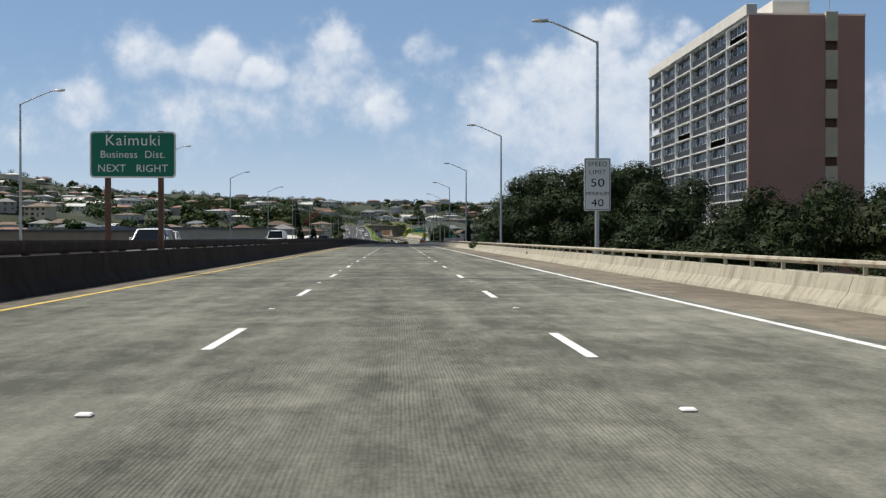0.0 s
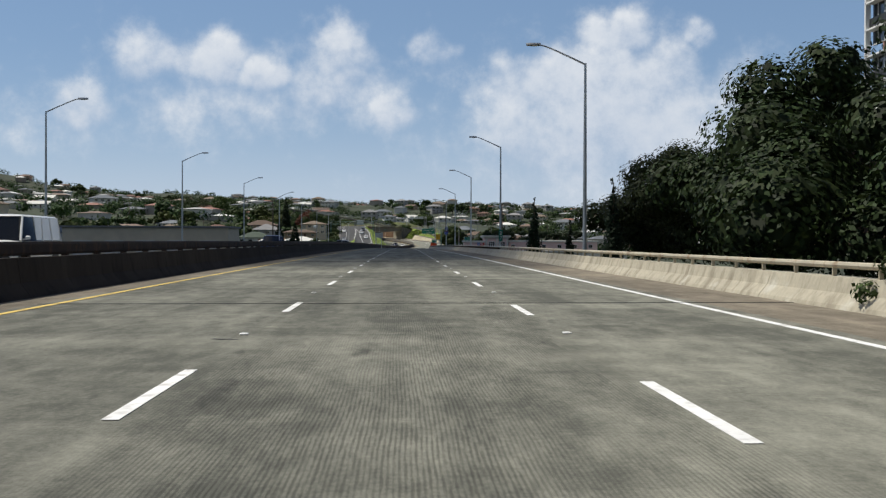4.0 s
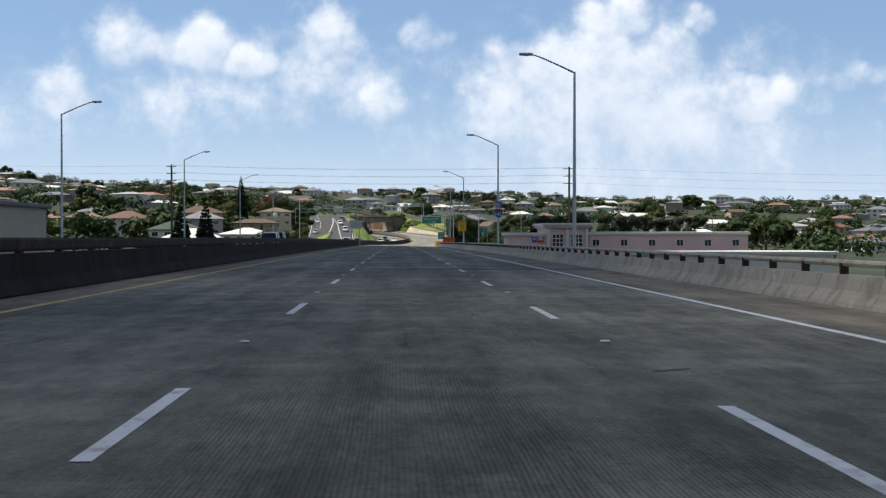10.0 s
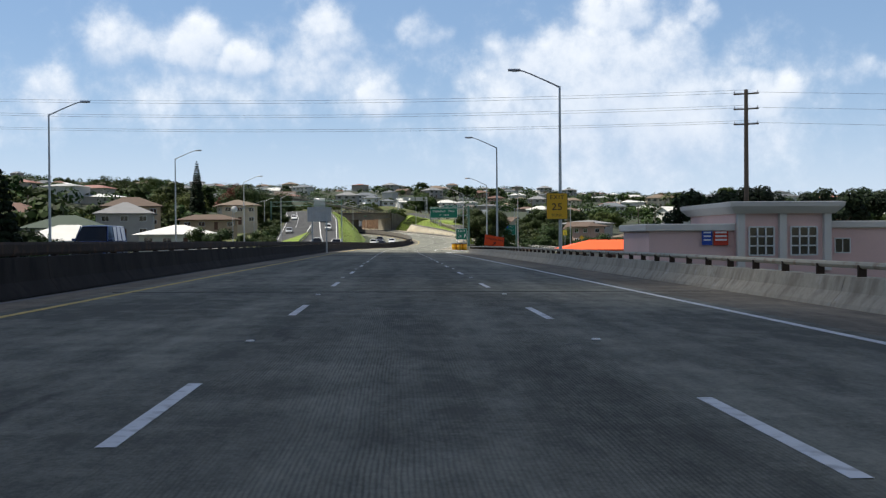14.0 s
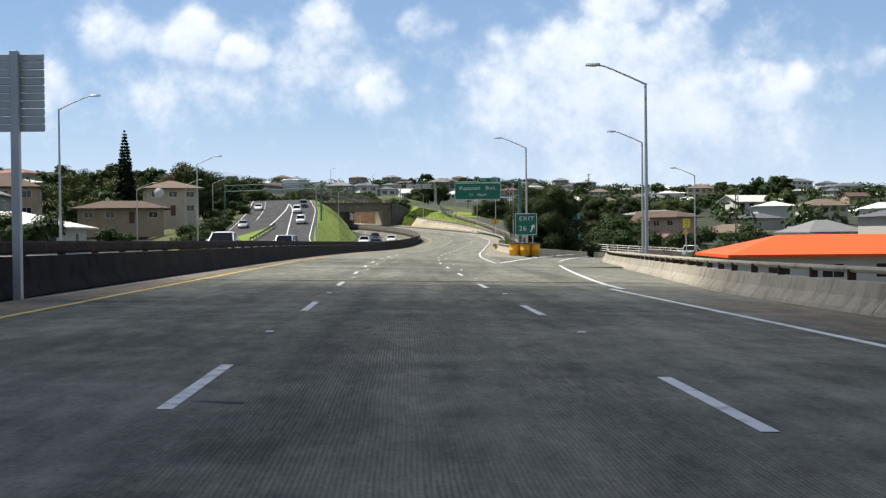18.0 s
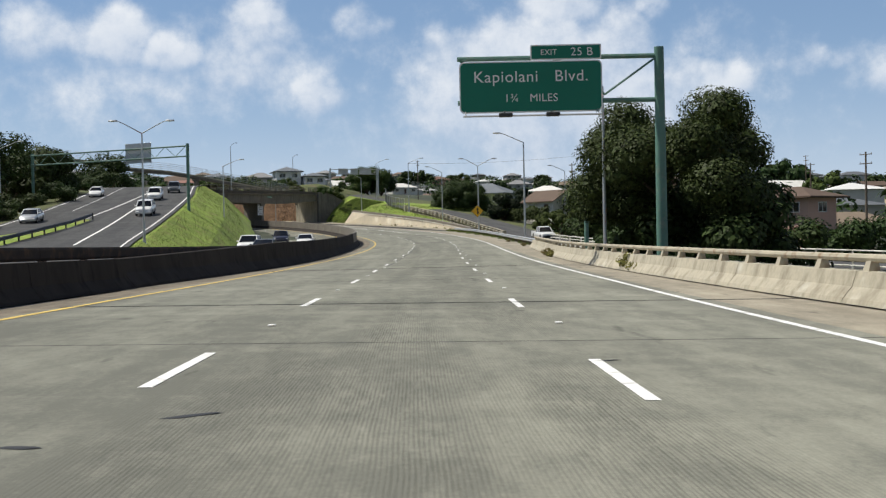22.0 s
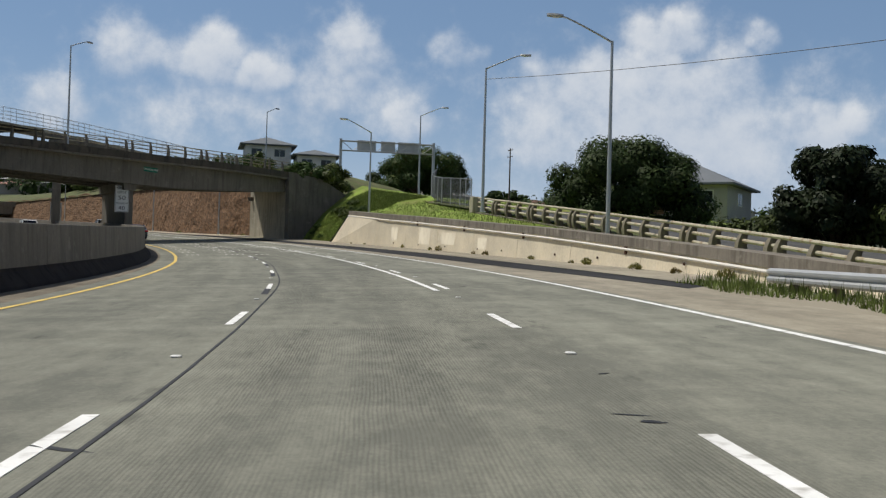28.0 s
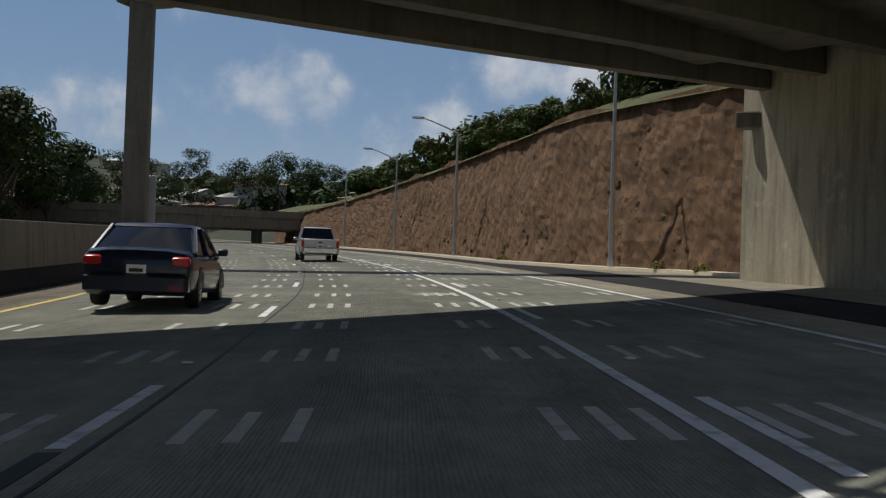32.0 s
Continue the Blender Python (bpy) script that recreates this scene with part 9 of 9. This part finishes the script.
# ---- clouds ----
def cloud_matter():
    m = bpy.data.materials.new("far_cloud")
    m.use_nodes = True
    n, l = m.node_tree.nodes, m.node_tree.links
    n.remove(n["Principled BSDF"])
    co = n.new("ShaderNodeTexCoord")
    cover, bright = n.new("ShaderNodeAttribute"), n.new("ShaderNodeAttribute")
    cover.attribute_name, bright.attribute_name = "cover", "bright"
    nz = n.new("ShaderNodeTexNoise")
    nz.inputs["Scale"].default_value, nz.inputs["Detail"].default_value, nz.inputs["Roughness"].default_value = 0.0058, 10, 0.62
    l.new(co.outputs["Object"], nz.inputs["Vector"])
    a = n.new("ShaderNodeMath")
    a.operation = "MULTIPLY_ADD"
    a.inputs[1].default_value = 1.35
    l.new(nz.outputs["Fac"], a.inputs[0])
    l.new(cover.outputs["Fac"], a.inputs[2])
    r = n.new("ShaderNodeMapRange")
    r.interpolation_type = "SMOOTHSTEP"
    r.inputs["From Min"].default_value, r.inputs["From Max"].default_value = 0.78, 1.62
    r.inputs["To Max"].default_value = 0.92
    l.new(a.outputs[0], r.inputs["Value"])
    sum_ = n.new("ShaderNodeMath")
    sum_.operation = "MULTIPLY_ADD"
    sum_.inputs[1].default_value = 0.9
    l.new(nz.outputs["Fac"], sum_.inputs[0])
    l.new(bright.outputs["Fac"], sum_.inputs[2])
    r2 = n.new("ShaderNodeMapRange")
    r2.inputs["From Min"].default_value, r2.inputs["From Max"].default_value = 0.75, 1.5
    l.new(sum_.outputs[0], r2.inputs["Value"])
    mix = n.new("ShaderNodeMix")
    mix.data_type = "RGBA"
    mix.inputs["A"].default_value, mix.inputs["B"].default_value = (0.58, 0.69, 0.86, 1), (1.08, 1.10, 1.12, 1)
    l.new(r2.outputs[0], mix.inputs["Factor"])
    em = n.new("ShaderNodeEmission")
    em.inputs["Strength"].default_value = CLOUD_GLOW
    l.new(mix.outputs["Result"], em.inputs["Color"])
    tr = n.new("ShaderNodeBsdfTransparent")
    ms = n.new("ShaderNodeMixShader")
    veil = n.new("ShaderNodeAttribute")
    veil.attribute_name = "haze"
    pale = n.new("ShaderNodeEmission")
    pale.inputs["Strength"].default_value = CLOUD_GLOW
    ramp = n.new("ShaderNodeMapRange")
    ramp.inputs["From Min"].default_value, ramp.inputs["From Max"].default_value = 0.40, 0.80
    l.new(veil.outputs["Fac"], ramp.inputs["Value"])
    tone = n.new("ShaderNodeMix")
    tone.data_type = "RGBA"
    tone.inputs["A"].default_value, tone.inputs["B"].default_value = (0.38, 0.60, 0.93, 1), (0.66, 0.79, 0.98, 1)
    l.new(ramp.outputs[0], tone.inputs["Factor"])
    l.new(tone.outputs["Result"], pale.inputs["Color"])
    back = n.new("ShaderNodeMixShader")
    l.new(veil.outputs["Fac"], back.inputs[0])
    l.new(tr.outputs[0], back.inputs[1])
    l.new(pale.outputs[0], back.inputs[2])
    l.new(r.outputs[0], ms.inputs[0])
    l.new(back.outputs[0], ms.inputs[1])
    l.new(em.outputs[0], ms.inputs[2])
    l.new(ms.outputs[0], n["Material Output"].inputs["Surface"])
    return m


CLOUD_GLOW = 0.83
# bearing (right is plus), height over the horizon, half width, half height in degrees, thickness
CUMULI = [(11.9, 11.5, 1.8, 1.2, 1.0), (11.2, 9.3, 5.4, 2.0, .92), (7.0, 9.2, 2.3, 1.3, .75), (11.0, 7.0, 7.4, 3.2, .80), (18.9, 7.2, 2.3, 1.2, 1.0), (17.0, 5.6, 5, 1.6, .62),
          (-10.0, 10.0, 1.6, 1.3, 1.0), (-7.8, 9.2, 1.3, .9, 1.0), (-13.6, 9.9, 2.0, 1.3, .75), (-3.3, 10.3, 1.4, 1.8, .82), (-4.9, 8.8, 1.7, 1.4, .65),
          (-.6, 7.4, 1.2, 1.1, .85), (1.8, 10.5, 1.6, 1.0, .6), (28.2, 7.4, 2.2, 1.2, .85), (-17.4, 7.2, 1.6, 1.2, .75), (-25, 9.0, 3.0, 1.4, .7)]
HIGHER = [(-34, 7.5, 3.5, 1.5, .7), (34, 9, 4, 1.8, .75), (-30, 13, 3, 1, .5), (16.4, 11.3, .7, .8, .7), (31.6, 7.8, 1.4, 1.1, .9), (24, 8, 2, .6, .5)]

# thin wide veils between the heaps
VEILS = [(-9, 7.6, 9, 2.6, .58), (-2.5, 8.3, 5, 2.8, .58), (12.5, 6.4, 9, 4.2, .95), (2, 9.5, 3, 1.2, .42), (19, 5.5, 5, 2.5, .52), (-19, 6, 5, 2, .38), (28, 7.5, 4, 1.6, .4)]


def cloud_bank():
    """Fair-weather clouds far off: every mass a heap of round puffs, with haze below."""
    far = 4350.0
    mid = road(293)
    az = np.linspace(-44, 44, 640)
    el = np.linspace(-0.3, 17, 150)
    a, e = np.meshgrid(az, el)
    A, E = np.radians(a), np.radians(e)
    v = np.stack([mid.x + far * np.sin(A) * np.cos(E), mid.y + far * np.cos(A) * np.cos(E), far * np.sin(E)], -1).reshape(-1, 3)
    idx = np.arange(a.size).reshape(a.shape)
    f = np.stack([idx[:-1, :-1], idx[:-1, 1:], idx[1:, 1:], idx[1:, :-1]], -1).reshape(-1, 4)
    rnd = random.Random(8)
    cover, glow, mass = np.zeros_like(a), np.full_like(a, 0.02), np.full_like(a, 0.04)
    for b, h, rx, ry, k in CUMULI + HIGHER:
        for j in range(int(10 + 5 * rx)):
            q, w = rnd.uniform(0, 2 * PI), math.sqrt(rnd.random()) * 0.8
            x, y = b + rx * w * math.cos(q), h + ry * w * math.sin(q) * 0.9
            r = rnd.uniform(0.45, 0.8) * min(rx, ry) * (1.25 - 0.5 * w) + 0.15
            d2 = ((a - x) ** 2 + ((e - y) * 1.1) ** 2) / (r * r)
            c = 0.95 * k * np.exp(-0.9 * d2)
            lit = 0.25 + 0.75 * k * np.clip(0.55 + 0.35 * (e - y) / r - 0.15 * (a - x) / r + 0.25 * (y - h) / ry, 0, 1)
            glow, mass = glow + lit * c * c, mass + c * c
            cover = np.maximum(cover, c)
        soft = 0.66 * k * np.exp(-(((a - b) / (rx * 1.2)) ** 2 + ((e - h) / (ry * 1.3)) ** 2))
        cover = np.maximum(cover, soft)
    for b, h, rx, ry, k in VEILS:
        c = k * np.exp(-(((a - b) / rx) ** 2 + ((e - h) / ry) ** 2))
        glow, mass = glow + 0.4 * c * c, mass + 0.5 * c * c
        cover = np.maximum(cover, c)
    haze = 0.40 + 0.42 * np.exp(-(np.maximum(e, 0) / 6.0) ** 2)
    bright = glow / mass
    edge = np.clip((17 - e) / 3, 0, 1) * np.clip((44 - abs(a)) / 4, 0, 1)
    cover, haze = cover * edge - 0.5 * (1 - edge), haze * edge
    me = bpy.data.meshes.new("far_clouds")
    me.from_pydata(v.tolist(), [], f.tolist())
    me.attributes.new("cover", "FLOAT", "POINT").data.foreach_set("value", cover.reshape(-1).astype(np.float32))
    me.attributes.new("haze", "FLOAT", "POINT").data.foreach_set("value", haze.reshape(-1).astype(np.float32))
    me.attributes.new("bright", "FLOAT", "POINT").data.foreach_set("value", bright.reshape(-1).astype(np.float32))
    me.materials.append(cloud_matter())
    me.polygons.foreach_set("use_smooth", [True] * len(me.polygons))
    ob = new("backdrop", me)
    tagged(ob, "hazy sky with heaped white fair-weather clouds", "sky", "", "structure")


cloud_bank()


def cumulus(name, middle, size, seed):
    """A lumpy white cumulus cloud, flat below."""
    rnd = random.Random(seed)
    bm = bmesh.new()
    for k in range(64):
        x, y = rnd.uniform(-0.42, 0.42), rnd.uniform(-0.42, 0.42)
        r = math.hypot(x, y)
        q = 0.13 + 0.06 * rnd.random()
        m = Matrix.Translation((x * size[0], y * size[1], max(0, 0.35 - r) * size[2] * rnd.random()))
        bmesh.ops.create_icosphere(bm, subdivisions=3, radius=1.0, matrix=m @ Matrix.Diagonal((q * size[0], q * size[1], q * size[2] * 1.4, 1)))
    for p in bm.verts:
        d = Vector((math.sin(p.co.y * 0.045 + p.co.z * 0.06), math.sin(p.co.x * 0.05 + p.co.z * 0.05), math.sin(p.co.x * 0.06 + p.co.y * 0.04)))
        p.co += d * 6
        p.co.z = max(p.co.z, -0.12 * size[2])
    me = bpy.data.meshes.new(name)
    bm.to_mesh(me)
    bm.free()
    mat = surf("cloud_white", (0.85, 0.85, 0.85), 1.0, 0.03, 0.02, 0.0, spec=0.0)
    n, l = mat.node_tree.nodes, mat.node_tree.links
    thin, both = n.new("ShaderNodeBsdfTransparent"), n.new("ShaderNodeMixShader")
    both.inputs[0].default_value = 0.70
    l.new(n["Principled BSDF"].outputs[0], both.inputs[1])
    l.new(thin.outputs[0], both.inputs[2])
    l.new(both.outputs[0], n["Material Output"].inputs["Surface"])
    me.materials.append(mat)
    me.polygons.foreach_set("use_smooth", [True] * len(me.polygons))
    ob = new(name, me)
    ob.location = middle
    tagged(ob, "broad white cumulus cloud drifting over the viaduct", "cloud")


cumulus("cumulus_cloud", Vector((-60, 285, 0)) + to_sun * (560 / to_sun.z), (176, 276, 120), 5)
